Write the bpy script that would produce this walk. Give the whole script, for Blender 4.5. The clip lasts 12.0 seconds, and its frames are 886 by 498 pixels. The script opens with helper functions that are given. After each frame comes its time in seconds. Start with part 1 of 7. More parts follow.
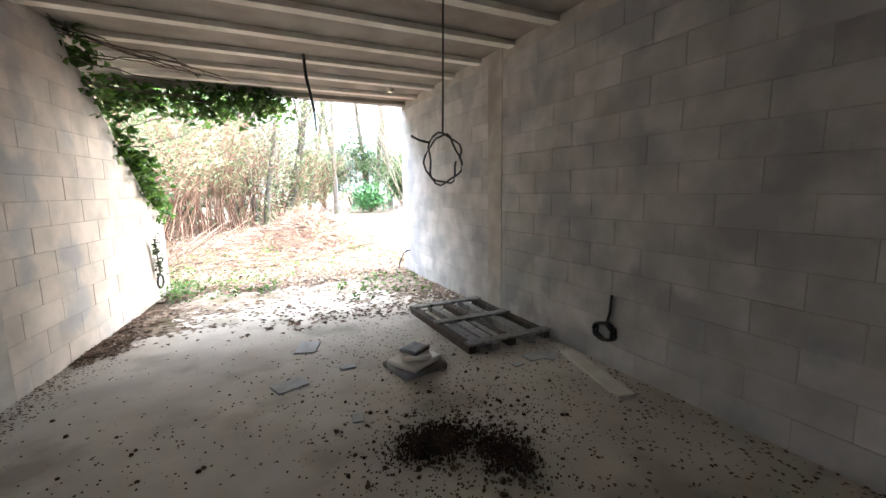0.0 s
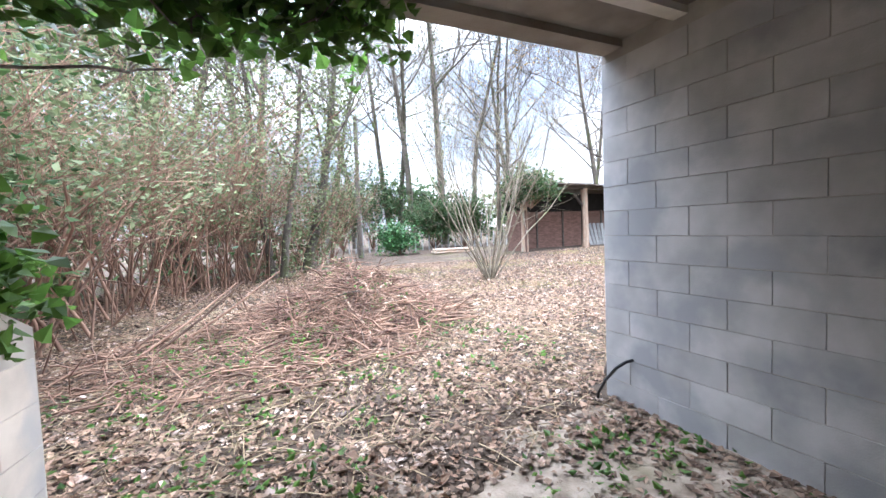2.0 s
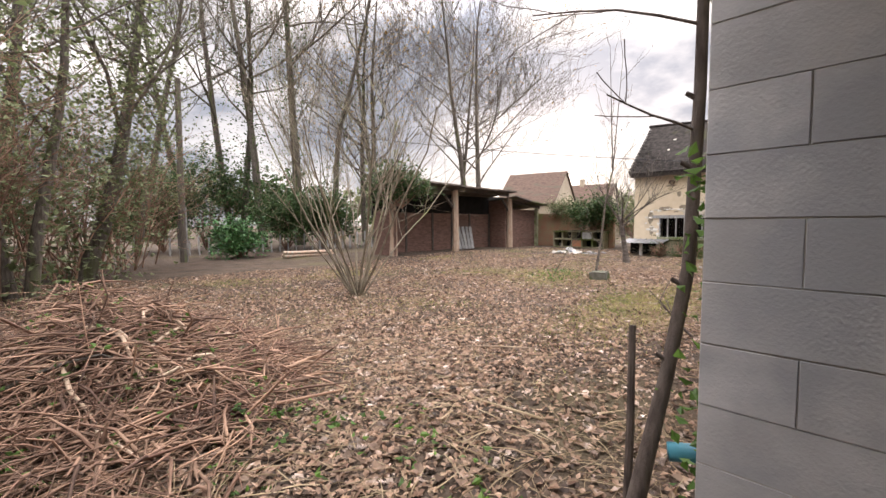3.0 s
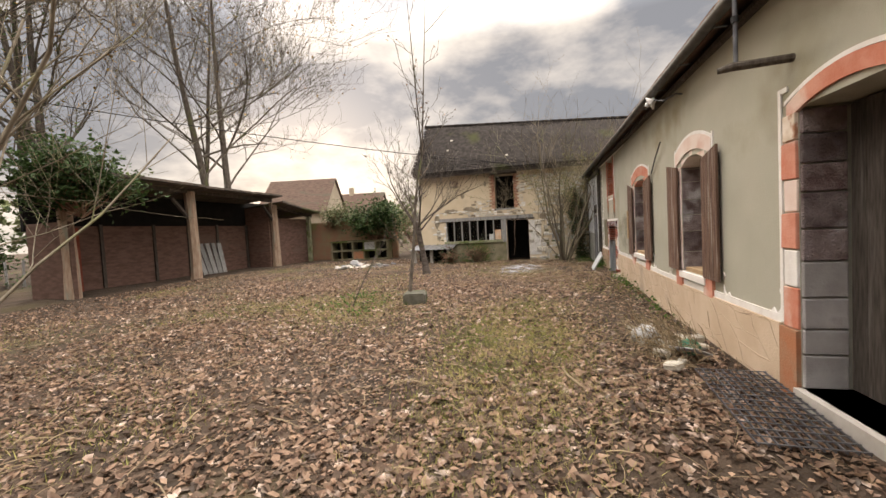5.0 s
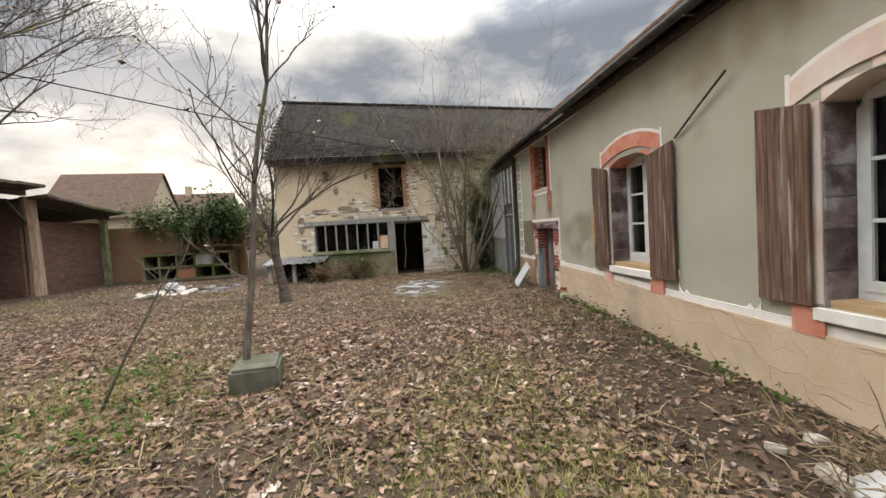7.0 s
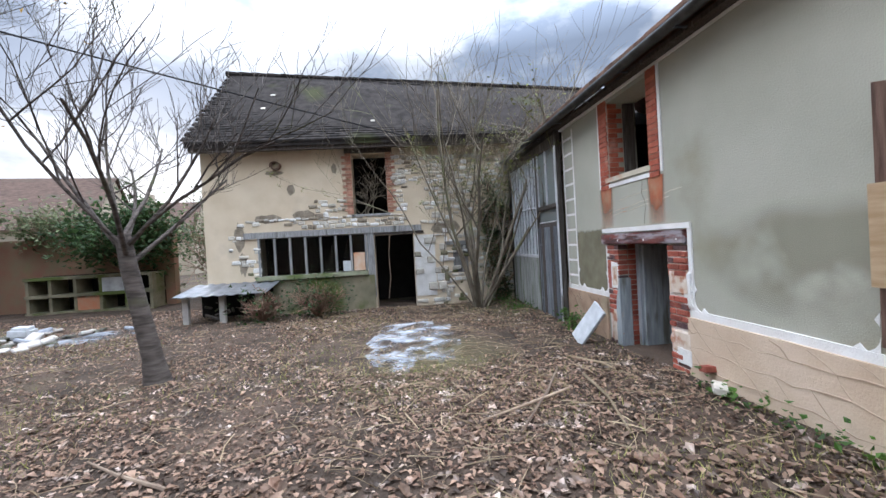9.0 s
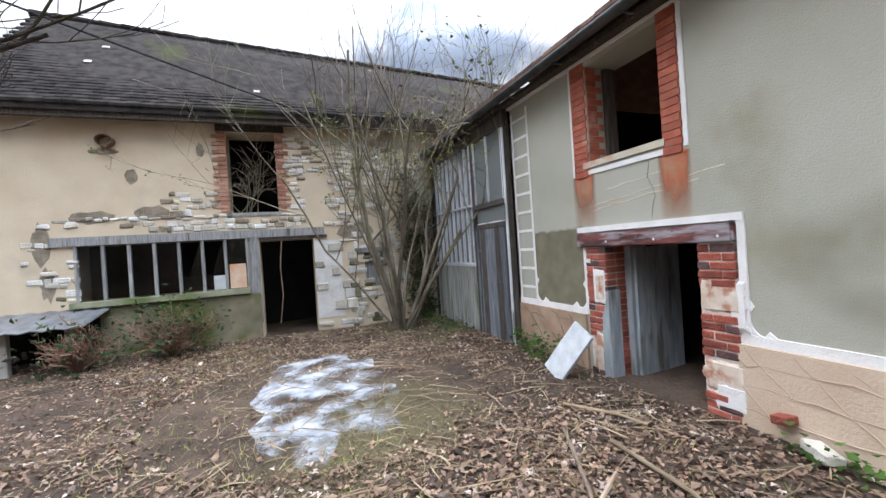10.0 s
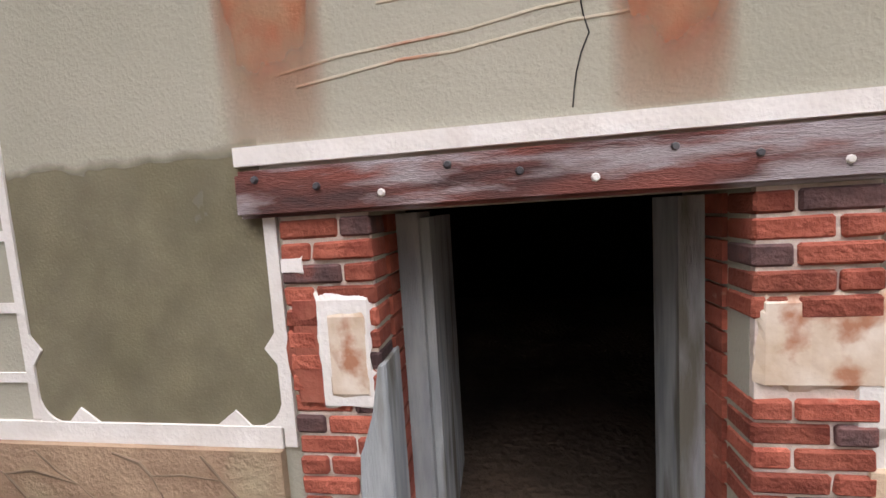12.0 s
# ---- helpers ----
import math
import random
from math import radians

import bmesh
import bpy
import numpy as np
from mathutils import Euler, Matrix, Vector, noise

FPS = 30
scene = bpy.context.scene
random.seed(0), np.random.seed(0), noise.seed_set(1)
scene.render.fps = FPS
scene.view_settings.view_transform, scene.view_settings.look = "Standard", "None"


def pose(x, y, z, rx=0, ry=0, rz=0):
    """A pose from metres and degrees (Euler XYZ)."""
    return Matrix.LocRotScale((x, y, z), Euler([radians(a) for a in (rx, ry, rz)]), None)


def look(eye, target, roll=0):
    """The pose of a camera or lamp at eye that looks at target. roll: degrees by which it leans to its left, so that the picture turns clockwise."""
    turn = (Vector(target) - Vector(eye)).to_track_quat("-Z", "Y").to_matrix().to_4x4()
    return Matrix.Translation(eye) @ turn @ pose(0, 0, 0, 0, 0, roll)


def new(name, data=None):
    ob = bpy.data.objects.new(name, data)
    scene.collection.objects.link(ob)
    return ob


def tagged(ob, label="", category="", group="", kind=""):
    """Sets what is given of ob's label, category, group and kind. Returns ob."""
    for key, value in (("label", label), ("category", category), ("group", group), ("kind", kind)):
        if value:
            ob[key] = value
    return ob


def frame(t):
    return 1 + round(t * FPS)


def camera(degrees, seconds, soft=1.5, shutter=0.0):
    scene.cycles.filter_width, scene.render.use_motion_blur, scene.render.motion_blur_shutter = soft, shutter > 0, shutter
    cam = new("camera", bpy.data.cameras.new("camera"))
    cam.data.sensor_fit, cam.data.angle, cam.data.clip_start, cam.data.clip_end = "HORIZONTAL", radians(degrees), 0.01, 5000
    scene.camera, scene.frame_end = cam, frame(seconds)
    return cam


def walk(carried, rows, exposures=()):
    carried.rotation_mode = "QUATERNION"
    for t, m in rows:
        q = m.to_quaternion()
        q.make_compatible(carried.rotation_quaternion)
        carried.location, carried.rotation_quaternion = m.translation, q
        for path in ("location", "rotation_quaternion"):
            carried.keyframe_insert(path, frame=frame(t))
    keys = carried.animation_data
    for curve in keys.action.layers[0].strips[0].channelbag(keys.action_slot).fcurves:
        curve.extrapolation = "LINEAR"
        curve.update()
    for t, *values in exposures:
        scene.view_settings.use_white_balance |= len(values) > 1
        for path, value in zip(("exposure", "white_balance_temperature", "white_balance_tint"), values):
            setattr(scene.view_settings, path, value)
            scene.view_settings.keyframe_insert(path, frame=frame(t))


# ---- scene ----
cam = camera(94.6, 12.0)
PATH = [
    (0, (-0.06, 0.046, 1.455), (0.801, 1.828, 1.169), -0.8),
    (0.5, (-0.263, 0.748, 1.511), (0.319, 2.65, 1.298), -2.6),
    (1, (-0.432, 1.988, 1.534), (0.099, 3.912, 1.412), -2.4),
    (1.5, (-0.39, 3.21, 1.514), (0.243, 5.103, 1.391), -2.0),
    (2, (-0.178, 4.513, 1.525), (0.669, 6.322, 1.422), -2.1),
    (2.5, (0.296, 5.737, 1.52), (1.434, 7.379, 1.44), -0.6),
    (3, (1.02, 6.736, 1.597), (2.418, 8.163, 1.478), -0.2),
    (3.2, (1.268, 7.085, 1.606), (2.767, 8.403, 1.49), -0.5),
    (3.5, (1.71, 7.54, 1.555), (3.327, 8.712, 1.457), -1.7),
    (3.7, (1.985, 7.853, 1.515), (3.688, 8.9, 1.442), -1.8),
    (5.3, (4.781, 9.435, 1.483), (6.744, 9.808, 1.401), -3.3),
    (5.5, (5.184, 9.58, 1.453), (7.161, 9.877, 1.386), -3.5),
    (6, (6.145, 9.942, 1.457), (8.141, 10.045, 1.378), -4.2),
    (6.5, (6.999, 10.223, 1.466), (8.993, 10.098, 1.377), -4.3),
    (8.5, (11.014, 10.041, 1.466), (13.005, 9.869, 1.379), -2.6),
    (9, (11.968, 10.091, 1.505), (13.958, 9.89, 1.48), -3.3),
    (9.5, (12.842, 10.205, 1.528), (14.808, 9.835, 1.528), -3.9),
    (10, (13.744, 10.274, 1.469), (15.612, 9.561, 1.461), -3.8),
    (10.5, (14.657, 10.149, 1.501), (16.377, 9.129, 1.505), -3.1),
    (11, (15.406, 9.704, 1.532), (16.91, 8.386, 1.513), -2.0),
    (11.5, (16.003, 9.099, 1.39), (17.052, 7.397, 1.344), -1.4),
    (12, (16.577, 8.437, 1.362), (16.894, 6.471, 1.173), -3.6),
]
EXPOSURES = [(0.0, 4.6, 5800, 8), (0.5, 4.5, 5900, 9), (1.0, 4.05, 5650, 8), (1.5, 3.45, 5700, 10), (2.0, 2.95, 5500, 11), (2.5, 2.3, 6100, 13), (3.0, 1.68, 6800, 17), (3.5, 1.47, 7200, 17), (5.5, 1.2, 7600, 13), (6.5, 1.12, 7200, 10), (8.5, 1.45, 5900, 10), (9.5, 1.5, 5500, 11), (10.5, 1.75, 6300, 11), (11.0, 1.85, 6400, 11), (11.5, 1.94, 6500, 12), (12.0, 1.65, 6700, 18)]
walk(cam, [(t, look(eye, target, roll)) for t, eye, target, roll in PATH], EXPOSURES)

# ---- world and sun: a low sun behind broken winter cloud ----
SUN_AZ, SUN_EL = 31.0, 12.5
world = bpy.data.worlds.new("world")
scene.world = world
world.use_nodes = True
wn, wl = world.node_tree.nodes, world.node_tree.links
wn.clear()
w_out, w_bg = wn.new("ShaderNodeOutputWorld"), wn.new("ShaderNodeBackground")
sky = wn.new("ShaderNodeTexSky")
sky.sky_type, sky.sun_disc = "NISHITA", False
sky.sun_elevation, sky.sun_rotation = radians(SUN_EL), radians(90 - SUN_AZ)
w_tc, w_map = wn.new("ShaderNodeTexCoord"), wn.new("ShaderNodeMapping")
w_map.inputs["Scale"].default_value = (1.0, 1.0, 2.2)
w_noise = wn.new("ShaderNodeTexNoise")
w_noise.inputs["Scale"].default_value, w_noise.inputs["Detail"].default_value, w_noise.inputs["Roughness"].default_value = 2.6, 8, 0.56
w_ramp = wn.new("ShaderNodeValToRGB")
w_ramp.color_ramp.elements[0].position, w_ramp.color_ramp.elements[0].color = 0.41, (2.6, 2.9, 3.45, 1)
w_ramp.color_ramp.elements[1].position, w_ramp.color_ramp.elements[1].color = 0.63, (9.0, 8.8, 8.5, 1)
w_mix = wn.new("ShaderNodeMix")
w_mix.data_type = "RGBA"
w_mix.inputs[0].default_value = 0.93
wl.new(w_tc.outputs["Generated"], w_map.inputs["Vector"])
wl.new(w_map.outputs["Vector"], w_noise.inputs["Vector"])
wl.new(w_noise.outputs["Fac"], w_ramp.inputs["Fac"])
wl.new(sky.outputs["Color"], w_mix.inputs[6])
wl.new(w_ramp.outputs["Color"], w_mix.inputs[7])
w_sep, w_grad, w_mul = wn.new("ShaderNodeSeparateXYZ"), wn.new("ShaderNodeMapRange"), wn.new("ShaderNodeVectorMath")
w_grad.inputs["From Min"].default_value, w_grad.inputs["From Max"].default_value = 0.41, 0.92
w_grad.inputs["To Min"].default_value, w_grad.inputs["To Max"].default_value = 1.0, 9.6
w_mul.operation = "SCALE"
wl.new(w_tc.outputs["Generated"], w_sep.inputs[0])
wl.new(w_sep.outputs["Z"], w_grad.inputs["Value"])
wl.new(w_mix.outputs[2], w_mul.inputs[0])
wl.new(w_grad.outputs["Result"], w_mul.inputs["Scale"])
# the cloud is brighter round the hidden sun
w_dot, w_pow, w_gain, w_glow = wn.new("ShaderNodeVectorMath"), wn.new("ShaderNodeMath"), wn.new("ShaderNodeMath"), wn.new("ShaderNodeVectorMath")
w_dot.operation, w_pow.operation, w_gain.operation, w_glow.operation = "DOT_PRODUCT", "POWER", "MULTIPLY_ADD", "SCALE"
w_dot.inputs[1].default_value = (math.cos(radians(SUN_AZ)) * math.cos(radians(SUN_EL)), math.sin(radians(SUN_AZ)) * math.cos(radians(SUN_EL)), math.sin(radians(SUN_EL)))
w_clip = wn.new("ShaderNodeMath")
w_clip.operation, w_clip.inputs[1].default_value = "MAXIMUM", 0.0
w_pow.inputs[1].default_value, w_gain.inputs[1].default_value, w_gain.inputs[2].default_value = 34.0, 0.6, 1.0
wl.new(w_tc.outputs["Generated"], w_dot.inputs[0])
wl.new(w_dot.outputs["Value"], w_clip.inputs[0])
wl.new(w_clip.outputs[0], w_pow.inputs[0])
wl.new(w_pow.outputs[0], w_gain.inputs[0])
wl.new(w_mul.outputs["Vector"], w_glow.inputs[0])
wl.new(w_gain.outputs[0], w_glow.inputs["Scale"])
wl.new(w_glow.outputs["Vector"], w_bg.inputs["Color"])
w_bg.inputs["Strength"].default_value = 0.05
wl.new(w_bg.outputs["Background"], w_out.inputs["Surface"])
sun = new("sun", bpy.data.lights.new("sun", "SUN"))
sun.data.energy, sun.data.angle, sun.data.color = 0.65, radians(22), (1.0, 0.9, 0.78)
sun.matrix_world = look((30 * math.cos(radians(SUN_AZ)), 30 * math.sin(radians(SUN_AZ)), 30 * math.tan(radians(SUN_EL))), (0, 0, 0))


# ---- materials ----
def mat(name, a, b, scale=6.0, rough=0.9, bump=0.3, dirt=None, dirt_scale=0.7, dirt_at=0.55, stretch=(1, 1, 1), vary=0.0, metal=0.0, fine=60.0, dist=0.01, whole=False):
    """Two tones by a middle noise, a stain tone by a broad noise, fine grain in the relief."""
    m = bpy.data.materials.new(name)
    m.use_nodes = True
    n, l = m.node_tree.nodes, m.node_tree.links
    p = n["Principled BSDF"]
    tc, mp = n.new("ShaderNodeTexCoord"), n.new("ShaderNodeMapping")
    mp.inputs["Scale"].default_value = stretch
    where = n.new("ShaderNodeNewGeometry").outputs["Position"] if whole else tc.outputs["Object"]
    l.new(where, mp.inputs["Vector"])

    def noise_node(s, detail=4):
        k = n.new("ShaderNodeTexNoise")
        k.inputs["Scale"].default_value, k.inputs["Detail"].default_value = s, detail
        l.new(mp.outputs["Vector"], k.inputs["Vector"])
        return k

    def mix(fac, c1, c2):
        k = n.new("ShaderNodeMix")
        k.data_type = "RGBA"
        for sock, v in ((k.inputs[0], fac), (k.inputs[6], c1), (k.inputs[7], c2)):
            if isinstance(v, bpy.types.NodeSocket):
                l.new(v, sock)
            elif isinstance(v, (int, float)):
                sock.default_value = v
            else:
                sock.default_value = (*v, 1)
        return k.outputs[2]

    def ramp(src, lo, hi):
        k = n.new("ShaderNodeMapRange")
        k.inputs["From Min"].default_value, k.inputs["From Max"].default_value = lo, hi
        l.new(src, k.inputs["Value"])
        return k.outputs["Result"]

    mid = noise_node(scale, 6)
    col = mix(ramp(mid.outputs["Fac"], 0.35, 0.65), a, b)
    if dirt:
        big = noise_node(dirt_scale, 8)
        col = mix(ramp(big.outputs["Fac"], dirt_at, dirt_at + 0.12), col, dirt)
    if vary:
        info, hsv = n.new("ShaderNodeObjectInfo"), n.new("ShaderNodeHueSaturation")
        geo = n.new("ShaderNodeNewGeometry")
        add = n.new("ShaderNodeMath")
        add.operation = "ADD"
        l.new(info.outputs["Random"], add.inputs[0])
        l.new(geo.outputs["Random Per Island"], add.inputs[1])
        frac = n.new("ShaderNodeMath")
        frac.operation = "FRACT"
        l.new(add.outputs[0], frac.inputs[0])
        mr = n.new("ShaderNodeMapRange")
        mr.inputs["To Min"].default_value, mr.inputs["To Max"].default_value = 1 - vary, 1 + vary
        l.new(frac.outputs[0], mr.inputs["Value"])
        l.new(mr.outputs["Result"], hsv.inputs["Value"])
        l.new(col, hsv.inputs["Color"])
        col = hsv.outputs["Color"]
    l.new(col, p.inputs["Base Color"])
    p.inputs["Roughness"].default_value, p.inputs["Metallic"].default_value = rough, metal
    p.inputs["Specular IOR Level"].default_value = 0.3
    if bump:
        f = noise_node(fine, 5)
        add2 = n.new("ShaderNodeMath")
        add2.operation = "ADD"
        l.new(f.outputs["Fac"], add2.inputs[0])
        l.new(mid.outputs["Fac"], add2.inputs[1])
        bp = n.new("ShaderNodeBump")
        bp.inputs["Strength"].default_value, bp.inputs["Distance"].default_value = bump, dist
        l.new(add2.outputs[0], bp.inputs["Height"])
        l.new(bp.outputs["Normal"], p.inputs["Normal"])
    return m


M = {
    "block": mat("concrete_block", (0.41, 0.365, 0.315), (0.56, 0.495, 0.43), 3.5, 0.95, 0.22, (0.36, 0.345, 0.335), 2.0, 0.5, vary=0.09, fine=110, dist=0.005, whole=True),
    "mortar": mat("mortar", (0.36, 0.33, 0.295), (0.46, 0.43, 0.385), 5, 0.95, 0.3, (0.3, 0.275, 0.24), 1.5, 0.55, dist=0.005),
    "slab": mat("concrete_floor", (0.5, 0.455, 0.4), (0.62, 0.57, 0.51), 2.2, 0.9, 0.35, (0.38, 0.34, 0.29), 1.3, 0.53),
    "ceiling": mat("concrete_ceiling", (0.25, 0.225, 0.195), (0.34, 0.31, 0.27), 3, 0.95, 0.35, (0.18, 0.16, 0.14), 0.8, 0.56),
    "joist": mat("concrete_joist", (0.62, 0.59, 0.53), (0.74, 0.71, 0.65), 5, 0.9, 0.25),
    "ground": mat("soil", (0.04, 0.028, 0.019), (0.085, 0.058, 0.04), 1.6, 1.0, 0.9, (0.085, 0.07, 0.034), 0.28, 0.54, dist=0.05, fine=25),
    "render": mat("grey_render", (0.37, 0.36, 0.29), (0.43, 0.415, 0.34), 1.1, 0.95, 0.5, (0.28, 0.255, 0.175), 0.6, 0.55, fine=85, dist=0.006),
    "plinth": mat("peach_plinth", (0.54, 0.41, 0.29), (0.62, 0.49, 0.365), 2.5, 0.92, 0.4, (0.42, 0.33, 0.25), 0.9, 0.58),
    "white": mat("white_paint", (0.72, 0.69, 0.65), (0.8, 0.78, 0.75), 7, 0.85, 0.3, (0.62, 0.52, 0.46), 1.6, 0.66),
    "salmon": mat("salmon_paint", (0.54, 0.19, 0.12), (0.62, 0.29, 0.21), 6, 0.88, 0.35, (0.68, 0.5, 0.42), 2.3, 0.55),
    "pale_pink": mat("pale_pink_paint", (0.68, 0.53, 0.46), (0.75, 0.67, 0.61), 3, 0.88, 0.3, (0.6, 0.34, 0.26), 2.1, 0.6),
    "brick": mat("red_brick", (0.22, 0.055, 0.036), (0.36, 0.105, 0.068), 10, 0.95, 1.0, (0.46, 0.3, 0.23), 9, 0.66, vary=0.3),
    "burnt_brick": mat("burnt_brick", (0.075, 0.045, 0.045), (0.15, 0.08, 0.075), 12, 0.9, 0.8, (0.22, 0.06, 0.04), 6, 0.58, vary=0.3),
    "stone": mat("limestone", (0.46, 0.42, 0.35), (0.58, 0.54, 0.46), 8, 0.95, 0.7, (0.3, 0.27, 0.2), 1.5, 0.6, vary=0.2, dist=0.02),
    "barn_plaster": mat("ochre_plaster", (0.56, 0.46, 0.32), (0.64, 0.54, 0.39), 1.8, 0.95, 0.5, (0.44, 0.37, 0.28), 0.7, 0.56),
    "roof": mat("slate_tile", (0.018, 0.016, 0.0145), (0.038, 0.033, 0.03), 6, 1.0, 0.6, (0.04, 0.042, 0.02), 0.7, 0.6, vary=0.4),
    "red_roof": mat("red_tile", (0.15, 0.085, 0.06), (0.22, 0.125, 0.085), 6, 0.9, 0.6, (0.12, 0.1, 0.07), 0.6, 0.55, vary=0.3),
    "gutter": mat("dark_zinc", (0.06, 0.06, 0.06), (0.11, 0.11, 0.105), 8, 0.55, 0.2, metal=0.6),
    "wood_dark": mat("weathered_dark_wood", (0.045, 0.036, 0.03), (0.095, 0.08, 0.068), 9, 0.85, 0.5, (0.15, 0.14, 0.125), 1.8, 0.6, stretch=(6, 6, 0.6), vary=0.15),
    "wood_grey": mat("grey_board", (0.19, 0.185, 0.175), (0.33, 0.325, 0.315), 8, 0.85, 0.5, (0.08, 0.075, 0.065), 1.8, 0.58, stretch=(6, 6, 0.5), vary=0.18),
    "shutter": mat("brown_shutter", (0.1, 0.056, 0.041), (0.21, 0.13, 0.093), 5, 0.85, 0.7, (0.34, 0.29, 0.25), 3.2, 0.57, stretch=(7, 7, 0.5), vary=0.15),
    "lintel": mat("red_worn_beam", (0.07, 0.036, 0.034), (0.22, 0.07, 0.054), 3, 0.85, 0.6, (0.34, 0.3, 0.31), 2.4, 0.48, stretch=(1.0, 5, 5)),
    "door_paint": mat("grey_blue_paint", (0.26, 0.285, 0.3), (0.4, 0.43, 0.435), 5, 0.75, 0.5, (0.15, 0.145, 0.12), 2.2, 0.53, stretch=(4, 4, 0.6)),
    "frame_white": mat("window_paint", (0.66, 0.69, 0.7), (0.76, 0.78, 0.78), 9, 0.6, 0.2, (0.45, 0.43, 0.38), 3.0, 0.66),
    # near-black that stands in for the shade inside rooms, shed and hutches
    "dark": mat("inside_shade", (0.008, 0.007, 0.006), (0.014, 0.012, 0.011), 3, 1.0, 0.2),
    "pink_board": mat("pink_brown_panel", (0.105, 0.06, 0.046), (0.165, 0.098, 0.076), 4, 0.9, 0.5, (0.14, 0.09, 0.07), 0.9, 0.56, stretch=(1, 1, 3), vary=0.12),
    "post": mat("pale_post", (0.3, 0.2, 0.14), (0.42, 0.32, 0.24), 5, 0.9, 0.6, (0.3, 0.3, 0.24), 1.5, 0.55, stretch=(4, 4, 0.7)),
    "rust": mat("rust_stain", (0.4, 0.16, 0.08), (0.36, 0.2, 0.12), 5, 0.9, 0.5, (0.33, 0.25, 0.17), 2.2, 0.53),
    "lime": mat("white_lime", (0.17, 0.18, 0.2), (0.34, 0.355, 0.385), 7, 0.6, 0.3, (0.13, 0.11, 0.09), 3.2, 0.5),
    "black": mat("black_rubber", (0.012, 0.012, 0.013), (0.02, 0.02, 0.022), 20, 0.5, 0.1),
    "bark": mat("bark", (0.07, 0.058, 0.048), (0.15, 0.128, 0.105), 8, 0.95, 0.8, (0.11, 0.12, 0.055), 1.2, 0.55, stretch=(3, 3, 0.6), vary=0.2),
    "twig": mat("dry_twig", (0.15, 0.105, 0.075), (0.29, 0.22, 0.155), 5, 0.9, 0.3, vary=0.4),
    "straw": mat("pale_straw", (0.2, 0.145, 0.085), (0.32, 0.25, 0.16), 5, 0.9, 0.2, vary=0.35),
    "litter": mat("dead_leaf", (0.135, 0.08, 0.053), (0.285, 0.195, 0.135), 9, 0.6, 0.2, (0.48, 0.39, 0.33), 6, 0.565, vary=0.8),
    "ivy": mat("ivy_leaf", (0.045, 0.1, 0.016), (0.1, 0.18, 0.035), 3, 0.45, 0.1, vary=0.5),
    "evergreen": mat("hedge_leaf", (0.03, 0.06, 0.018), (0.06, 0.1, 0.032), 3, 0.6, 0.1, vary=0.4),
    "pale_leaf": mat("pale_thicket_leaf", (0.1, 0.125, 0.05), (0.2, 0.22, 0.12), 2, 0.7, 0.1, vary=0.45),
    "autumn": mat("autumn_leaf", (0.3, 0.16, 0.05), (0.4, 0.26, 0.07), 2, 0.7, 0.1, vary=0.4),
    "grass": mat("grass", (0.16, 0.19, 0.04), (0.36, 0.31, 0.12), 1.2, 0.8, 0.1, vary=0.4),
    "zinc": mat("galvanised_sheet", (0.16, 0.165, 0.175), (0.25, 0.26, 0.275), 5, 0.45, 0.2, metal=0.5),
    "far_wall": mat("far_plaster", (0.42, 0.35, 0.26), (0.48, 0.41, 0.31), 1.0, 0.95, 0.2),
    "teal": mat("teal_plastic", (0.03, 0.13, 0.17), (0.04, 0.17, 0.21), 8, 0.5, 0.1),
    "red": mat("red_plastic", (0.6, 0.03, 0.02), (0.7, 0.05, 0.03), 8, 0.5, 0.1),
    "green": mat("green_plastic", (0.015, 0.11, 0.055), (0.025, 0.17, 0.085), 8, 0.5, 0.1),
    "steel": mat("dull_steel", (0.1, 0.1, 0.11), (0.17, 0.17, 0.18), 9, 0.5, 0.2, metal=0.7),
}
M["damp_block"] = mat("damp_concrete", (0.075, 0.075, 0.055), (0.14, 0.13, 0.105), 6, 1.0, 0.7, (0.06, 0.075, 0.025), 2.5, 0.5)
M["roof"].node_tree.nodes["Principled BSDF"].inputs["Specular IOR Level"].default_value = 0.06
for leafy in ("ivy", "evergreen", "pale_leaf", "litter"):
    lm = M[leafy].node_tree
    lp, lo = lm.nodes["Principled BSDF"], lm.nodes["Material Output"]
    tr, ad = lm.nodes.new("ShaderNodeBsdfTranslucent"), lm.nodes.new("ShaderNodeMixShader")
    lm.links.new(lp.inputs["Base Color"].links[0].from_socket, tr.inputs["Color"])
    ad.inputs[0].default_value = 0.5 if leafy == "ivy" else 0.35
    lm.links.new(lp.outputs[0], ad.inputs[1]), lm.links.new(tr.outputs[0], ad.inputs[2]), lm.links.new(ad.outputs[0], lo.inputs["Surface"])
glass = bpy.data.materials.new("old_glass")
glass.use_nodes = True
gp = glass.node_tree.nodes["Principled BSDF"]
gp.inputs["Base Color"].default_value, gp.inputs["Roughness"].default_value = (0.55, 0.58, 0.58, 1), 0.08
gp.inputs["Transmission Weight"].default_value, gp.inputs["IOR"].default_value = 1.0, 1.45
M["glass"] = glass


# ---- builders ----
def box(bm, x0, x1, y0, y1, z0, z1, m=None):
    v = [Vector((x, y, z)) for z in (z0, z1) for y in (y0, y1) for x in (x0, x1)]
    v = [bm.verts.new(m @ p if m else p) for p in v]
    for f in ((0, 2, 3, 1), (4, 5, 7, 6), (0, 1, 5, 4), (2, 6, 7, 3), (0, 4, 6, 2), (1, 3, 7, 5)):
        bm.faces.new([v[i] for i in f])
    return v


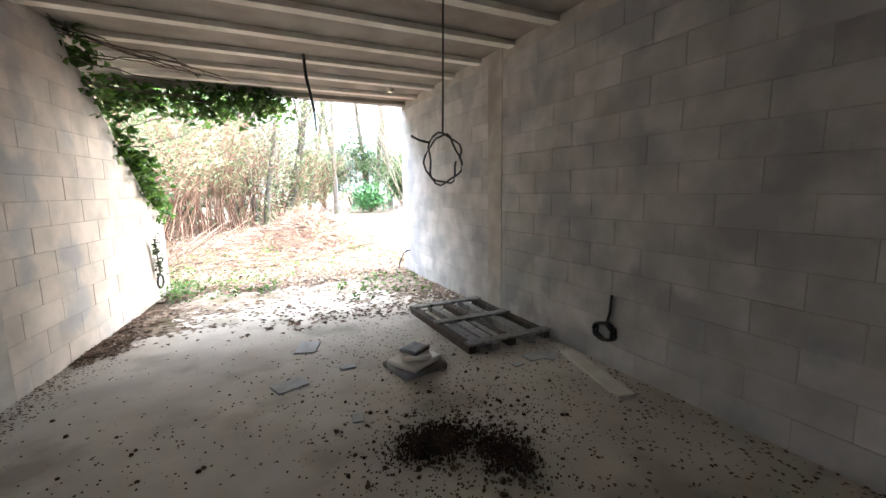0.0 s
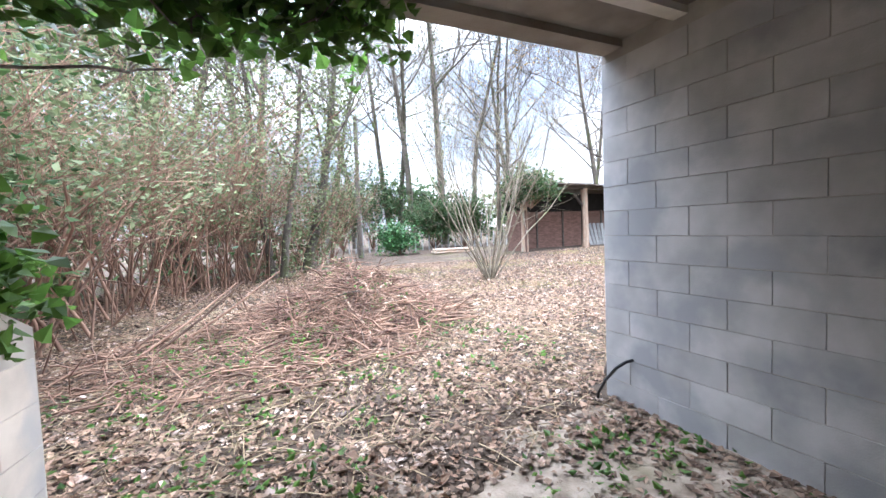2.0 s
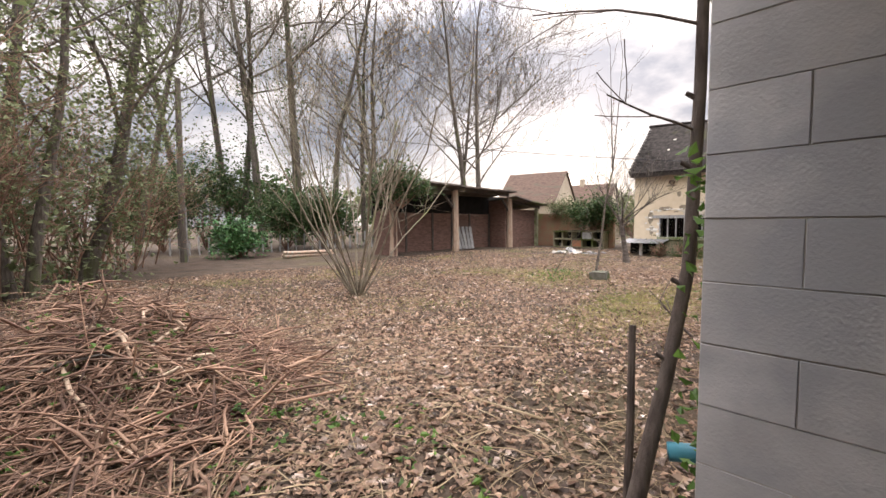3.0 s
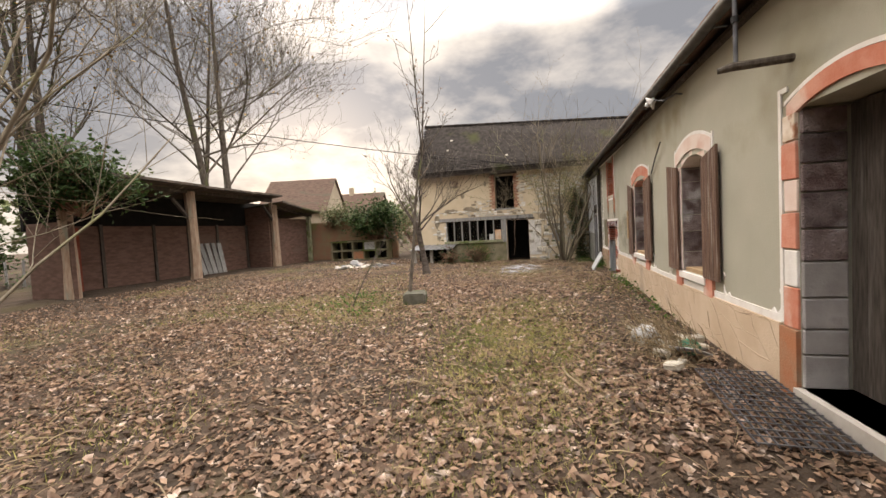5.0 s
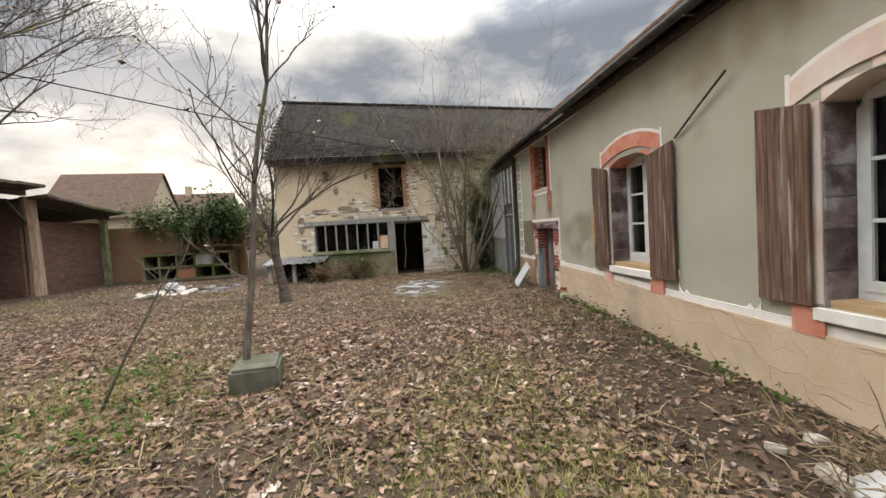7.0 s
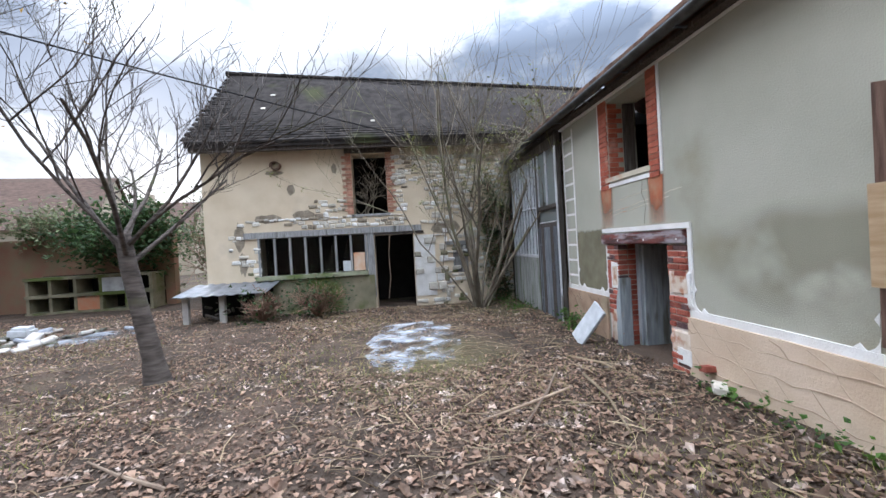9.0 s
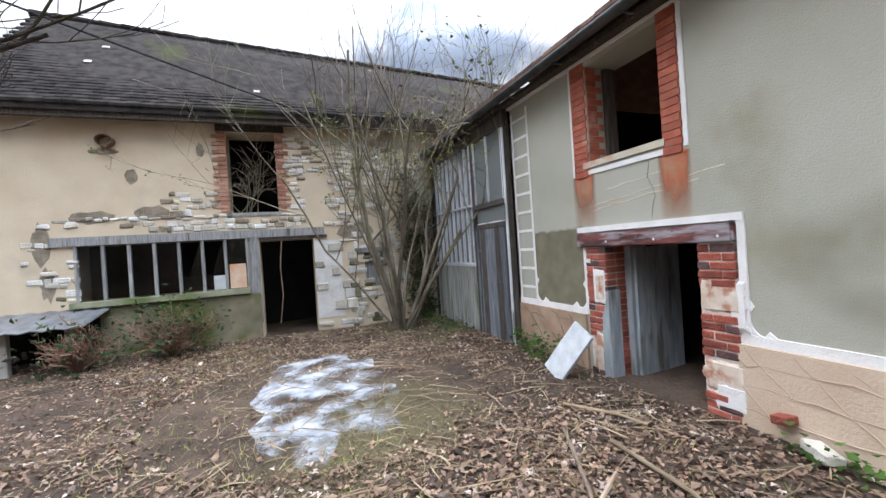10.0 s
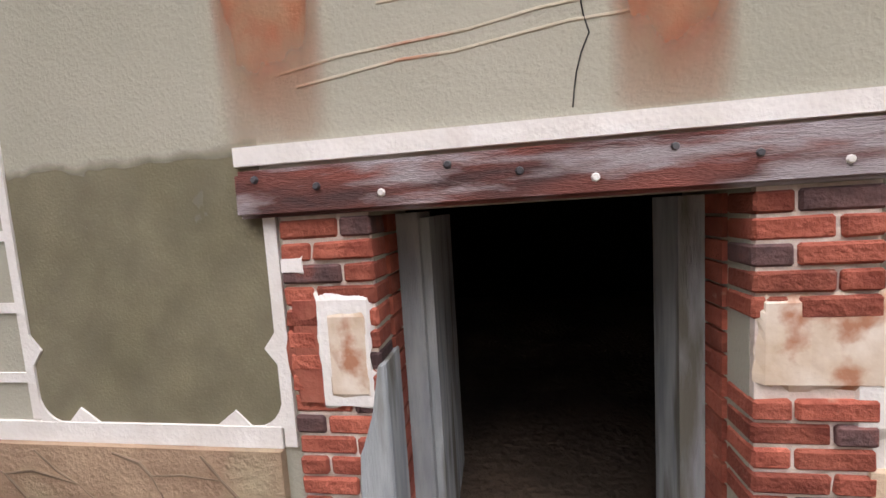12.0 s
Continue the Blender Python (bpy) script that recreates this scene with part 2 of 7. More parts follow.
def chamfer(bm, w=0.006, seg=1):
    bmesh.ops.bevel(bm, geom=bm.edges[:], offset=w, segments=seg, affect="EDGES", clamp_overlap=True)


def tube(bm, pts, radii, sides=6, cap=True):
    pts = [Vector(p) for p in pts]
    if isinstance(radii, (int, float)):
        radii = [radii] * len(pts)
    rings = []
    for i, p in enumerate(pts):
        d = (pts[min(i + 1, len(pts) - 1)] - pts[max(i - 1, 0)])
        d = d.normalized() if d.length > 1e-9 else Vector((0, 0, 1))
        up = Vector((0, 0, 1)) if abs(d.z) < 0.9 else Vector((1, 0, 0))
        a = d.cross(up).normalized()
        b = d.cross(a)
        rings.append([bm.verts.new(p + radii[i] * (math.cos(k * math.tau / sides) * a + math.sin(k * math.tau / sides) * b)) for k in range(sides)])
    for r, q in zip(rings, rings[1:]):
        for k in range(sides):
            bm.faces.new((r[k], r[(k + 1) % sides], q[(k + 1) % sides], q[k]))
    if cap:
        bm.faces.new(rings[0][::-1]), bm.faces.new(rings[-1])


def mesh_of(name, bm, material, smooth=False):
    bmesh.ops.recalc_face_normals(bm, faces=bm.faces[:])
    me = bpy.data.meshes.new(name)
    bm.to_mesh(me)
    bm.free()
    me.materials.append(M[material])
    if smooth:
        for f in me.polygons:
            f.use_smooth = True
    return me


def part(name, bm, material, parent, label="", smooth=False):
    ob = new(name, mesh_of(name, bm, material, smooth))
    ob.parent = parent
    return tagged(ob, label)


def solid(name, bm, material, label, category="", kind="", group="", smooth=False):
    return tagged(new(name, mesh_of(name, bm, material, smooth)), label, category, group, kind)


def thing(name, at, label, category, group="", kind="", rz=0.0):
    e = new(name)
    e.matrix_world = pose(*at, 0, 0, rz)
    return tagged(e, label, category, group, kind)


def boxes(*rows):
    bm = bmesh.new()
    for r in rows:
        box(bm, *r)
    return bm


def raw(name, verts, faces, material, smooth=False):
    me = bpy.data.meshes.new(name)
    me.from_pydata(verts, [], faces)
    me.materials.append(M[material])
    if smooth:
        for f in me.polygons:
            f.use_smooth = True
    return me


def sheet_wall(us, zs, holes, thick, place):
    """A wall with openings right through it: place(u, d, z) gives the point at depth d."""
    us = sorted(set(us) | {u for h in holes for u in h[:2]})
    zs = sorted(set(zs) | {z for h in holes for z in h[2:]})
    inside = lambda u, z: any(h[0] < u < h[1] and h[2] < z < h[3] for h in holes)
    nu, nz = len(us) - 1, len(zs) - 1
    full = [[not inside((us[i] + us[i + 1]) / 2, (zs[j] + zs[j + 1]) / 2) for j in range(nz)] for i in range(nu)]
    bm, cache = bmesh.new(), {}

    def v(i, d, j):
        if (i, d, j) not in cache:
            cache[i, d, j] = bm.verts.new(place(us[i], d * thick, zs[j]))
        return cache[i, d, j]

    at = lambda i, j: 0 <= i < nu and 0 <= j < nz and full[i][j]
    for i in range(nu):
        for j in range(nz):
            if not full[i][j]:
                continue
            for d in (0, 1):
                bm.faces.new((v(i, d, j), v(i + 1, d, j), v(i + 1, d, j + 1), v(i, d, j + 1)))
            for ok, a, b in ((at(i - 1, j), (i, j), (i, j + 1)), (at(i + 1, j), (i + 1, j), (i + 1, j + 1)), (at(i, j - 1), (i, j), (i + 1, j)), (at(i, j + 1), (i, j + 1), (i + 1, j + 1))):
                if not ok:
                    bm.faces.new((v(a[0], 0, a[1]), v(b[0], 0, b[1]), v(b[0], 1, b[1]), v(a[0], 1, a[1])))
    return bm


def ss(a, b, x):
    k = min(1.0, max(0.0, (x - a) / (b - a)))
    return k * k * (3 - 2 * k)


def ground_z(x, y):
    z = 0.1 * ss(8, 15, x) + 0.1 * ss(10.5, 17, y) * ss(8, 14, x)
    far = math.hypot(x - 8, y - 12)
    z += 0.03 * noise.noise((x * 0.6, y * 0.6, 0)) + 0.015 * noise.noise((x * 2.3, y * 2.3, 4)) - 0.02
    z += 1.0 * math.exp(-(((x - 1.4) / 1.05) ** 2 + ((y - 11.6) / 1.0) ** 2)) * (0.75 + 0.5 * noise.noise((x * 2, y * 2, 9)))
    if -2.0 < x < 2.7 and y < 7.3:
        z = -0.06 + (0.085 + 0.02 * noise.noise((x * 1.7, y * 1.7, 6))) * ss(4.9, 6.8, y + 0.9 * noise.noise((x * 0.9, y * 0.9, 3)) + 0.4 * noise.noise((x * 3.1, y * 3.1, 7)))
    if y < 7.4 and x >= 2.7:
        z = min(z, 0.1)
    return z


# ---- ground: one sheet to the horizon ----
def build_ground():
    def axis(lo, hi, step):
        mids = list(np.arange(lo, hi + 1e-6, step))
        out, d, p = [], step, hi
        while p < 600:
            d *= 1.45
            p += d
            out.append(p)
        left, d, p = [], step, lo
        while p > -600:
            d *= 1.45
            p -= d
            left.append(p)
        return left[::-1] + mids + out
    xs, ys = axis(-6, 26, 0.16), axis(-3, 24, 0.16)
    verts = [(x, y, ground_z(x, y)) for y in ys for x in xs]
    w = len(xs)
    faces = [(j * w + i, j * w + i + 1, (j + 1) * w + i + 1, (j + 1) * w + i) for j in range(len(ys) - 1) for i in range(w - 1)]
    tagged(new("ground", raw("ground", verts, faces, "ground", True)), "brown soil strewn with dead leaves and thin grass", "ground", "", "structure")


build_ground()

# ---- garage of concrete blocks ----
GX = 2.56
LEFT = lambda y: -1.11 - (6.98 - y) * 0.165
solid("floor", boxes((-2.9, 2.56, -3.0, 6.7, -0.2, 0.0)), "slab", "dusty worn concrete garage floor", "floor", "structure")


def garage():
    wall_e = solid("wall_east", boxes((GX, GX + 0.2, -3.0, 7.093, -0.2, 3.1)), "mortar", "bare concrete block garage wall", "wall", "structure")
    # west wall: skewed, its end broken off on a slope
    bm = bmesh.new()
    prof = [(-3.0, -0.2), (7.0, -0.2), (7.0, 1.14), (6.5, 1.42), (5.9, 2.0), (5.45, 2.5), (5.0, 2.95), (-3.0, 2.95)]
    a = [bm.verts.new((LEFT(y), y, z)) for y, z in prof]
    b = [bm.verts.new((LEFT(y) - 0.2, y, z)) for y, z in prof]
    bm.faces.new(a), bm.faces.new(b[::-1])
    for i in range(len(a)):
        j = (i + 1) % len(a)
        bm.faces.new((a[i], b[i], b[j], a[j]))
    wall_w = solid("wall_west", bm, "mortar", "bare concrete block wall with a sloping broken end", "wall", "structure")
    # unseen back wall; its low opening is inferred and sized to light the floor
    solid("wall_south", boxes((-1.6, GX, -3.2, -3.0, -0.2, 3.1), (-2.9, -1.6, -3.2, -3.0, 1.5, 3.1)), "mortar", "unseen plain block wall at the garage's back, with a narrow opening for light", "wall", "structure")
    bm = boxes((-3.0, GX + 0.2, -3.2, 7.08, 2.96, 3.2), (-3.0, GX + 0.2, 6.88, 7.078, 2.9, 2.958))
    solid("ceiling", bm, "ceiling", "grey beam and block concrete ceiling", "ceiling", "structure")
    for k in range(14):
        y = 6.4 - 0.66 * k
        bm = bmesh.new()
        box(bm, LEFT(y) - 0.05, GX, y - 0.055, y + 0.055, 2.905, 2.956)
        solid("trim", bm, "joist", "pale precast concrete ceiling joist", "joist", "structure", "ceiling joists")
    for name, bm in (("trim", boxes((GX - 0.012, GX + 0.01, 3.92, 4.2, 0.0, 2.955))),):
        solid(name, bm, "mortar", "poured concrete upright in the block wall", "pillar", "structure")
    bm = bmesh.new()
    box(bm, -0.01, 0.012, -0.12, 0.12, 0.0, 2.95, pose(LEFT(3.72), 3.72, 0, 0, 0, -9.37))
    solid("trim", bm, "mortar", "poured concrete upright in the block wall", "pillar", "structure")
    return wall_e, wall_w


wall_e, wall_w = garage()

# ---- house ----
HY = 7.31
HOLES = [(4.26, 5.0, 0.8, 2.2), (6.95, 7.96, 0.1, 2.3), (9.75, 10.58, 0.76, 2.3), (12.62, 13.6, 0.76, 2.3), (16.24, 17.12, 2.24, 3.22), (15.98, 16.96, 0.0, 1.37)]
solid("wall_house", sheet_wall([3.62, 18.62], [-0.3, 3.36], HOLES, 0.4, lambda u, d, z: (u, HY - d, z)), "render", "grey-green rendered house wall", "wall", "structure")
solid("wall_link", boxes((2.77, 3.62, 6.7, 6.95, -0.2, 3.3)), "render", "short rendered wall between garage and house", "wall", "structure")
# inner walls in near-black: the unlit rooms' shade is put into their colour
solid("wall_house_back", boxes((3.3, 18.62, 2.4, 2.6, -0.3, 3.3), (3.3, 3.45, 2.6, 6.9, -0.3, 3.3), (18.42, 18.62, 2.6, 6.9, -0.3, 3.3), (8.0, 8.1, 2.6, 6.9, -0.3, 3.3)), "dark", "inner walls of the house, near-black in place of shade", "wall", "structure")
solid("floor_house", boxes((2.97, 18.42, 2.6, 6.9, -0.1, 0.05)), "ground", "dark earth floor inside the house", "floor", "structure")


def slope_roof(name, x0, x1, y0, z0, y1, z1, material, label):
    bm = bmesh.new()
    t = 0.12
    p = [(x0, y0, z0), (x1, y0, z0), (x1, y1, z1), (x0, y1, z1)]
    a = [bm.verts.new(q) for q in p]
    b = [bm.verts.new((q[0], q[1], q[2] - t)) for q in p]
    bm.faces.new(a), bm.faces.new(b[::-1])
    for i in range(4):
        bm.faces.new((a[i], b[i], b[(i + 1) % 4], a[(i + 1) % 4]))
    return solid(name, bm, material, label, "roof", "structure")


slope_roof("roof_house", 2.6, 22.2, HY + 0.2, 3.46, 4.6, 5.5, "red_roof", "brown-red tiled house roof")
slope_roof("roof_house_back", 2.6, 22.2, 4.6, 5.5, 1.9, 3.4, "red_roof", "brown-red tiled house roof, far slope")

# ---- barn ----
BX = 21.72
BHOLES = [(10.9, 13.35, 0.98, 1.86), (9.8, 10.72, -0.1, 1.8), (10.36, 11.15, 2.31, 3.72), (8.5, 8.87, 0.8, 1.47)]
solid("wall_barn", sheet_wall([2.2, 14.5], [-0.3, 4.05], BHOLES, 0.5, lambda u, d, z: (BX + d, u, z)), "barn_plaster", "ochre plastered old barn wall", "wall", "structure")
bm = boxes((BX + 0.5, 27.0, 14.0, 14.5, -0.3, 4.05), (26.5, 27.0, 2.2, 14.0, -0.3, 4.05))
solid("wall_barn_side", bm, "barn_plaster", "plastered barn side walls", "wall", "structure")


def ridge_z(y):
    """The barn's old ridge falls towards the south."""
    return 6.7 - (14.65 - y) * 0.062


def barn_roof():
    bm = bmesh.new()
    x0, x1, xr, y0, y1 = 21.35, 27.3, 24.3, 1.8, 14.65
    pr = lambda y: [(x0, 4.0), (xr, ridge_z(y)), (x1, 4.0), (x1, 3.88), (xr, ridge_z(y) - 0.15), (x0, 3.88)]
    a = [bm.verts.new((x, y0, z)) for x, z in pr(y0)]
    b = [bm.verts.new((x, y1, z)) for x, z in pr(y1)]
    for i in range(6):
        j = (i + 1) % 6
        bm.faces.new((a[i], a[j], b[j], b[i]))
    for v in (a, b):
        bm.faces.new((v[0], v[1], v[4], v[5])), bm.faces.new((v[1], v[2], v[3], v[4]))
    solid("roof_barn", bm, "roof", "dark mossy tiled barn roof", "roof", "structure")
    g = bmesh.new()
    v = [g.verts.new(p) for p in ((BX, 14.5, 4.05), (26.9, 14.5, 4.05), (24.3, 14.5, 6.5), (BX, 14.2, 4.05), (26.9, 14.2, 4.05), (24.3, 14.2, 6.5))]
    for f in ((0, 1, 2), (5, 4, 3), (0, 3, 4, 1), (1, 4, 5, 2), (2, 5, 3, 0)):
        g.faces.new([v[i] for i in f])
    solid("wall_barn_gable", g, "barn_plaster", "plastered barn gable", "wall", "structure")


barn_roof()
# wall added close behind the barn openings; it and the floor have shade painted in
solid("wall_barn_inner", boxes((23.4, 23.5, 2.2, 14.0, -0.1, 4.0), (22.22, 23.4, 9.3, 9.4, -0.1, 4.0)), "dark", "added inner barn wall, near-black in place of shade", "wall", "structure")
solid("floor_barn", boxes((22.22, 23.4, 2.2, 14.0, -0.1, 0.06)), "dark", "barn floor, near-black in place of shade", "floor", "structure")


# ---- house: openings, surrounds and joinery ----
def band_z(x):
    return 0.565 + 0.085 * ss(11.6, 15.0, x)


def plinth(x0, x1):
    """The plinth and the white band over it, which climb gently along the wall, with incised crazy joints."""
    bm, wb = bmesh.new(), bmesh.new()
    n = max(2, int((x1 - x0) / 0.5))
    xs = [x0 + (x1 - x0) * i / n for i in range(n + 1)]
    for a, b in zip(xs, xs[1:]):
        for target, lo, hi, d in ((bm, lambda x: -0.3, band_z, 0.03), (wb, lambda x: band_z(x) + 0.002, lambda x: band_z(x) + 0.072, 0.012)):
            v = [target.verts.new(p) for p in ((a, HY - 0.01, lo(a)), (b, HY - 0.01, lo(b)), (b, HY + d, lo(b)), (a, HY + d, lo(a)), (a, HY - 0.01, hi(a)), (b, HY - 0.01, hi(b)), (b, HY + d, hi(b)), (a, HY + d, hi(a)))]
            for f in ((3, 2, 6, 7), (4, 5, 6, 7)):
                target.faces.new([v[i] for i in f])
            if a == x0:
                target.faces.new([v[i] for i in (0, 3, 7, 4)])
            if b == x1:
                target.faces.new([v[i] for i in (1, 2, 6, 5)])
    base = solid("trim", bm, "plinth_old" if x0 > 17 else "plinth", "peach painted plinth with raised crazed joints", "plinth", "structure")
    solid("trim", wb, "white", "white painted band above the plinth", "band", "structure")
    rnd = random.Random(int(x0 * 10))
    jb = bmesh.new()
    cols, rows = int((x1 - x0) / 0.3), 4
    node = lambda c, r: Vector((min(max(x0 + 0.02 + (c + 0.5 * (r % 2)) * 0.3 + 0.11 * noise.noise((c * 3.1, r * 2.7, x0)), x0 + 0.01), x1 - 0.01), HY + 0.029, min(0.02 + r * 0.17 + 0.06 * noise.noise((c * 2.3, r * 5.1, 2)), band_z(x0 + c * 0.3) - 0.02)))
    for c in range(cols):
        for r in range(rows):
            p = node(c, r)
            for q in (node(c + 1, r), node(c + (r % 2), r + 1)):
                if rnd.random() < 0.8 and q.z < band_z(p.x) - 0.01:
                    mid = p.lerp(q, 0.5) + Vector((rnd.gauss(0, 0.015), 0, rnd.gauss(0, 0.018)))
                    w = rnd.uniform(0.003, 0.009)
                    tube(jb, [p, mid, q], [w * 0.6, w, w * 0.6], 5)
    part("joint_line", jb, "old_joint" if x0 > 17 else "plinth_joint", base)


M["plinth_old"] = mat("worn_stone_plinth", (0.3, 0.2, 0.135), (0.44, 0.31, 0.21), 4, 0.95, 0.6, (0.4, 0.33, 0.22), 1.4, 0.55, dist=0.015)
M["old_joint"] = mat("old_joint", (0.15, 0.105, 0.07), (0.23, 0.165, 0.115), 3, 0.95, 0.4)
M["plinth_joint"] = mat("plinth_joint", (0.36, 0.27, 0.19), (0.46, 0.35, 0.25), 3, 0.95, 0.4)
for span in ((3.62, 6.78), (8.2, 15.72), (17.3, 18.62)):
    plinth(*span)


def ring(bm, x0, x1, zs, rise, w0, w1, y0, y1, n=14):
    """A segmental arch band: springs at zs over x0..x1, rises by rise, between the offsets w0 and w1 above the curve."""
    def pt(i, w):
        u = i / n
        return x0 + (x1 - x0) * u, zs + rise * (1 - (2 * u - 1) ** 2) + w
    rows = []
    for i in range(n + 1):
        (xa, za), (xb, zb) = pt(i, w0), pt(i, w1)
        rows.append([bm.verts.new(p) for p in ((xa, y0, za), (xa, y1, za), (xb, y1, zb), (xb, y0, zb))])
    for r, q in zip(rows, rows[1:]):
        for k in range(4):
            bm.faces.new((r[k], r[(k + 1) % 4], q[(k + 1) % 4], q[k]))
    bm.faces.new(rows[0]), bm.faces.new(rows[-1][::-1])


def shutter(x0, x1, z0, z1, slope):
    """A board shutter folded back against the wall, its head cut to the arch (slope: rise from x0 to x1)."""
    e = thing("shutter", (x0, HY + 0.03, z0), "weathered brown board shutter folded open against the wall", "shutter", "window shutters")
    n = 4
    w = (x1 - x0) / n
    for i in range(n):
        bm = bmesh.new()
        a, b = i * w + 0.002, (i + 1) * w - 0.002
        h = lambda u: (z1 - z0) + slope * (u / (x1 - x0) - 0.5)
        v = [bm.verts.new(p) for p in ((a, 0, 0), (b, 0, 0), (b, 0.03, 0), (a, 0.03, 0), (a, 0, h(a)), (b, 0, h(b)), (b, 0.03, h(b)), (a, 0.03, h(a)))]
        for f in ((0, 3, 2, 1), (4, 5, 6, 7), (0, 1, 5, 4), (3, 7, 6, 2), (0, 4, 7, 3), (1, 2, 6, 5)):
            bm.faces.new([v[k] for k in f])
        chamfer(bm, 0.004)
        part("board", bm, "shutter", e)
    for z in (0.16, (z1 - z0) * 0.82):
        bm = boxes((0.02, x1 - x0 - 0.02, -0.014, 0.0, z - 0.03, z + 0.03))
        part("strap_hinge", bm, "steel", e, "rusted iron strap hinge")
    return e


def casement(x0, x1, z0, z1, rise, y):
    """A two-leaf window with glazing bars and an arched head, set back in the wall."""
    e = thing("casement_window", (0, 0, 0), "white painted two-leaf window with glazing bars, set deep in the wall", "window", "house windows")
    bm = boxes((x0, x0 + 0.05, y - 0.05, y, z0, z1), (x1 - 0.05, x1, y - 0.05, y, z0, z1), (x0 + 0.05, x1 - 0.05, y - 0.05, y, z0, z0 + 0.06))
    ring(bm, x0, x1, z1, rise, -0.05, 0.01, y - 0.05, y)
    part("window_frame", bm, "frame_white", e)
    xm = (x0 + x1) / 2
    for a, b in ((x0 + 0.052, xm - 0.004), (xm + 0.004, x1 - 0.052)):
        leaf = part("leaf", boxes((a, a + 0.045, y - 0.035, y + 0.012, z0 + 0.062, z1 - 0.02), (b - 0.045, b, y - 0.035, y + 0.012, z0 + 0.062, z1 + rise * 0.55), (a + 0.045, b - 0.045, y - 0.035, y + 0.012, z0 + 0.062, z0 + 0.13), (a + 0.045, b - 0.045, y - 0.035, y + 0.012, z1 - 0.02, z1 + 0.03)), "frame_white", e)
        for k in (1, 2):
            z = z0 + 0.13 + (z1 - z0 - 0.13) * k / 3
            part("glazing_bar", boxes((a + 0.045, b - 0.045, y - 0.025, y + 0.006, z - 0.013, z + 0.013)), "frame_white", leaf)
        for k in range(3):
            za = z0 + 0.13 + (z1 - z0 - 0.13) * k / 3 + 0.014
            zb = z0 + 0.13 + (z1 - z0 - 0.13) * (k + 1) / 3 - 0.014
            p = part("pane", boxes((a + 0.046, b - 0.046, y - 0.014, y - 0.010, za, zb)), "glass", leaf)
            p.visible_shadow = False
    return e


def arch_window(name, x0, x1, z0, zs, rise, painted):
    """Surround, reveal, sill and window of one arched opening of the house."""
    e = thing(name, (0, 0, 0), "arched house window surround in peeling " + ("salmon" if painted == "salmon" else "pale pink") + " paint with white outline", "window surround", "", "structure")
    d = HY + 0.014
    bm = bmesh.new()
    ring(bm, x0 - 0.22, x1 + 0.22, zs + 0.05, rise + 0.03, -0.02, 0.16, HY - 0.01, d)
    part("arch", bm, painted, e)
    bm = bmesh.new()
    ring(bm, x0 - 0.22, x1 + 0.22, zs + 0.05, rise + 0.03, 0.162, 0.2, HY - 0.01, d - 0.004)
    for a, b in ((x0 - 0.262, x0 - 0.222), (x1 + 0.222, x1 + 0.262)):
        box(bm, a, b, HY - 0.01, d - 0.004, zs - 0.1, zs + 0.28)
    part("white_outline", bm, "white", e)
    for a, b in ((x0 - 0.2, x0 - 0.002), (x1 + 0.002, x1 + 0.2)):
        part("jamb", boxes((a, b, HY - 0.01, d - 0.004, z0 + 0.02, zs + 0.02)), "pale_pink", e, "stained pale pink jamb")
        part("foot_block", boxes((a - 0.03, b + 0.02, HY - 0.01, HY + 0.034, band_z(x0) - 0.02, z0 - 0.01)), "salmon", e, "salmon painted foot block")
    # reveal lining in rough stone, as wedges of different depth
    bm = bmesh.new()
    rnd = random.Random(int(x0 * 7))
    z = z0
    while z < zs:
        h = rnd.uniform(0.17, 0.3)
        for xa, xb in ((x0, x0 + 0.012 + rnd.random() * 0.008), (x1 - 0.012 - rnd.random() * 0.008, x1)):
            box(bm, xa, xb, HY - 0.24, HY - 0.006, z, min(z + h, zs) - 0.008)
        z += h
    part("reveal_stones", bm, "reveal", e, "dark flaking stone reveal")
    # spandrel pieces that turn the square hole into an arch
    bm = bmesh.new()
    n = 14
    top = []
    for i in range(n + 1):
        u = i / n
        x, z = x0 + (x1 - x0) * u, zs + rise * (1 - (2 * u - 1) ** 2)
        top.append([bm.verts.new(p) for p in ((x, HY - 0.002, z), (x, HY - 0.3, z), (x, HY - 0.3, zs + rise + 0.08), (x, HY - 0.002, zs + rise + 0.08))])
    for r, q in zip(top, top[1:]):
        for k in range(4):
            bm.faces.new((r[k], r[(k + 1) % 4], q[(k + 1) % 4], q[k]))
    part("arch_soffit", bm, painted, e)
    part("sill", boxes((x0 - 0.04, x1 + 0.04, HY - 0.26, HY + 0.05, z0 - 0.09, z0 - 0.005)), "white", e, "chipped pale sill")
    part("inner_sill", boxes((x0 + 0.02, x1 - 0.02, HY - 0.26, HY - 0.02, z0 - 0.005, z0 + 0.05)), "straw_wood", e, "bare weathered wooden sill board")
    casement(x0 + 0.02, x1 - 0.02, z0 + 0.05, zs - 0.0, rise - 0.02, HY - 0.24)


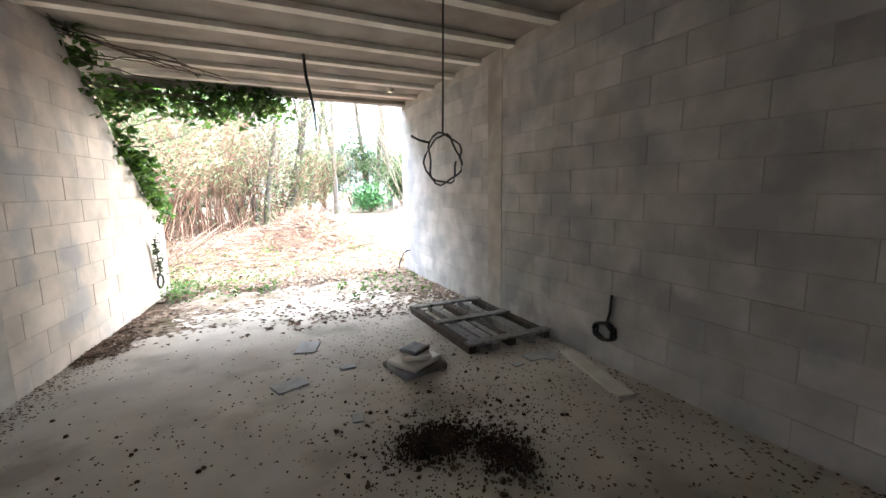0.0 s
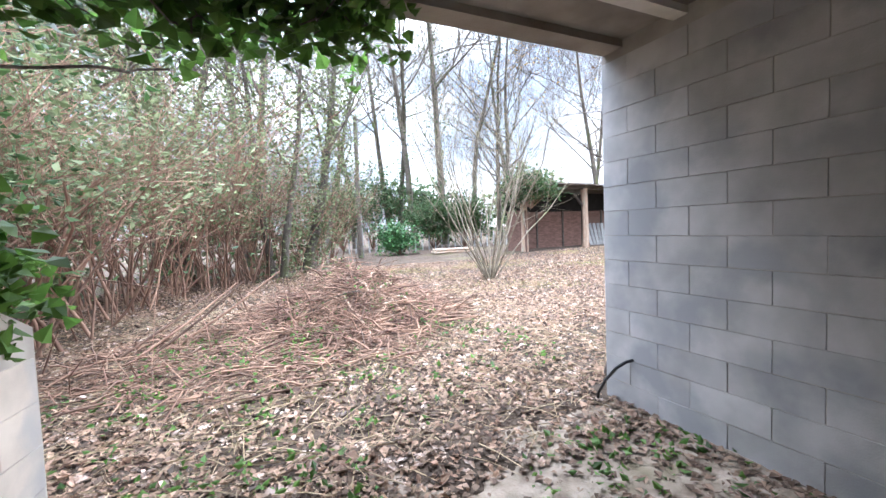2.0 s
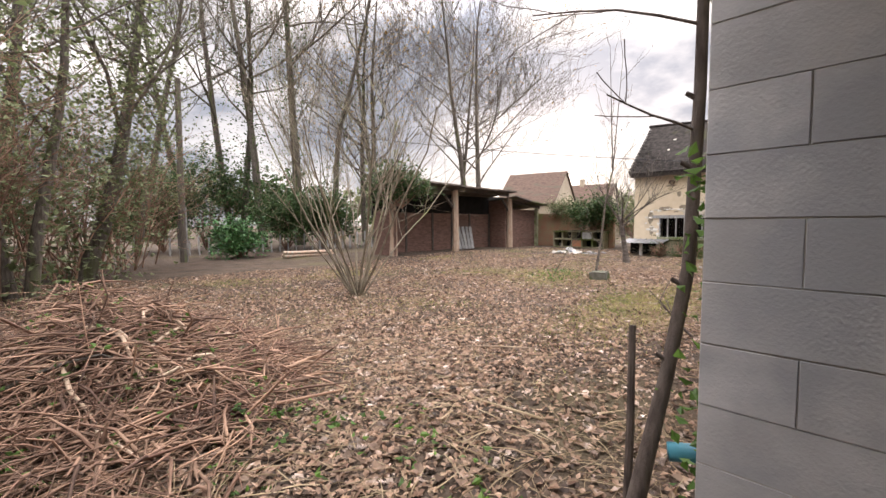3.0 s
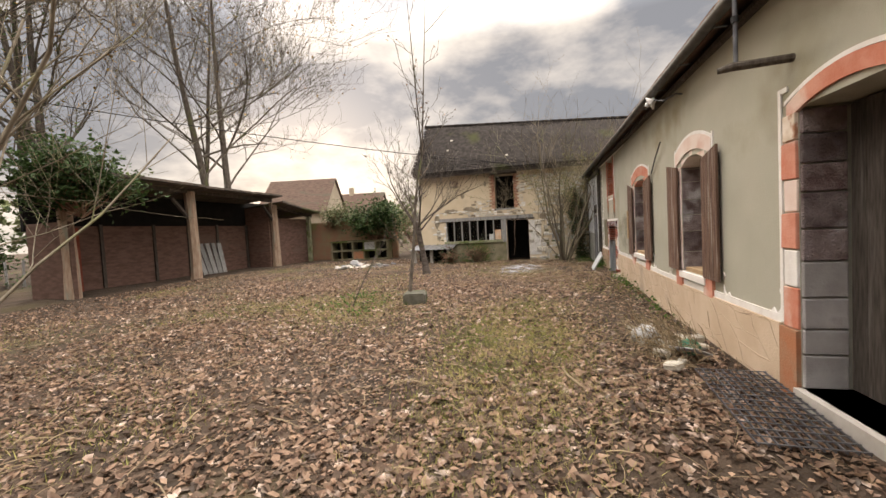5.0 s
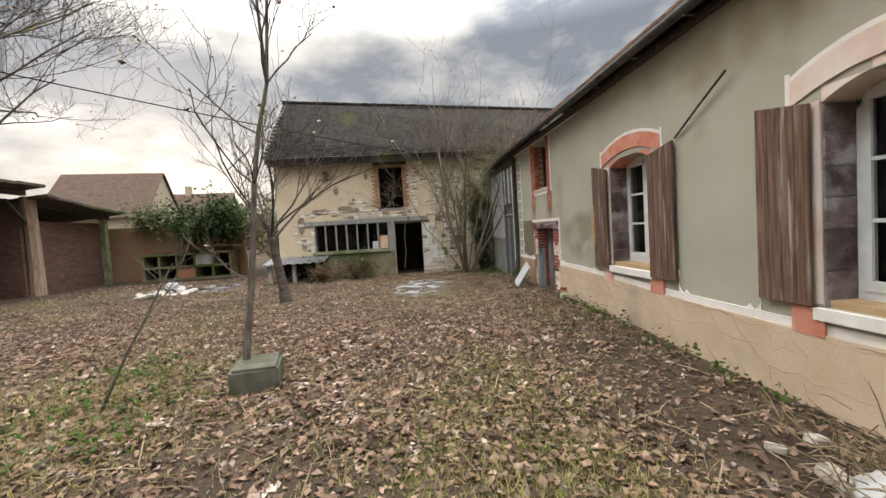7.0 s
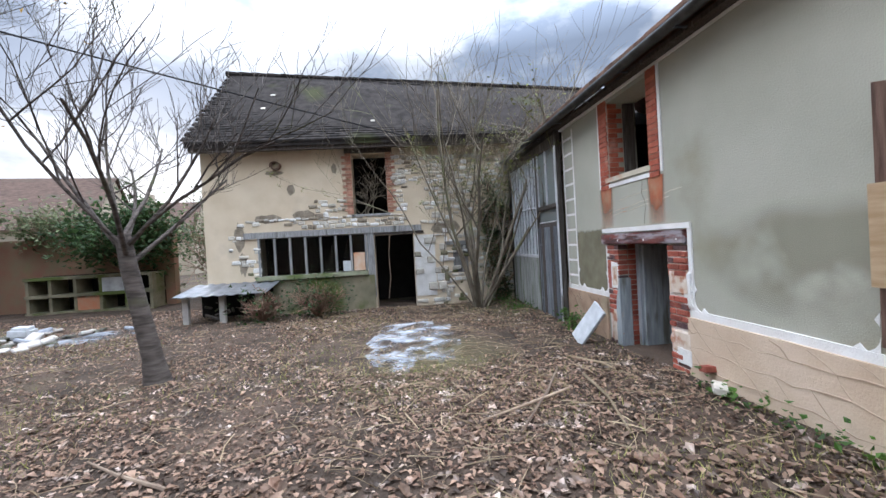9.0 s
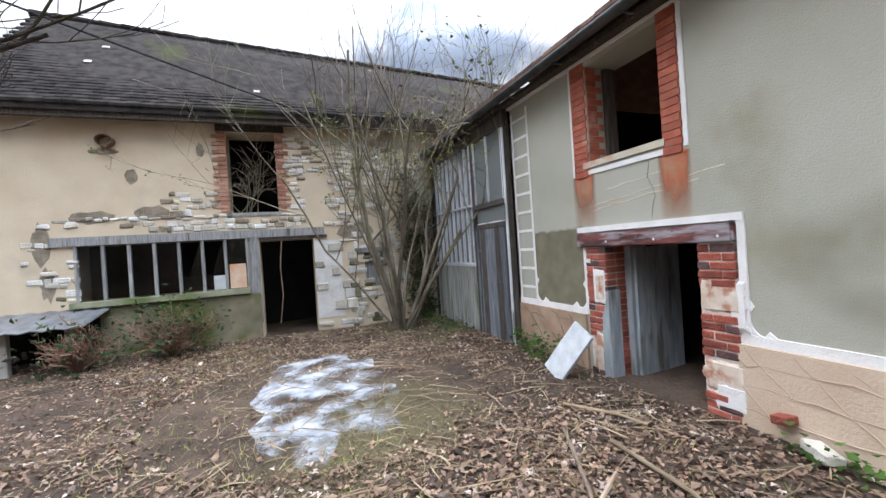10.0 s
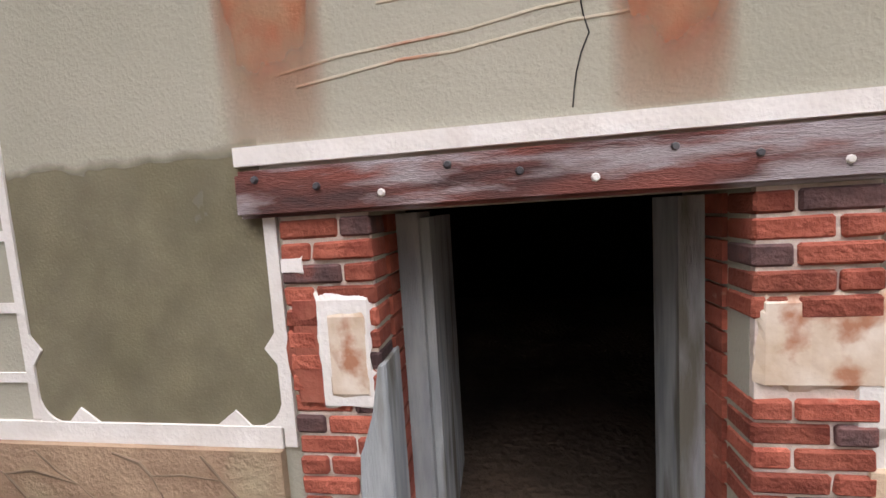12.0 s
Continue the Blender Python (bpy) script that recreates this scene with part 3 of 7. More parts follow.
M["reveal"] = mat("flaking_stone", (0.12, 0.08, 0.075), (0.29, 0.24, 0.235), 6, 0.95, 0.9, (0.46, 0.44, 0.44), 3.0, 0.56, dist=0.03, vary=0.3)
M["straw_wood"] = mat("bare_wood", (0.36, 0.24, 0.13), (0.46, 0.33, 0.2), 5, 0.85, 0.4, stretch=(0.8, 6, 6))
M["poly"] = mat("foam_panel", (0.42, 0.43, 0.435), (0.54, 0.55, 0.555), 9, 0.9, 0.3)
M["plastic_sheet"] = mat("pale_sheet", (0.3, 0.3, 0.29), (0.44, 0.44, 0.43), 5, 0.6, 0.3)
M["old_brick"] = mat("painted_brick", (0.33, 0.085, 0.05), (0.43, 0.14, 0.085), 11, 0.9, 0.6, (0.5, 0.35, 0.28), 2.6, 0.63, vary=0.22)

arch_window("window_frame_salmon", 12.62, 13.6, 0.82, 2.2, 0.12, "salmon")
arch_window("window_frame_pink", 9.75, 10.58, 0.76, 2.19, 0.12, "pale_pink")
arch_window("window_frame_end", 4.26, 5.0, 0.82, 2.15, 0.1, "salmon")
for x0, x1, s in ((9.29, 9.74, 0.1), (10.62, 11.07, -0.08), (12.13, 12.6, 0.08), (13.62, 14.06, -0.1), (3.79, 4.24, 0.08), (5.03, 5.5, -0.08)):
    shutter(x0, x1, 0.76, 2.24, -s)
e = bpy.data.objects["shutter.003"]
part("nailed_batten", boxes((0.36, 0.46, 0.03, 0.05, 0.35, 0.95)), "straw_wood", e, "orange-brown batten nailed on")


def tall_door():
    """The house door: painted quoins, white outline, deep stone reveals and a board door."""
    e = thing("door_1", (0, 0, 0), "house door opening with painted brick and stone quoins outlined in white", "door", "", "structure")
    x0, x1, zs = 6.95, 7.96, 2.19
    part("white_outline", boxes((8.165, 8.205, HY - 0.01, HY + 0.012, 0.58, 2.5), (8.08, 8.163, HY - 0.01, HY + 0.012, 2.46, 2.5), (6.78, 6.82, HY - 0.01, HY + 0.012, 0.58, 2.46)), "white", e)
    foot = boxes((x1 + 0.002, 8.19, HY - 0.01, HY + 0.034, -0.25, 0.55), (6.79, x0 - 0.002, HY - 0.01, HY + 0.034, -0.25, 0.55))
    part("quoin_foot", foot, "rust", e, "bare orange-tan foot of the quoin")
    courses = (("salmon", 0.34), ("white", 0.3), ("salmon", 0.3), ("pale_pink", 0.26), ("salmon", 0.3), ("old_plaster", 0.22))
    for xa, xb, s in ((x1 + 0.003, 8.16, 1), (6.825, x0 - 0.003, -1)):
        z = 0.56
        for k, (paint, h) in enumerate(courses):
            w = 0.03 * (k % 2)
            bm = boxes((xa, xb - w if s > 0 else xb, HY - 0.01, HY + 0.016 + 0.004 * (k % 3), z, z + h - 0.012))
            chamfer(bm, 0.006)
            for v in bm.verts:
                v.co += Vector((0.006, 0.003, 0.008)) * noise.noise(v.co * 9)
            part("quoin", bm, paint, e)
            z += h
    bm = bmesh.new()
    ring(bm, 6.84, 8.08, 2.22, 0.14, 0.0, 0.13, HY - 0.01, HY + 0.018)
    part("arch", bm, "salmon", e)
    bm = bmesh.new()
    ring(bm, 6.8, 8.12, 2.22, 0.14, 0.132, 0.165, HY - 0.01, HY + 0.013)
    part("white_outline", bm, "white", e)
    for i in range(6):
        a = x0 + 0.06 + i * 0.15
        bm = boxes((a, a + 0.146, HY - 0.34, HY - 0.3, 0.12, 2.28))
        chamfer(bm, 0.004)
        part("board", bm, "wood_dark", e)
    rnd = random.Random(9)
    for xa, xb in ((x0 - 0.004, x0 + 0.03), (x1 - 0.03, x1 + 0.004)):
        z = 0.1
        while z < 2.28:
            h = rnd.uniform(0.2, 0.32)
            bm = boxes((xa, xb, HY - 0.3, HY - 0.006, z, min(z + h, 2.29) - 0.012))
            chamfer(bm, 0.008)
            for v in bm.verts:
                v.co += Vector((0.008, 0, 0.008)) * noise.noise(v.co * 8)
            part("jamb_stone", bm, "reveal" if z > 0.9 else "grey_plaster", e)
            z += h
    part("threshold", boxes((x0 + 0.002, x1 - 0.002, HY - 0.36, HY + 0.06, -0.2, 0.1)), "mortar", e, "worn stone threshold")


M["old_plaster"] = mat("old_plaster", (0.56, 0.44, 0.32), (0.74, 0.66, 0.57), 9, 0.95, 0.25, (0.42, 0.2, 0.12), 8, 0.52, dist=0.004)
M["grey_plaster"] = mat("grey_plaster", (0.3, 0.28, 0.27), (0.42, 0.4, 0.39), 4, 0.95, 0.5, (0.22, 0.2, 0.19), 2.0, 0.56)
tall_door()


M["pale_render"] = mat("pale_render", (0.5, 0.45, 0.34), (0.58, 0.52, 0.41), 6, 0.95, 0.5, (0.5, 0.27, 0.18), 4.0, 0.56)


def upper_opening():
    e = thing("window_1", (0, 0, 0), "open loft window with red painted brick jambs and white outline", "window", "", "structure")
    x0, x1, z0, z1 = 16.24, 17.12, 2.24, 3.2
    part("white_outline", boxes((x1 + 0.22, x1 + 0.25, HY - 0.01, HY + 0.012, 2.12, z1 + 0.1), (x0 - 0.23, x0 - 0.19, HY - 0.01, HY + 0.012, 2.14, z1 + 0.1), (x0 - 0.1, x1 + 0.1, HY - 0.01, HY + 0.01, z0 - 0.125, z0 - 0.08)), "white", e)
    for xa, xb in ((x1 + 0.004, x1 + 0.215), (x0 - 0.185, x0 - 0.004)):
        z, k = 2.1, 0
        while z < z1 + 0.07:
            bm = boxes((xa + (0.0 if k % 2 else 0.012), xb, HY - 0.01, HY + 0.014, z, z + 0.056))
            part("brick", bm, "old_brick", e)
            z, k = z + 0.064, k + 1
    z, k = z0, 0
    while z < z1:
        w = 0.2 if k % 2 else 0.13
        for xa, xb in ((x1 - 0.012, x1 + 0.002), (x0 - 0.002, x0 + 0.012)):
            part("brick", boxes((xa, xb, HY - w, HY - 0.008, z + 0.02, z + 0.076)), "old_brick", e)
        z, k = z + 0.064, k + 1
    part("sill", boxes((x0 - 0.02, x1 + 0.08, HY - 0.2, HY + 0.018, z0 - 0.055, z0 + 0.005)), "pale_render", e, "worn pale sill")
    part("side_board", boxes((x1 - 0.06, x1 - 0.014, HY - 0.34, HY - 0.21, z0 + 0.01, z1)), "wood_dark", e, "dark board frame")


upper_opening()


def stain_material():
    """Rust run-off that breaks up into the render."""
    m = mat("rust_runoff", (0.42, 0.13, 0.06), (0.4, 0.22, 0.13), 7, 0.95, 0.4, fine=110, dist=0.008)
    n, l = m.node_tree.nodes, m.node_tree.links
    tc, sep, nz = n.new("ShaderNodeTexCoord"), n.new("ShaderNodeSeparateXYZ"), n.new("ShaderNodeTexNoise")
    nz.inputs["Scale"].default_value, nz.inputs["Detail"].default_value = 5.0, 6
    mp = n.new("ShaderNodeMapping")
    mp.inputs["Scale"].default_value = (1.6, 1.0, 0.45)
    l.new(tc.outputs["Object"], mp.inputs["Vector"])
    l.new(tc.outputs["Generated"], sep.inputs[0]), l.new(mp.outputs["Vector"], nz.inputs["Vector"])
    def m1(op, a, b):
        k = n.new("ShaderNodeMath")
        k.operation = op
        for s, v in zip(k.inputs, (a, b)):
            if isinstance(v, (int, float)):
                s.default_value = v
            else:
                l.new(v, s)
        return k.outputs[0]
    edge = m1("MULTIPLY", m1("MULTIPLY", sep.outputs["X"], m1("SUBTRACT", 1.0, sep.outputs["X"])), 4.0)
    fall = m1("MULTIPLY", m1("ADD", m1("MULTIPLY", sep.outputs["Z"], 0.75), 0.17), m1("MINIMUM", m1("MULTIPLY", edge, 1.5), 1.0))
    a = m1("MULTIPLY", fall, m1("ADD", m1("MULTIPLY", nz.outputs["Fac"], 1.8), 0.4))
    a = m1("MINIMUM", a, 0.95)
    l.new(a, n["Principled BSDF"].inputs["Alpha"])
    M["runoff"] = m


stain_material()
for x0, x1, z0, z1 in ((16.0, 16.31, 1.59, 2.11), (17.05, 17.4, 1.59, 2.12)):
    solid("trim", boxes((x0, x1, HY - 0.002, HY + 0.003, z0, z1)), "runoff", "rust-red run-off stain on the render", "stain", "structure")
def damp_material():
    """Olive damp that eats into the render with a ragged edge."""
    m = mat("damp", (0.19, 0.17, 0.105), (0.24, 0.215, 0.14), 3, 0.9, 0.5, fine=110, dist=0.008)
    n, l = m.node_tree.nodes, m.node_tree.links
    tc, sep, nz = n.new("ShaderNodeTexCoord"), n.new("ShaderNodeSeparateXYZ"), n.new("ShaderNodeTexNoise")
    nz.inputs["Scale"].default_value, nz.inputs["Detail"].default_value = 7.0, 7
    l.new(tc.outputs["Generated"], sep.inputs[0]), l.new(tc.outputs["Object"], nz.inputs["Vector"])
    def m1(op, a, b):
        k = n.new("ShaderNodeMath")
        k.operation = op
        for s, v in zip(k.inputs, (a, b)):
            if isinstance(v, (int, float)):
                s.default_value = v
            else:
                l.new(v, s)
        return k.outputs[0]
    top = m1("ADD", m1("SUBTRACT", 0.93, sep.outputs["Z"]), m1("MULTIPLY", m1("SUBTRACT", nz.outputs["Fac"], 0.5), 0.12))
    a = m1("MINIMUM", m1("MAXIMUM", m1("MULTIPLY", top, 18.0), 0.0), m1("ADD", m1("MULTIPLY", nz.outputs["Fac"], 0.5), 0.5))
    l.new(a, n["Principled BSDF"].inputs["Alpha"])
    M["damp"] = m


def damp_cloud():
    """A soft olive cloud of damp in the render."""
    m = mat("damp_cloud", (0.22, 0.2, 0.12), (0.27, 0.24, 0.155), 3, 0.9, 0.6, fine=95, dist=0.006)
    n, l = m.node_tree.nodes, m.node_tree.links
    tc, nz = n.new("ShaderNodeTexCoord"), n.new("ShaderNodeTexNoise")
    grad, off = n.new("ShaderNodeTexGradient"), n.new("ShaderNodeMapping")
    grad.gradient_type = "SPHERICAL"
    off.inputs["Location"].default_value, off.inputs["Scale"].default_value = (-1.075, 0, -1.075), (2.15, 0.0, 2.15)
    nz.inputs["Scale"].default_value, nz.inputs["Detail"].default_value = 1.5, 8
    l.new(tc.outputs["Generated"], off.inputs["Vector"]), l.new(off.outputs["Vector"], grad.inputs["Vector"])
    l.new(tc.outputs["Object"], nz.inputs["Vector"])
    mul, lim = n.new("ShaderNodeMath"), n.new("ShaderNodeMath")
    mul.operation, lim.operation = "MULTIPLY", "MINIMUM"
    rag = n.new("ShaderNodeMapRange")
    rag.inputs["From Min"].default_value, rag.inputs["From Max"].default_value = 0.36, 0.62
    l.new(nz.outputs["Fac"], rag.inputs["Value"])
    l.new(grad.outputs["Fac"], mul.inputs[0]), l.new(rag.outputs["Result"], mul.inputs[1])
    big = n.new("ShaderNodeMath")
    big.operation = "MULTIPLY"
    big.inputs[1].default_value, lim.inputs[1].default_value = 1.1, 0.34
    l.new(mul.outputs[0], big.inputs[0]), l.new(big.outputs[0], lim.inputs[0])
    l.new(lim.outputs[0], n["Principled BSDF"].inputs["Alpha"])
    M["damp_cloud"] = m


damp_cloud()
solid("trim", boxes((13.3, 15.62, HY - 0.002, HY + 0.0025, 0.72, 1.75)), "damp_cloud", "soft olive damp cloud in the render", "stain", "structure")
damp_material()
for x0, x1, z0, z1 in ((17.292, 18.198, 0.67, 1.66),):
    solid("trim", boxes((x0, x1, HY - 0.002, HY + 0.0025, z0, z1)), "damp", "olive damp stain on the render", "stain", "structure")
bm = bmesh.new()
rnd = random.Random(12)
for x, z in ((16.4, 2.1),):
    p = [Vector((x, HY + 0.001, z))]
    while p[-1].z > 1.62:
        p.append(p[-1] + Vector((rnd.uniform(-0.03, 0.032), 0, -0.045)))
    tube(bm, p, 0.002, 4)
solid("trim", bm, "black", "thin jagged crack in the render", "crack", "structure")
bm = bmesh.new()
for k, (xa, xb, za, zb) in enumerate(((15.75, 17.2, 1.93, 1.78), (15.95, 17.15, 1.86, 1.74), (16.1, 16.9, 2.0, 1.93))):
    tube(bm, [(xa + (xb - xa) * i / 8, HY - 0.003, za + (zb - za) * i / 8 + 0.006 * math.sin(i * 2.1 + k)) for i in range(9)], 0.006, 7)
solid("trim", bm, "pale_render", "raised trowel lines in the render", "trowel line", "structure")


def cellar_door():
    e = thing("door_2", (0, 0, 0), "low doorway with red brick piers and a worn red timber lintel", "doorway", "", "structure")
    bm = boxes((15.7, 17.35, HY - 0.3, HY + 0.05, 1.372, 1.51))
    chamfer(bm, 0.012, 2)
    for v in bm.verts:
        v.co += Vector((0, 0.008, 0.008)) * noise.noise(v.co * 5)
    lintel = part("lintel", bm, "lintel", e, "worn red painted timber beam")
    for i in range(9):
        x = 15.8 + i * 0.185
        bm = bmesh.new()
        tube(bm, [(x, HY + 0.045, 1.42 + 0.03 * ((i * 7) % 3)), (x, HY + 0.056, 1.42 + 0.03 * ((i * 7) % 3))], [0.014, 0.008], 8)
        part("nail", bm, "steel" if i % 3 else "white", lintel)
    part("white_outline", boxes((15.64, 17.36, HY - 0.01, HY + 0.02, 1.525, 1.58), (15.635, 15.69, HY - 0.01, HY + 0.014, 0.72, 1.525), (17.25, 17.29, HY - 0.01, HY + 0.014, 0.66, 1.372)), "white", e)
    rnd = random.Random(3)
    patches = {("r", k) for k in (3, 4, 5, 6, 12, 13, 14, 15)} | {("l", k) for k in (1, 2, 3, 4, 5, 6)}
    for side, xa, xb in (("r", 15.7, 15.99), ("l", 16.95, 17.24)):
        for k in range(20):
            z = 0.06 + k * 0.0655
            cuts = (0.0, 0.19, 0.29) if k % 2 else (0.0, 0.1, 0.29)
            for a, b in zip(cuts, cuts[1:]):
                if side == "l":
                    a, b = 0.29 - b, 0.29 - a
                dd = rnd.uniform(-0.004, 0.006)
                if (side, k) in patches and (k in (4, 5, 13, 14) or rnd.random() < 0.7):
                    continue
                bm = boxes((xa + a + 0.004, xa + b - 0.004, HY - 0.1, HY + 0.03 + dd, z, z + 0.0555))
                chamfer(bm, 0.007)
                for v in bm.verts:
                    v.co += Vector((0.005, 0.003, 0.004)) * noise.noise(v.co * 31)
                part("brick", bm, "burnt_brick" if rnd.random() < 0.2 else "brick", e)
            # brick ends that turn into the passage
            if side == "r":
                part("brick", boxes((15.972, 15.994, HY - 0.3 + 0.09 * (k % 2), HY - 0.104, z, z + 0.0555)), "brick", e)
            else:
                part("brick", boxes((16.946, 16.968, HY - 0.3 + 0.09 * (k % 2), HY - 0.104, z, z + 0.0555)), "brick", e)
        part("mortar_bed", boxes((xa + 0.012, xb - 0.012, HY - 0.09, HY + 0.021, 0.0, 1.37)), "pale_mortar", e)
    # plaster left on the piers
    def plate(xa, xb, za, zb, seed, material, y, label):
        b, r = bmesh.new(), random.Random(seed)
        nx, nz = 12, max(6, int((zb - za) / 0.025))
        vs = []
        for a in range(nz + 1):
            row = []
            for c in range(nx + 1):
                x, z = xa + (xb - xa) * c / nx, za + (zb - za) * a / nz
                edge = c in (0, nx) or a in (0, nz)
                n1 = noise.noise((x * 14, z * 14, seed))
                row.append(b.verts.new((x + (0.045 * n1 if edge else 0), y + 0.002 * n1 + 0.001 * noise.noise((x * 40, z * 40, 1)) - (0.014 if edge else 0), z + (0.05 * noise.noise((x * 16, z * 16, seed + 5)) if edge else 0))))
            vs.append(row)
        for a in range(nz):
            for c in range(nx):
                b.faces.new((vs[a][c], vs[a][c + 1], vs[a + 1][c + 1], vs[a + 1][c]))
        part("plaster_patch", b, material, e, label)
    plate(15.68, 15.985, 0.85, 1.11, 1, "old_plaster", HY + 0.033, "flaking stained plaster")
    plate(15.65, 15.76, 0.74, 1.1, 6, "white", HY + 0.03, "flaking white plaster")
    plate(15.67, 15.985, 0.26, 0.5, 2, "old_plaster", HY + 0.032, "flaking stained plaster")
    plate(15.67, 15.9, 0.14, 0.34, 8, "white", HY + 0.034, "flaking white plaster")
    plate(16.975, 17.235, 0.79, 1.15, 13, "red_wash", HY + 0.032, "smooth red wash over the bricks")
    plate(16.97, 17.15, 0.78, 1.15, 4, "white", HY + 0.0355, "flaking white plaster")
    plate(16.985, 17.115, 0.82, 1.1, 3, "old_plaster", HY + 0.039, "flaking stained plaster")
    plate(17.16, 17.24, 1.2, 1.26, 5, "white", HY + 0.036, "flaking white plaster")
    plate(16.96, 17.2, 0.06, 0.5, 9, "old_plaster", HY + 0.03, "flaking stained plaster")
    bm = bmesh.new()
    edge = [(16.94, 0.94), (16.965, 0.93), (16.985, 0.78), (17.04, 0.66), (17.05, 0.5), (17.03, 0.4), (17.06, 0.3), (17.05, 0.05), (16.938, 0.05)]
    rows = [[bm.verts.new((x, y, z)) for x, z in edge] for y in (HY - 0.12, HY + 0.038)]
    bm.faces.new(rows[0]), bm.faces.new(rows[1][::-1])
    for i in range(len(edge)):
        j = (i + 1) % len(edge)
        bm.faces.new((rows[0][i], rows[0][j], rows[1][j], rows[1][i]))
    chamfer(bm, 0.006)
    part("foot_stone", bm, "door_paint", e, "pale grey painted corner stone")
    # frame and the leaf that stands open inwards
    part("door_frame", boxes((16.87, 16.945, HY - 0.42, HY - 0.2, 0.05, 1.36), (15.996, 16.07, HY - 0.42, HY - 0.2, 0.05, 1.36)), "door_paint", e, "grey-blue painted door frame")
    lf = bmesh.new()
    m = pose(16.86, HY - 0.24, 0.06, 0, 0, 271)
    for i in range(3):
        box(lf, i * 0.2, i * 0.2 + 0.196, -0.02, 0.02, 0, 1.28, m)
    part("door_leaf", lf, "door_paint", e, "grey-blue plank door standing open")
    part("threshold", boxes((15.7, 17.1, HY + 0.005, HY + 0.3, -0.2, 0.06)), "mortar", e, "mossy stone threshold")


M["red_wash"] = mat("red_wash", (0.24, 0.06, 0.042), (0.36, 0.12, 0.08), 7, 0.9, 0.4, (0.5, 0.3, 0.22), 6, 0.62)
M["pale_mortar"] = mat("pale_mortar", (0.52, 0.42, 0.36), (0.72, 0.64, 0.58), 12, 0.95, 0.5)
cellar_door()

# white ladder pattern painted on the corner, and the scalloped outline
bm = boxes((18.2, 18.235, HY - 0.01, HY + 0.008, 0.73, 3.2), (18.565, 18.6, HY - 0.01, HY + 0.008, 0.7, 3.2))
for k in range(10):
    z = 0.86 + k * 0.245
    box(bm, 18.236, 18.564, HY - 0.01, HY + 0.007, z, z + 0.035)
solid("trim", bm, "white", "white painted ladder of corner quoin lines", "painted lines", "structure")


def scallop(x, z, flip):
    """A concave white corner of the painted outline."""
    bm = bmesh.new()
    c = [bm.verts.new((x, y, z)) for y in (HY - 0.005, HY + 0.009)]
    pts = []
    for i in range(7):
        a = i / 6 * math.pi / 2
        pts.append([bm.verts.new((x + flip * 0.105 * (1 - math.sin(a)), y, z + 0.105 * (1 - math.cos(a)))) for y in (HY - 0.005, HY + 0.009)])
    for p, q in zip(pts, pts[1:]):
        bm.faces.new((c[1], p[1], q[1])), bm.faces.new((p[0], q[0], q[1], p[1]))
    for tri in (((0, 0.2), (0, 0.31), (0.042, 0.255)), ((0.11, 0), (0.24, 0), (0.165, 0.055))):
        lo, hi = [[bm.verts.new((x + flip * u * (1.0 if x > 17 else 0.7), y, z + w * (1.0 if x > 17 else 0.8))) for u, w in tri] for y in (HY - 0.005, HY + 0.0085)]
        bm.faces.new(hi)
        for i in range(3):
            bm.faces.new((lo[i], lo[(i + 1) % 3], hi[(i + 1) % 3], hi[i]))
    solid("trim", bm, "white", "white scalloped corner of the painted outline", "painted lines", "structure")


for x, f in ((18.2, -1), (17.29, 1), (15.635, -1), (14.1, 1), (12.15, -1), (11.1, 1), (9.28, -1), (8.2, 1)):
    scallop(x, band_z(x) + 0.068, f)


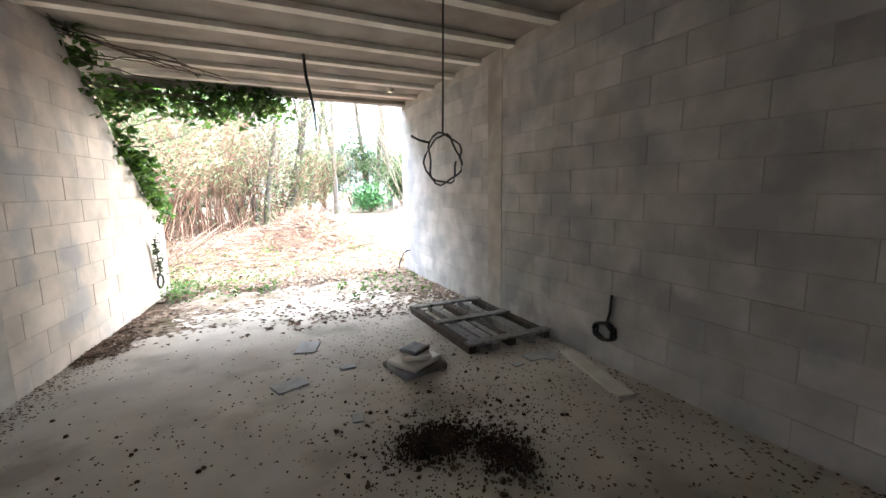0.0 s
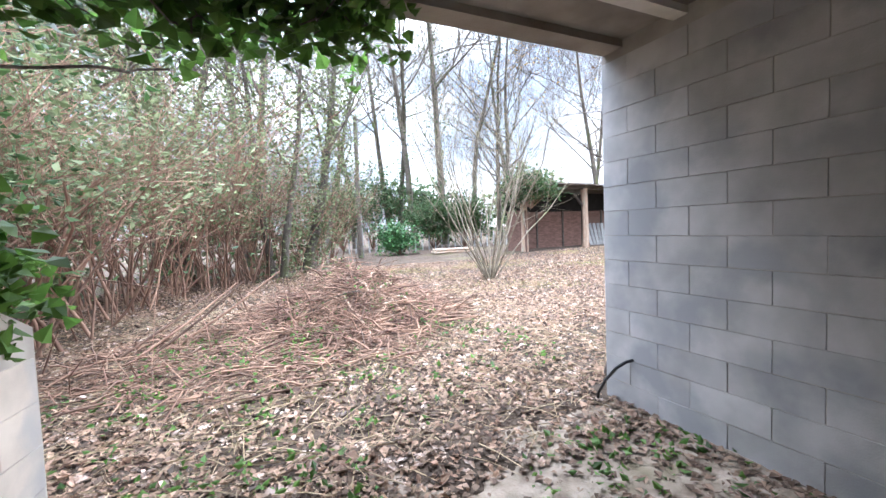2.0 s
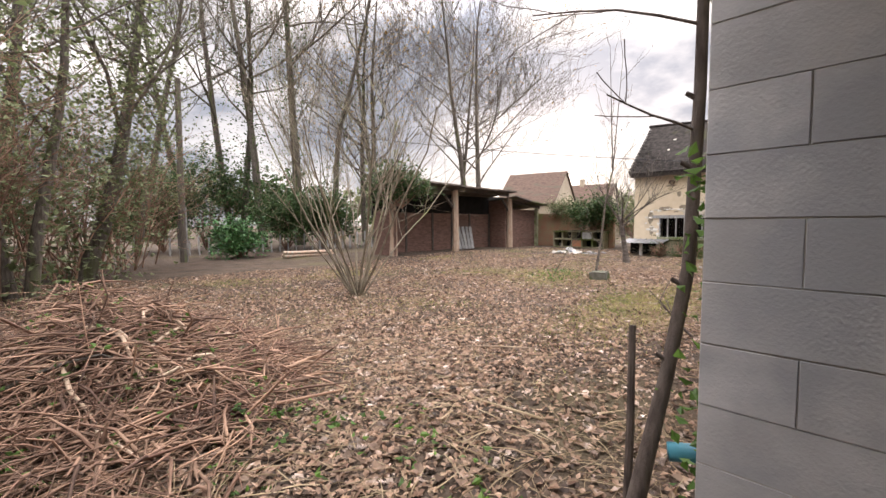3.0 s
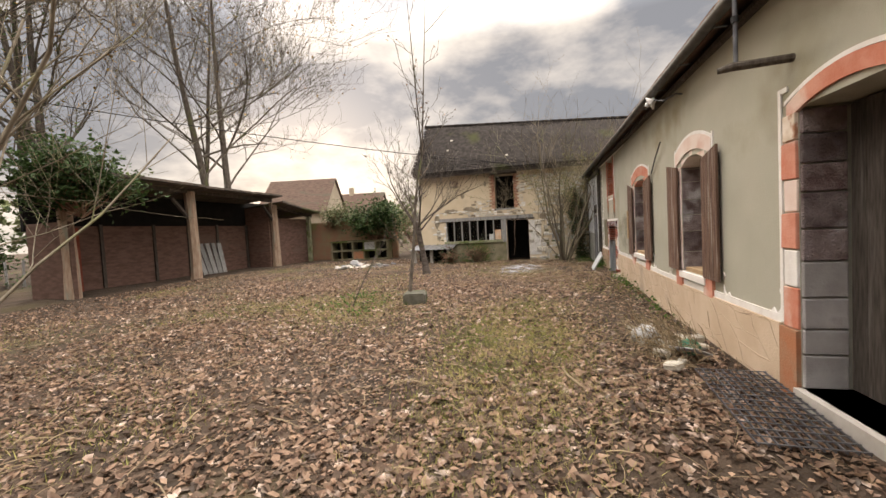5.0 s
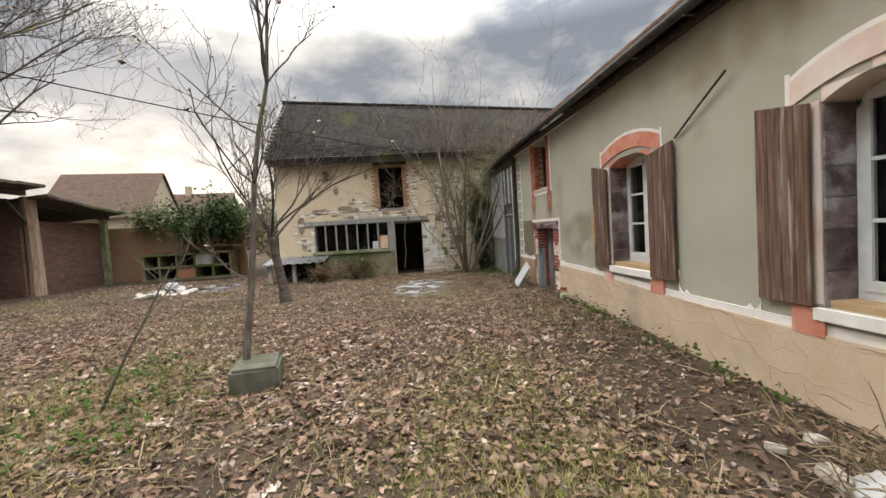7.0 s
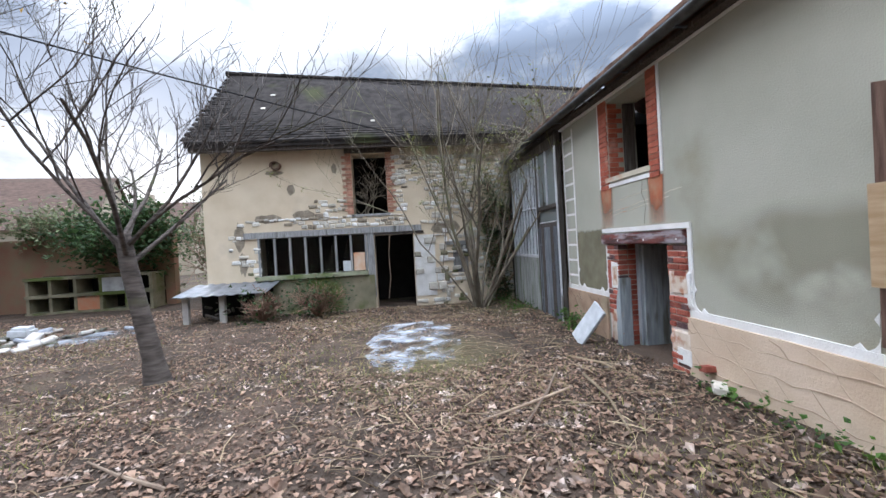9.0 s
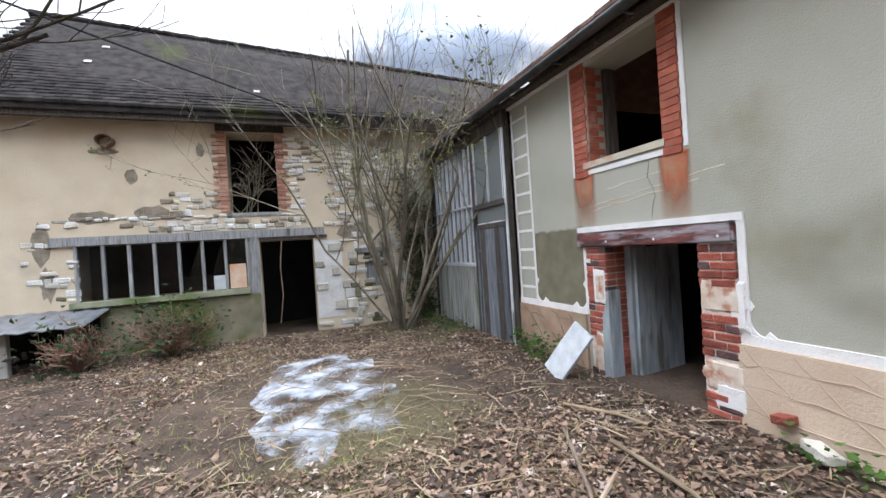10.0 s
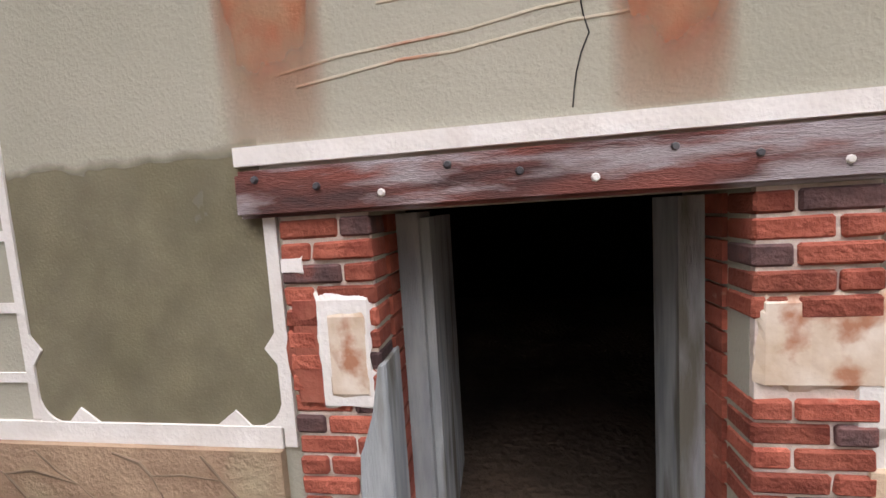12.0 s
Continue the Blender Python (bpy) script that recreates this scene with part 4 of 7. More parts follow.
def eaves():
    for x0, x1 in ((2.6, 21.6),):
        bm = bmesh.new()
        n, r = 8, 0.065
        rows = []
        for x in (x0, x1):
            rows.append([bm.verts.new((x, HY + 0.27 + r * math.cos(math.pi + i * math.pi / n), 3.37 + r * math.sin(math.pi + i * math.pi / n))) for i in range(n + 1)] + [bm.verts.new((x, HY + 0.27 + (r - 0.008) * math.cos(math.pi * 2 - i * math.pi / n), 3.37 + (r - 0.008) * math.sin(math.pi * 2 - i * math.pi / n))) for i in range(n + 1)])
        m = len(rows[0])
        for i in range(m):
            bm.faces.new((rows[0][i], rows[0][(i + 1) % m], rows[1][(i + 1) % m], rows[1][i]))
        g = solid("gutter", bm, "gutter", "dark zinc half-round eaves gutter", "gutter", smooth=True)
        for i in range(20):
            part("bracket", boxes((x0 + 0.4 + i * 0.95, x0 + 0.43 + i * 0.95, HY + 0.16, HY + 0.28, 3.295, 3.304)), "steel", g)
    solid("trim", boxes((3.62, 18.62, HY, HY + 0.05, 3.27, 3.355)), "white", "pale moulded cornice under the eaves", "cornice", "structure")
    solid("trim", boxes((3.62, 21.6, HY + 0.052, HY + 0.19, 3.3, 3.345)), "wood_dark", "dark boarded eaves soffit", "soffit", "structure")
    # rows of roof tiles along the eaves, joined
    vs, fs = [], []
    rnd = random.Random(5)
    sl = math.atan2(2.04, 2.91)
    for c in range(22):
        for i in range(98):
            x = 2.65 + i * 0.2 + (0.1 if c % 2 else 0)
            s = c * 0.115 - 0.03
            y, z = HY + 0.23 - s * math.cos(sl), 3.45 + s * math.sin(sl) + 0.012
            k = len(vs)
            dz = rnd.uniform(0, 0.012)
            for dx, ds, h in ((0.004, 0, 0.028), (0.194, 0, 0.028), (0.194, 0.17, 0.008), (0.004, 0.17, 0.008)):
                vs.append((x + dx, y - ds * math.cos(sl), z + ds * math.sin(sl) + h + dz))
            for dx in (0.004, 0.194):
                vs.append((x + dx, y, z - 0.004))
            fs += [(k, k + 1, k + 2, k + 3), (k + 4, k + 5, k + 1, k)]
    t = tagged(new("roof_tiles", raw("roof_tiles", vs, fs, "red_roof")), "rows of small red-brown clay tiles", "", "", "stuff")
    t.parent = bpy.data.objects["roof_house"]


eaves()


def eave_lamp():
    e = thing("outdoor_lamp", (10.75, HY + 0.02, 3.16), "old enamel outdoor lamp on a curved iron arm under the eaves", "lamp")
    bm = bmesh.new()
    tube(bm, [(-0.35, 0.0, 0.0), (-0.3, 0.06, 0.03), (-0.15, 0.16, -0.01), (0.0, 0.26, 0.05)], 0.012, 6)
    part("arm", bm, "steel", e)
    bm = bmesh.new()
    tube(bm, [(0.02, 0.24, 0.07), (0.035, 0.27, 0.05), (0.05, 0.3, 0.03), (0.055, 0.31, 0.025)], [0.03, 0.05, 0.1, 0.105], 14)
    part("shade", bm, "white", e, "white enamel shade", True)
    bm = bmesh.new()
    bmesh.ops.create_icosphere(bm, subdivisions=2, radius=0.04, matrix=pose(0.062, 0.325, 0.015))
    part("bulb", bm, "frame_white", e, "", True)
    # iron stay on the wall
    bm = bmesh.new()
    tube(bm, [(12.12, HY + 0.02, 2.3), (11.7, HY + 0.05, 2.52), (11.35, HY + 0.06, 2.71)], 0.011, 6)
    solid("iron_rod", bm, "black", "thin dark iron stay fixed to the house wall", "rod")
    e = thing("alarm_lamp", (7.6, HY + 0.05, 3.12), "red beacon lamp on a black bracket under the eaves", "lamp")
    bm = boxes((-0.03, 0.03, -0.05, 0.12, -0.12, -0.02))
    chamfer(bm, 0.01)
    part("bracket", bm, "black", e)
    bm = bmesh.new()
    tube(bm, [(0, 0.08, -0.02), (0, 0.08, 0.08), (0, 0.08, 0.11)], [0.045, 0.045, 0.02], 12)
    part("lens", bm, "red", e, "red plastic lens")
    # mast standing on a timber arm that juts from the wall beside the door
    e = thing("aerial_mast", (8.0, HY, 2.72), "rusty aerial mast on a timber arm jutting from the wall", "mast")
    bm = bmesh.new()
    tube(bm, [(-0.03, -0.12, -0.03), (0.06, 0.12, -0.01), (0.15, 0.36, 0.01), (0.19, 0.46, 0.0)], [0.032, 0.034, 0.036, 0.024], 9)
    part("arm", bm, "bark", e, "grey broken timber arm")
    bm = bmesh.new()
    tube(bm, [(0.14, 0.34, 0.0), (0.14, 0.34, 1.4), (0.14, 0.34, 3.0)], 0.019, 8)
    mast = part("mast", bm, "steel", e)
    for z in (0.36, 0.72):
        bm = bmesh.new()
        tube(bm, [(0.14, 0.34, z), (0.14, 0.34, z + 0.05)], 0.032, 8)
        part("clamp", bm, "black", mast)
    # cable clipped along under the eaves
    bm = bmesh.new()
    tube(bm, [(5.4, HY + 0.03, 3.05), (5.6, HY + 0.035, 2.85), (6.0, HY + 0.035, 2.72), (6.5, HY + 0.03, 2.95), (6.7, HY + 0.03, 3.12), (6.76, HY + 0.03, 2.6), (6.77, HY + 0.03, 2.2)], 0.009, 6)
    solid("wall_cable", bm, "black", "black cable clipped to the house wall", "cable")


eave_lamp()


# ---- glazed partition between house and barn ----
dusty = M["glass"].copy()
dusty.name = "dusty_glass"
dusty.node_tree.nodes["Principled BSDF"].inputs["Base Color"].default_value = (0.3, 0.33, 0.32, 1)
dusty.node_tree.nodes["Principled BSDF"].inputs["Transmission Weight"].default_value = 0.4
dusty.node_tree.nodes["Principled BSDF"].inputs["Roughness"].default_value = 0.14
M["dusty_glass"] = dusty
M["bar_grey"] = mat("pale_bar", (0.55, 0.56, 0.57), (0.72, 0.73, 0.74), 6, 0.8, 0.4, (0.2, 0.19, 0.18), 2.0, 0.58, stretch=(5, 5, 0.6))


M["slate_board"] = mat("blue_grey_board", (0.1, 0.11, 0.125), (0.2, 0.21, 0.225), 6, 0.85, 0.5, (0.05, 0.05, 0.055), 1.6, 0.55, stretch=(6, 6, 0.5), vary=0.3)
M["silver_board"] = mat("silvered_board", (0.27, 0.275, 0.25), (0.45, 0.45, 0.42), 4, 0.9, 0.5, (0.1, 0.135, 0.045), 1.4, 0.53, stretch=(5, 5, 0.5), vary=0.15)


def glazed_partition():
    e = thing("glazed_partition", (0, 0, 0), "tall weathered timber partition with narrow glazing and board skirting", "partition", "", "structure")
    y = HY + 0.09
    for x0, x1, z0, z1, n in ((18.62, 18.72, -0.1, 3.3, "post"), (19.66, 19.74, -0.1, 3.25, "post"), (21.6, 21.7, -0.1, 3.2, "post"), (18.72, 21.6, 3.08, 3.26, "beam"), (19.74, 21.6, 1.12, 1.18, "rail"), (18.72, 19.66, 2.02, 2.1, "rail"), (18.72, 19.66, 1.7, 1.78, "rail"), (19.74, 21.6, 2.105, 2.135, "rail")):
        bm = boxes((x0, x1, y - 0.06, y + 0.03, z0, z1))
        chamfer(bm, 0.006)
        part(n, bm, "bar_grey" if n == "rail" and x0 > 19 else "wood_dark", e)
    for i in range(9):
        x = 19.76 + i * 0.205
        part("glazing_bar", boxes((x, x + 0.024, y - 0.03, y + 0.035, 1.18, 3.08)), "bar_grey", e)
    for i in range(9):
        for za, zb in ((1.182, 2.098), (2.142, 3.078)):
            x = 19.79 + i * 0.205
            p = part("pane", boxes((x, min(x + 0.174, 21.6), y - 0.012, y - 0.008, za, zb)), "dusty_glass", e)
    for x in (18.73, 19.19, 19.625):
        part("glazing_bar", boxes((x, x + 0.026, y - 0.03, y + 0.02, 2.1, 3.08)), "bar_grey", e)
    part("ledge", boxes((18.78, 19.6, y - 0.007, y + 0.026, 1.781, 1.8)), "bar_grey", e, "pale worn ledge")
    part("pane", boxes((18.72, 19.66, y - 0.012, y - 0.008, 2.1, 3.08)), "dusty_glass", e)
    part("pane", boxes((18.72, 19.66, y - 0.012, y - 0.008, 1.78, 2.02)), "dusty_glass", e)
    x = 19.75
    rnd = random.Random(8)
    while x < 21.58:
        w = rnd.uniform(0.14, 0.2)
        bm = boxes((x, min(x + w, 21.6) - 0.005, y - 0.02, y + 0.012, -0.08 + rnd.random() * 0.05, 1.12))
        part("board", bm, "silver_board", e)
        x += w
    d = part("door", boxes((18.73, 19.65, y - 0.01, y + 0.016, 1.55, 1.68), (18.73, 19.65, y - 0.01, y + 0.016, 0.15, 0.27)), "wood_dark", e, "dark plank door")
    for i in range(6):
        part("board", boxes((18.735 + i * 0.153, 18.735 + i * 0.153 + 0.148, y + 0.017, y + 0.042, 0.02 + 0.02 * (i % 2), 1.7)), ("slate_board", "wood_dark", "slate_board")[i % 3], d)
    bm = bmesh.new()
    tube(bm, [(18.86, y + 0.04, 0.92), (18.86, y + 0.09, 0.94), (18.86, y + 0.09, 1.05), (18.86, y + 0.04, 1.07)], 0.01, 6)
    part("handle", bm, "steel", d, "rusty pull handle")
    for z in (0.35, 1.36):
        part("hinge", boxes((19.46, 19.655, y + 0.043, y + 0.05, z, z + 0.035)), "steel", d, "dark iron strap hinge")
    part("edge_strip", boxes((18.625, 18.665, y + 0.032, y + 0.05, 0.05, 3.05)), "bar_grey", e, "pale blue-grey edge strip")
    # near-black backing paints the unlit space behind the panes
    solid("wall_behind_partition", boxes((18.62, 21.7, 5.0, 5.1, -0.2, 3.2)), "dark", "wall behind the glazed partition, near-black in place of shade", "wall", "structure")


glazed_partition()


# ---- barn front ----
def barn_front():
    e = thing("window_2", (0, 0, 0), "long timber barn window with broken panes over a mossy sill", "window", "", "structure")
    x = BX - 0.02
    part("beam", boxes((x - 0.03, BX + 0.2, 9.6, 13.65, 1.86, 2.0)), "wood_grey", e, "grey weathered timber beam")
    part("post", boxes((x - 0.02, BX + 0.1, 10.73, 10.89, 0.35, 1.86)), "wood_grey", e)
    part("sill", boxes((x - 0.14, BX + 0.1, 10.9, 13.4, 0.9, 0.985)), "moss_wood", e, "mossy sill board")
    for i in range(8):
        y = 10.9 + i * 0.345
        part("mullion", boxes((x - 0.005, BX + 0.05, y, y + 0.045, 0.985, 1.858)), "wood_grey", e)
        if i < 7:
            a, b = y + 0.046, y + 0.344
            if i in (1, 2):
                bm = bmesh.new()
                pts = [(a, 0.99), (b, 0.99), (b, 1.3), (a + 0.2, 1.25), (a + 0.1, 1.6), (a, 1.85)]
                f = [bm.verts.new((BX + 0.02, p, q)) for p, q in pts]
                g = [bm.verts.new((BX + 0.024, p, q)) for p, q in pts]
                bm.faces.new(f), bm.faces.new(g[::-1])
                for k in range(6):
                    bm.faces.new((f[k], g[k], g[(k + 1) % 6], f[(k + 1) % 6]))
                part("pane", bm, "glass", e, "broken pane")
            else:
                part("pane", boxes((BX + 0.02, BX + 0.024, a, b, 0.99, 1.855)), "glass", e)
    part("card", boxes((BX + 0.005, BX + 0.012, 10.96, 11.22, 1.0, 1.42)), "orange_card", e, "orange and white card in the window")
    part("card", boxes((BX + 0.003, BX + 0.014, 11.28, 11.47, 1.0, 1.24)), "poly", e, "white card in the window")
    bm = boxes((BX - 0.09, BX, 10.75, 13.3, -0.1, 0.88))
    part("apron_wall", bm, "moss_wall", e, "mossy rendered apron wall")
    e = thing("door_3", (0, 0, 0), "dark open barn doorway beside whitewashed stones", "doorway", "", "structure")
    part("lintel", boxes((BX - 0.03, BX + 0.3, 9.55, 10.9, 1.802, 1.857)), "wood_dark", e)
    part("whitewash", boxes((BX - 0.012, BX + 0.05, 9.3, 9.79, 0.3, 1.75)), "white_stone", e, "flaking whitewash")
    rnd = random.Random(21)
    z = 0.03
    while z < 1.74:
        h = rnd.uniform(0.09, 0.2)
        y = 9.8
        while y > 9.05:
            w = rnd.uniform(0.12, 0.32)
            bm = boxes((BX - 0.02 - rnd.random() * 0.03, BX + 0.1, max(y - w, 8.98) + 0.01, y - 0.004, z, min(z + h, 1.76) - 0.01))
            chamfer(bm, 0.018)
            for v in bm.verts:
                v.co += Vector((0.012, 0.02, 0.02)) * noise.noise(v.co * 11)
            pick = rnd.random()
            if pick < (0.3 if y > 9.35 else 0.75):
                part("stone", bm, "white_stone" if pick < 0.12 else "stone" if pick < 0.45 else "moss_wall", e)
            else:
                bm.free()
            y -= w
        z += h
    bm = bmesh.new()
    tube(bm, [(BX - 0.05, 10.35, 1.8), (BX - 0.06, 10.4, 1.3), (BX - 0.1, 10.38, 0.8), (BX - 0.05, 10.45, 0.3)], 0.008, 5)
    part("hanging_vine", bm, "twig", e)
    # hay loft opening with brick quoins
    e = thing("window_3", (0, 0, 0), "open loft hatch in the barn with brick quoins", "window", "", "structure")
    for side, ya, s in (("n", 11.15, 1), ("s", 10.36, -1)):
        for k in range(21):
            z = 2.33 + k * 0.068
            w = 0.22 if k % 2 else 0.14
            a, b = sorted((ya + s * 0.003, ya + s * w))
            part("brick", boxes((BX - 0.02 - 0.01 * (k % 3 == 0), BX + 0.06, a, b, z, z + 0.058)), "barn_brick", e)
    part("sill", boxes((BX - 0.03, BX + 0.2, 10.3, 11.2, 2.26, 2.31)), "wood_grey", e)
    part("lintel", boxes((BX - 0.03, BX + 0.2, 10.2, 11.3, 3.74, 3.88)), "wood_dark", e)
    # small shuttered window
    e = thing("window_4", (0, 0, 0), "small boarded barn window with a timber lintel", "window", "", "structure")
    part("lintel", boxes((BX - 0.03, BX + 0.1, 8.35, 9.05, 1.475, 1.56)), "wood_grey", e)
    part("shutter", boxes((BX + 0.06, BX + 0.1, 8.5, 8.87, 0.8, 1.47)), "wood_grey", e)
    # vent pipe
    bm = bmesh.new()
    n, r = 14, 0.115
    rows = [[bm.verts.new((xx, 12.84 + rr * math.cos(i * math.tau / n), 3.5 + rr * math.sin(i * math.tau / n) * 0.8)) for i in range(n)] for xx, rr in ((BX + 0.1, r), (BX - 0.17, r), (BX - 0.17, r - 0.015), (BX + 0.1, r - 0.015))]
    for a, b in zip(rows, rows[1:]):
        for i in range(n):
            bm.faces.new((a[i], a[(i + 1) % n], b[(i + 1) % n], b[i]))
    solid("vent_pipe", bm, "rust_pipe", "short rusty clay vent pipe in the barn wall", "pipe")
    solid("trim", boxes((21.4, 21.5, 2.0, 14.6, 3.8, 3.9)), "wood_dark", "dark eaves board of the barn", "board", "structure")


M["bare_earth"] = mat("bare_earth", (0.2, 0.165, 0.12), (0.32, 0.27, 0.2), 9, 0.95, 0.9, dist=0.02)
M["moss_wood"] = mat("mossy_wood", (0.2, 0.2, 0.13), (0.3, 0.31, 0.2), 5, 0.9, 0.5, (0.12, 0.15, 0.05), 1.8, 0.52)
M["moss_wall"] = mat("mossy_wall", (0.14, 0.13, 0.08), (0.24, 0.21, 0.14), 3, 0.95, 0.7, (0.09, 0.11, 0.03), 1.3, 0.5, dist=0.02)
M["orange_card"] = mat("orange_card", (0.5, 0.2, 0.07), (0.62, 0.5, 0.38), 3, 0.8, 0.1)
M["white_stone"] = mat("whitewashed_stone", (0.62, 0.6, 0.55), (0.72, 0.7, 0.66), 6, 0.95, 0.7, (0.36, 0.34, 0.28), 1.8, 0.58, vary=0.1, dist=0.02)
M["barn_brick"] = mat("old_barn_brick", (0.3, 0.13, 0.085), (0.42, 0.25, 0.17), 9, 0.95, 0.6, (0.48, 0.4, 0.31), 2.4, 0.58, vary=0.25)
M["rust_pipe"] = mat("rusty_pipe", (0.12, 0.07, 0.05), (0.18, 0.11, 0.08), 9, 0.9, 0.4)
barn_front()


def barn_tiles():
    """Courses of small tiles on the slope towards the yard, joined."""
    vs, fs = [], []
    rnd = random.Random(6)
    courses = 32
    for c in range(courses):
        for i in range(64):
            y = 1.85 + i * 0.2 + (0.1 if c % 2 else 0)
            if rnd.random() < 0.006:
                continue
            rise = ridge_z(y) - 4.0
            sl = math.atan2(rise, 2.95)
            s = c * math.hypot(rise, 2.95) / courses - 0.04
            sag = 0.03 * math.sin(y * 0.8) * (c / courses)
            x, z = 21.35 + s * math.cos(sl), 4.0 + s * math.sin(sl) + sag
            k, dz = len(vs), rnd.uniform(0, 0.014)
            for dy, ds, h in ((0.004, 0, 0.032), (0.194, 0, 0.032), (0.194, 0.16, 0.01), (0.004, 0.16, 0.01)):
                vs.append((x + ds * math.cos(sl), y + dy, z + ds * math.sin(sl) + h + dz))
            for dy in (0.004, 0.194):
                vs.append((x, y + dy, z - 0.004))
            fs += [(k, k + 1, k + 2, k + 3), (k + 4, k + 5, k + 1, k)]
    t = tagged(new("roof_tiles", raw("roof_tiles", vs, fs, "roof")), "rows of small dark mossy tiles", "", "", "stuff")
    t.parent = bpy.data.objects["roof_barn"]
    bm = bmesh.new()
    for i in range(34):
        y = 1.85 + i * 0.38
        tube(bm, [(24.3, y, ridge_z(y) + 0.01), (24.3, y + 0.4, ridge_z(y + 0.4) + 0.02)], [0.075, 0.085], 8)
    t = part("ridge_tiles", bm, "roof", bpy.data.objects["roof_barn"])
    bm = bmesh.new()
    for i in range(7):
        s, y = rnd.uniform(0.5, 3.4), rnd.uniform(8, 14)
        sl = math.atan2(ridge_z(y) - 4.0, 2.95)
        x, z = 21.35 + s * math.cos(sl), 4.04 + s * math.sin(sl)
        box(bm, 0, 0.09, 0, rnd.uniform(0.05, 0.12), 0.01, 0.02, Matrix.Translation((x, y, z)) @ Matrix.Rotation(-sl, 4, "Y"))
    part("slipped_tiles", bm, "stone", bpy.data.objects["roof_barn"], "pale slipped tiles")


barn_tiles()


def barn_stones():
    """Patches of bare rubble where the plaster has fallen."""
    rnd = random.Random(30)
    wall = bpy.data.objects["wall_barn"]
    for y0, y1, z0, z1, dens in ((7.35, 10.1, 2.35, 3.6, 0.75), (7.4, 9.15, 0.1, 2.3, 0.45), (9.1, 13.4, 2.02, 2.28, 0.9), (11.3, 12.0, 2.28, 2.62, 0.9), (9.9, 10.2, 3.0, 3.7, 0.6), (13.3, 13.9, 1.0, 2.2, 0.4), (14.1, 14.45, 0.1, 0.9, 0.5)):
        z = z0
        while z < z1:
            h = rnd.uniform(0.07, 0.13)
            y = y0
            while y < y1:
                w, lift = rnd.uniform(0.08, 0.24), rnd.uniform(-0.02, 0.02)
                if rnd.random() < dens and noise.noise((y * 1.3, z * 1.3, 3)) > -0.25:
                    bm = boxes((BX - 0.012 - rnd.random() * 0.02, BX + 0.05, y + 0.006, y + w - 0.006, z + lift + 0.005, z + lift + h * rnd.uniform(0.75, 1.0) - 0.006))
                    chamfer(bm, 0.014)
                    for v in bm.verts:
                        v.co += Vector((0.012, 0.022, 0.02)) * noise.noise(v.co * 10)
                    pick = rnd.random()
                    part("stone", bm, "stone" if pick < 0.5 else "white_stone" if pick < 0.8 else "moss_wall" if z < 1.6 else "bare_earth", wall)
                y += w
            z += h


barn_stones()


def fallen_plaster():
    """Dark ragged holes in the plaster."""
    wall = bpy.data.objects["wall_barn"]
    for y, z, w, h, seed in ((12.55, 2.95, 0.09, 0.12, 1), (13.1, 2.3, 0.3, 0.1, 2), (12.3, 2.35, 0.25, 0.12, 3), (13.75, 1.9, 0.12, 0.3, 4), (11.55, 3.4, 0.06, 0.12, 5), (9.0, 1.9, 0.35, 0.16, 6), (13.7, 1.3, 0.1, 0.25, 7), (12.9, 3.35, 0.2, 0.05, 8)):
        bm, n = bmesh.new(), 18
        f = [bm.verts.new((BX - 0.004, y + w * math.cos(i * math.tau / n) * (1 + 0.45 * noise.noise((i * 0.9, seed, 0))), z + h * math.sin(i * math.tau / n) * (1 + 0.45 * noise.noise((i * 0.9, seed, 7))))) for i in range(n)]
        g = [bm.verts.new((BX + 0.02, v.co.y, v.co.z)) for v in f]
        bm.faces.new(f)
        for i in range(n):
            bm.faces.new((f[i], g[i], g[(i + 1) % n], f[(i + 1) % n]))
        part("bare_patch", bm, "bare_earth", wall, "bare brown patch in the plaster")


fallen_plaster()


def hutch():
    e = thing("rabbit_hutch", (20.75, 13.0, ground_z(21, 13.8)), "low lean-to hutch with concrete posts and a bent zinc sheet roof", "hutch")
    for x, y in ((0.05, 1.5), (0.05, 0.78), (0.05, 0.05)):
        bm = boxes((x, x + 0.1, y, y + 0.12, -0.1, 0.56))
        chamfer(bm, 0.01)
        part("post", bm, "mortar", e)
    # back in near-black: shade under the sheet is painted on
    part("back_panel", boxes((0.85, 0.9, 0.05, 1.6, -0.1, 0.6)), "dark", e)
    bm = bmesh.new()
    n = 30
    rows = [[bm.verts.new((x, -0.1 + 1.85 * i / n, z + 0.012 * math.sin(i * 1.6))) for i in range(n + 1)] for x, z in ((-0.12, 0.58), (0.95, 0.74), (0.95, 0.755), (-0.12, 0.595))]
    for a, b in zip(rows, rows[1:] + rows[:1]):
        for i in range(n):
            bm.faces.new((a[i], a[i + 1], b[i + 1], b[i]))
    part("roof_sheet", bm, "zinc", e, "bent corrugated zinc sheet")
    bm = bmesh.new()
    rnd = random.Random(3)
    for i in range(26):
        p = Vector((rnd.uniform(0.1, 0.6), rnd.uniform(0.1, 1.3), rnd.uniform(-0.02, 0.3)))
        tube(bm, [p, p + Vector((rnd.uniform(-0.3, 0.3), rnd.uniform(-0.35, 0.35), rnd.uniform(0, 0.12)))], rnd.uniform(0.01, 0.03), 5)
    solid("firewood", bm, "bark", "loose heap of firewood sticks under the hutch", "firewood", "stuff").matrix_world = pose(20.75, 13.0, ground_z(21, 13.8))


hutch()


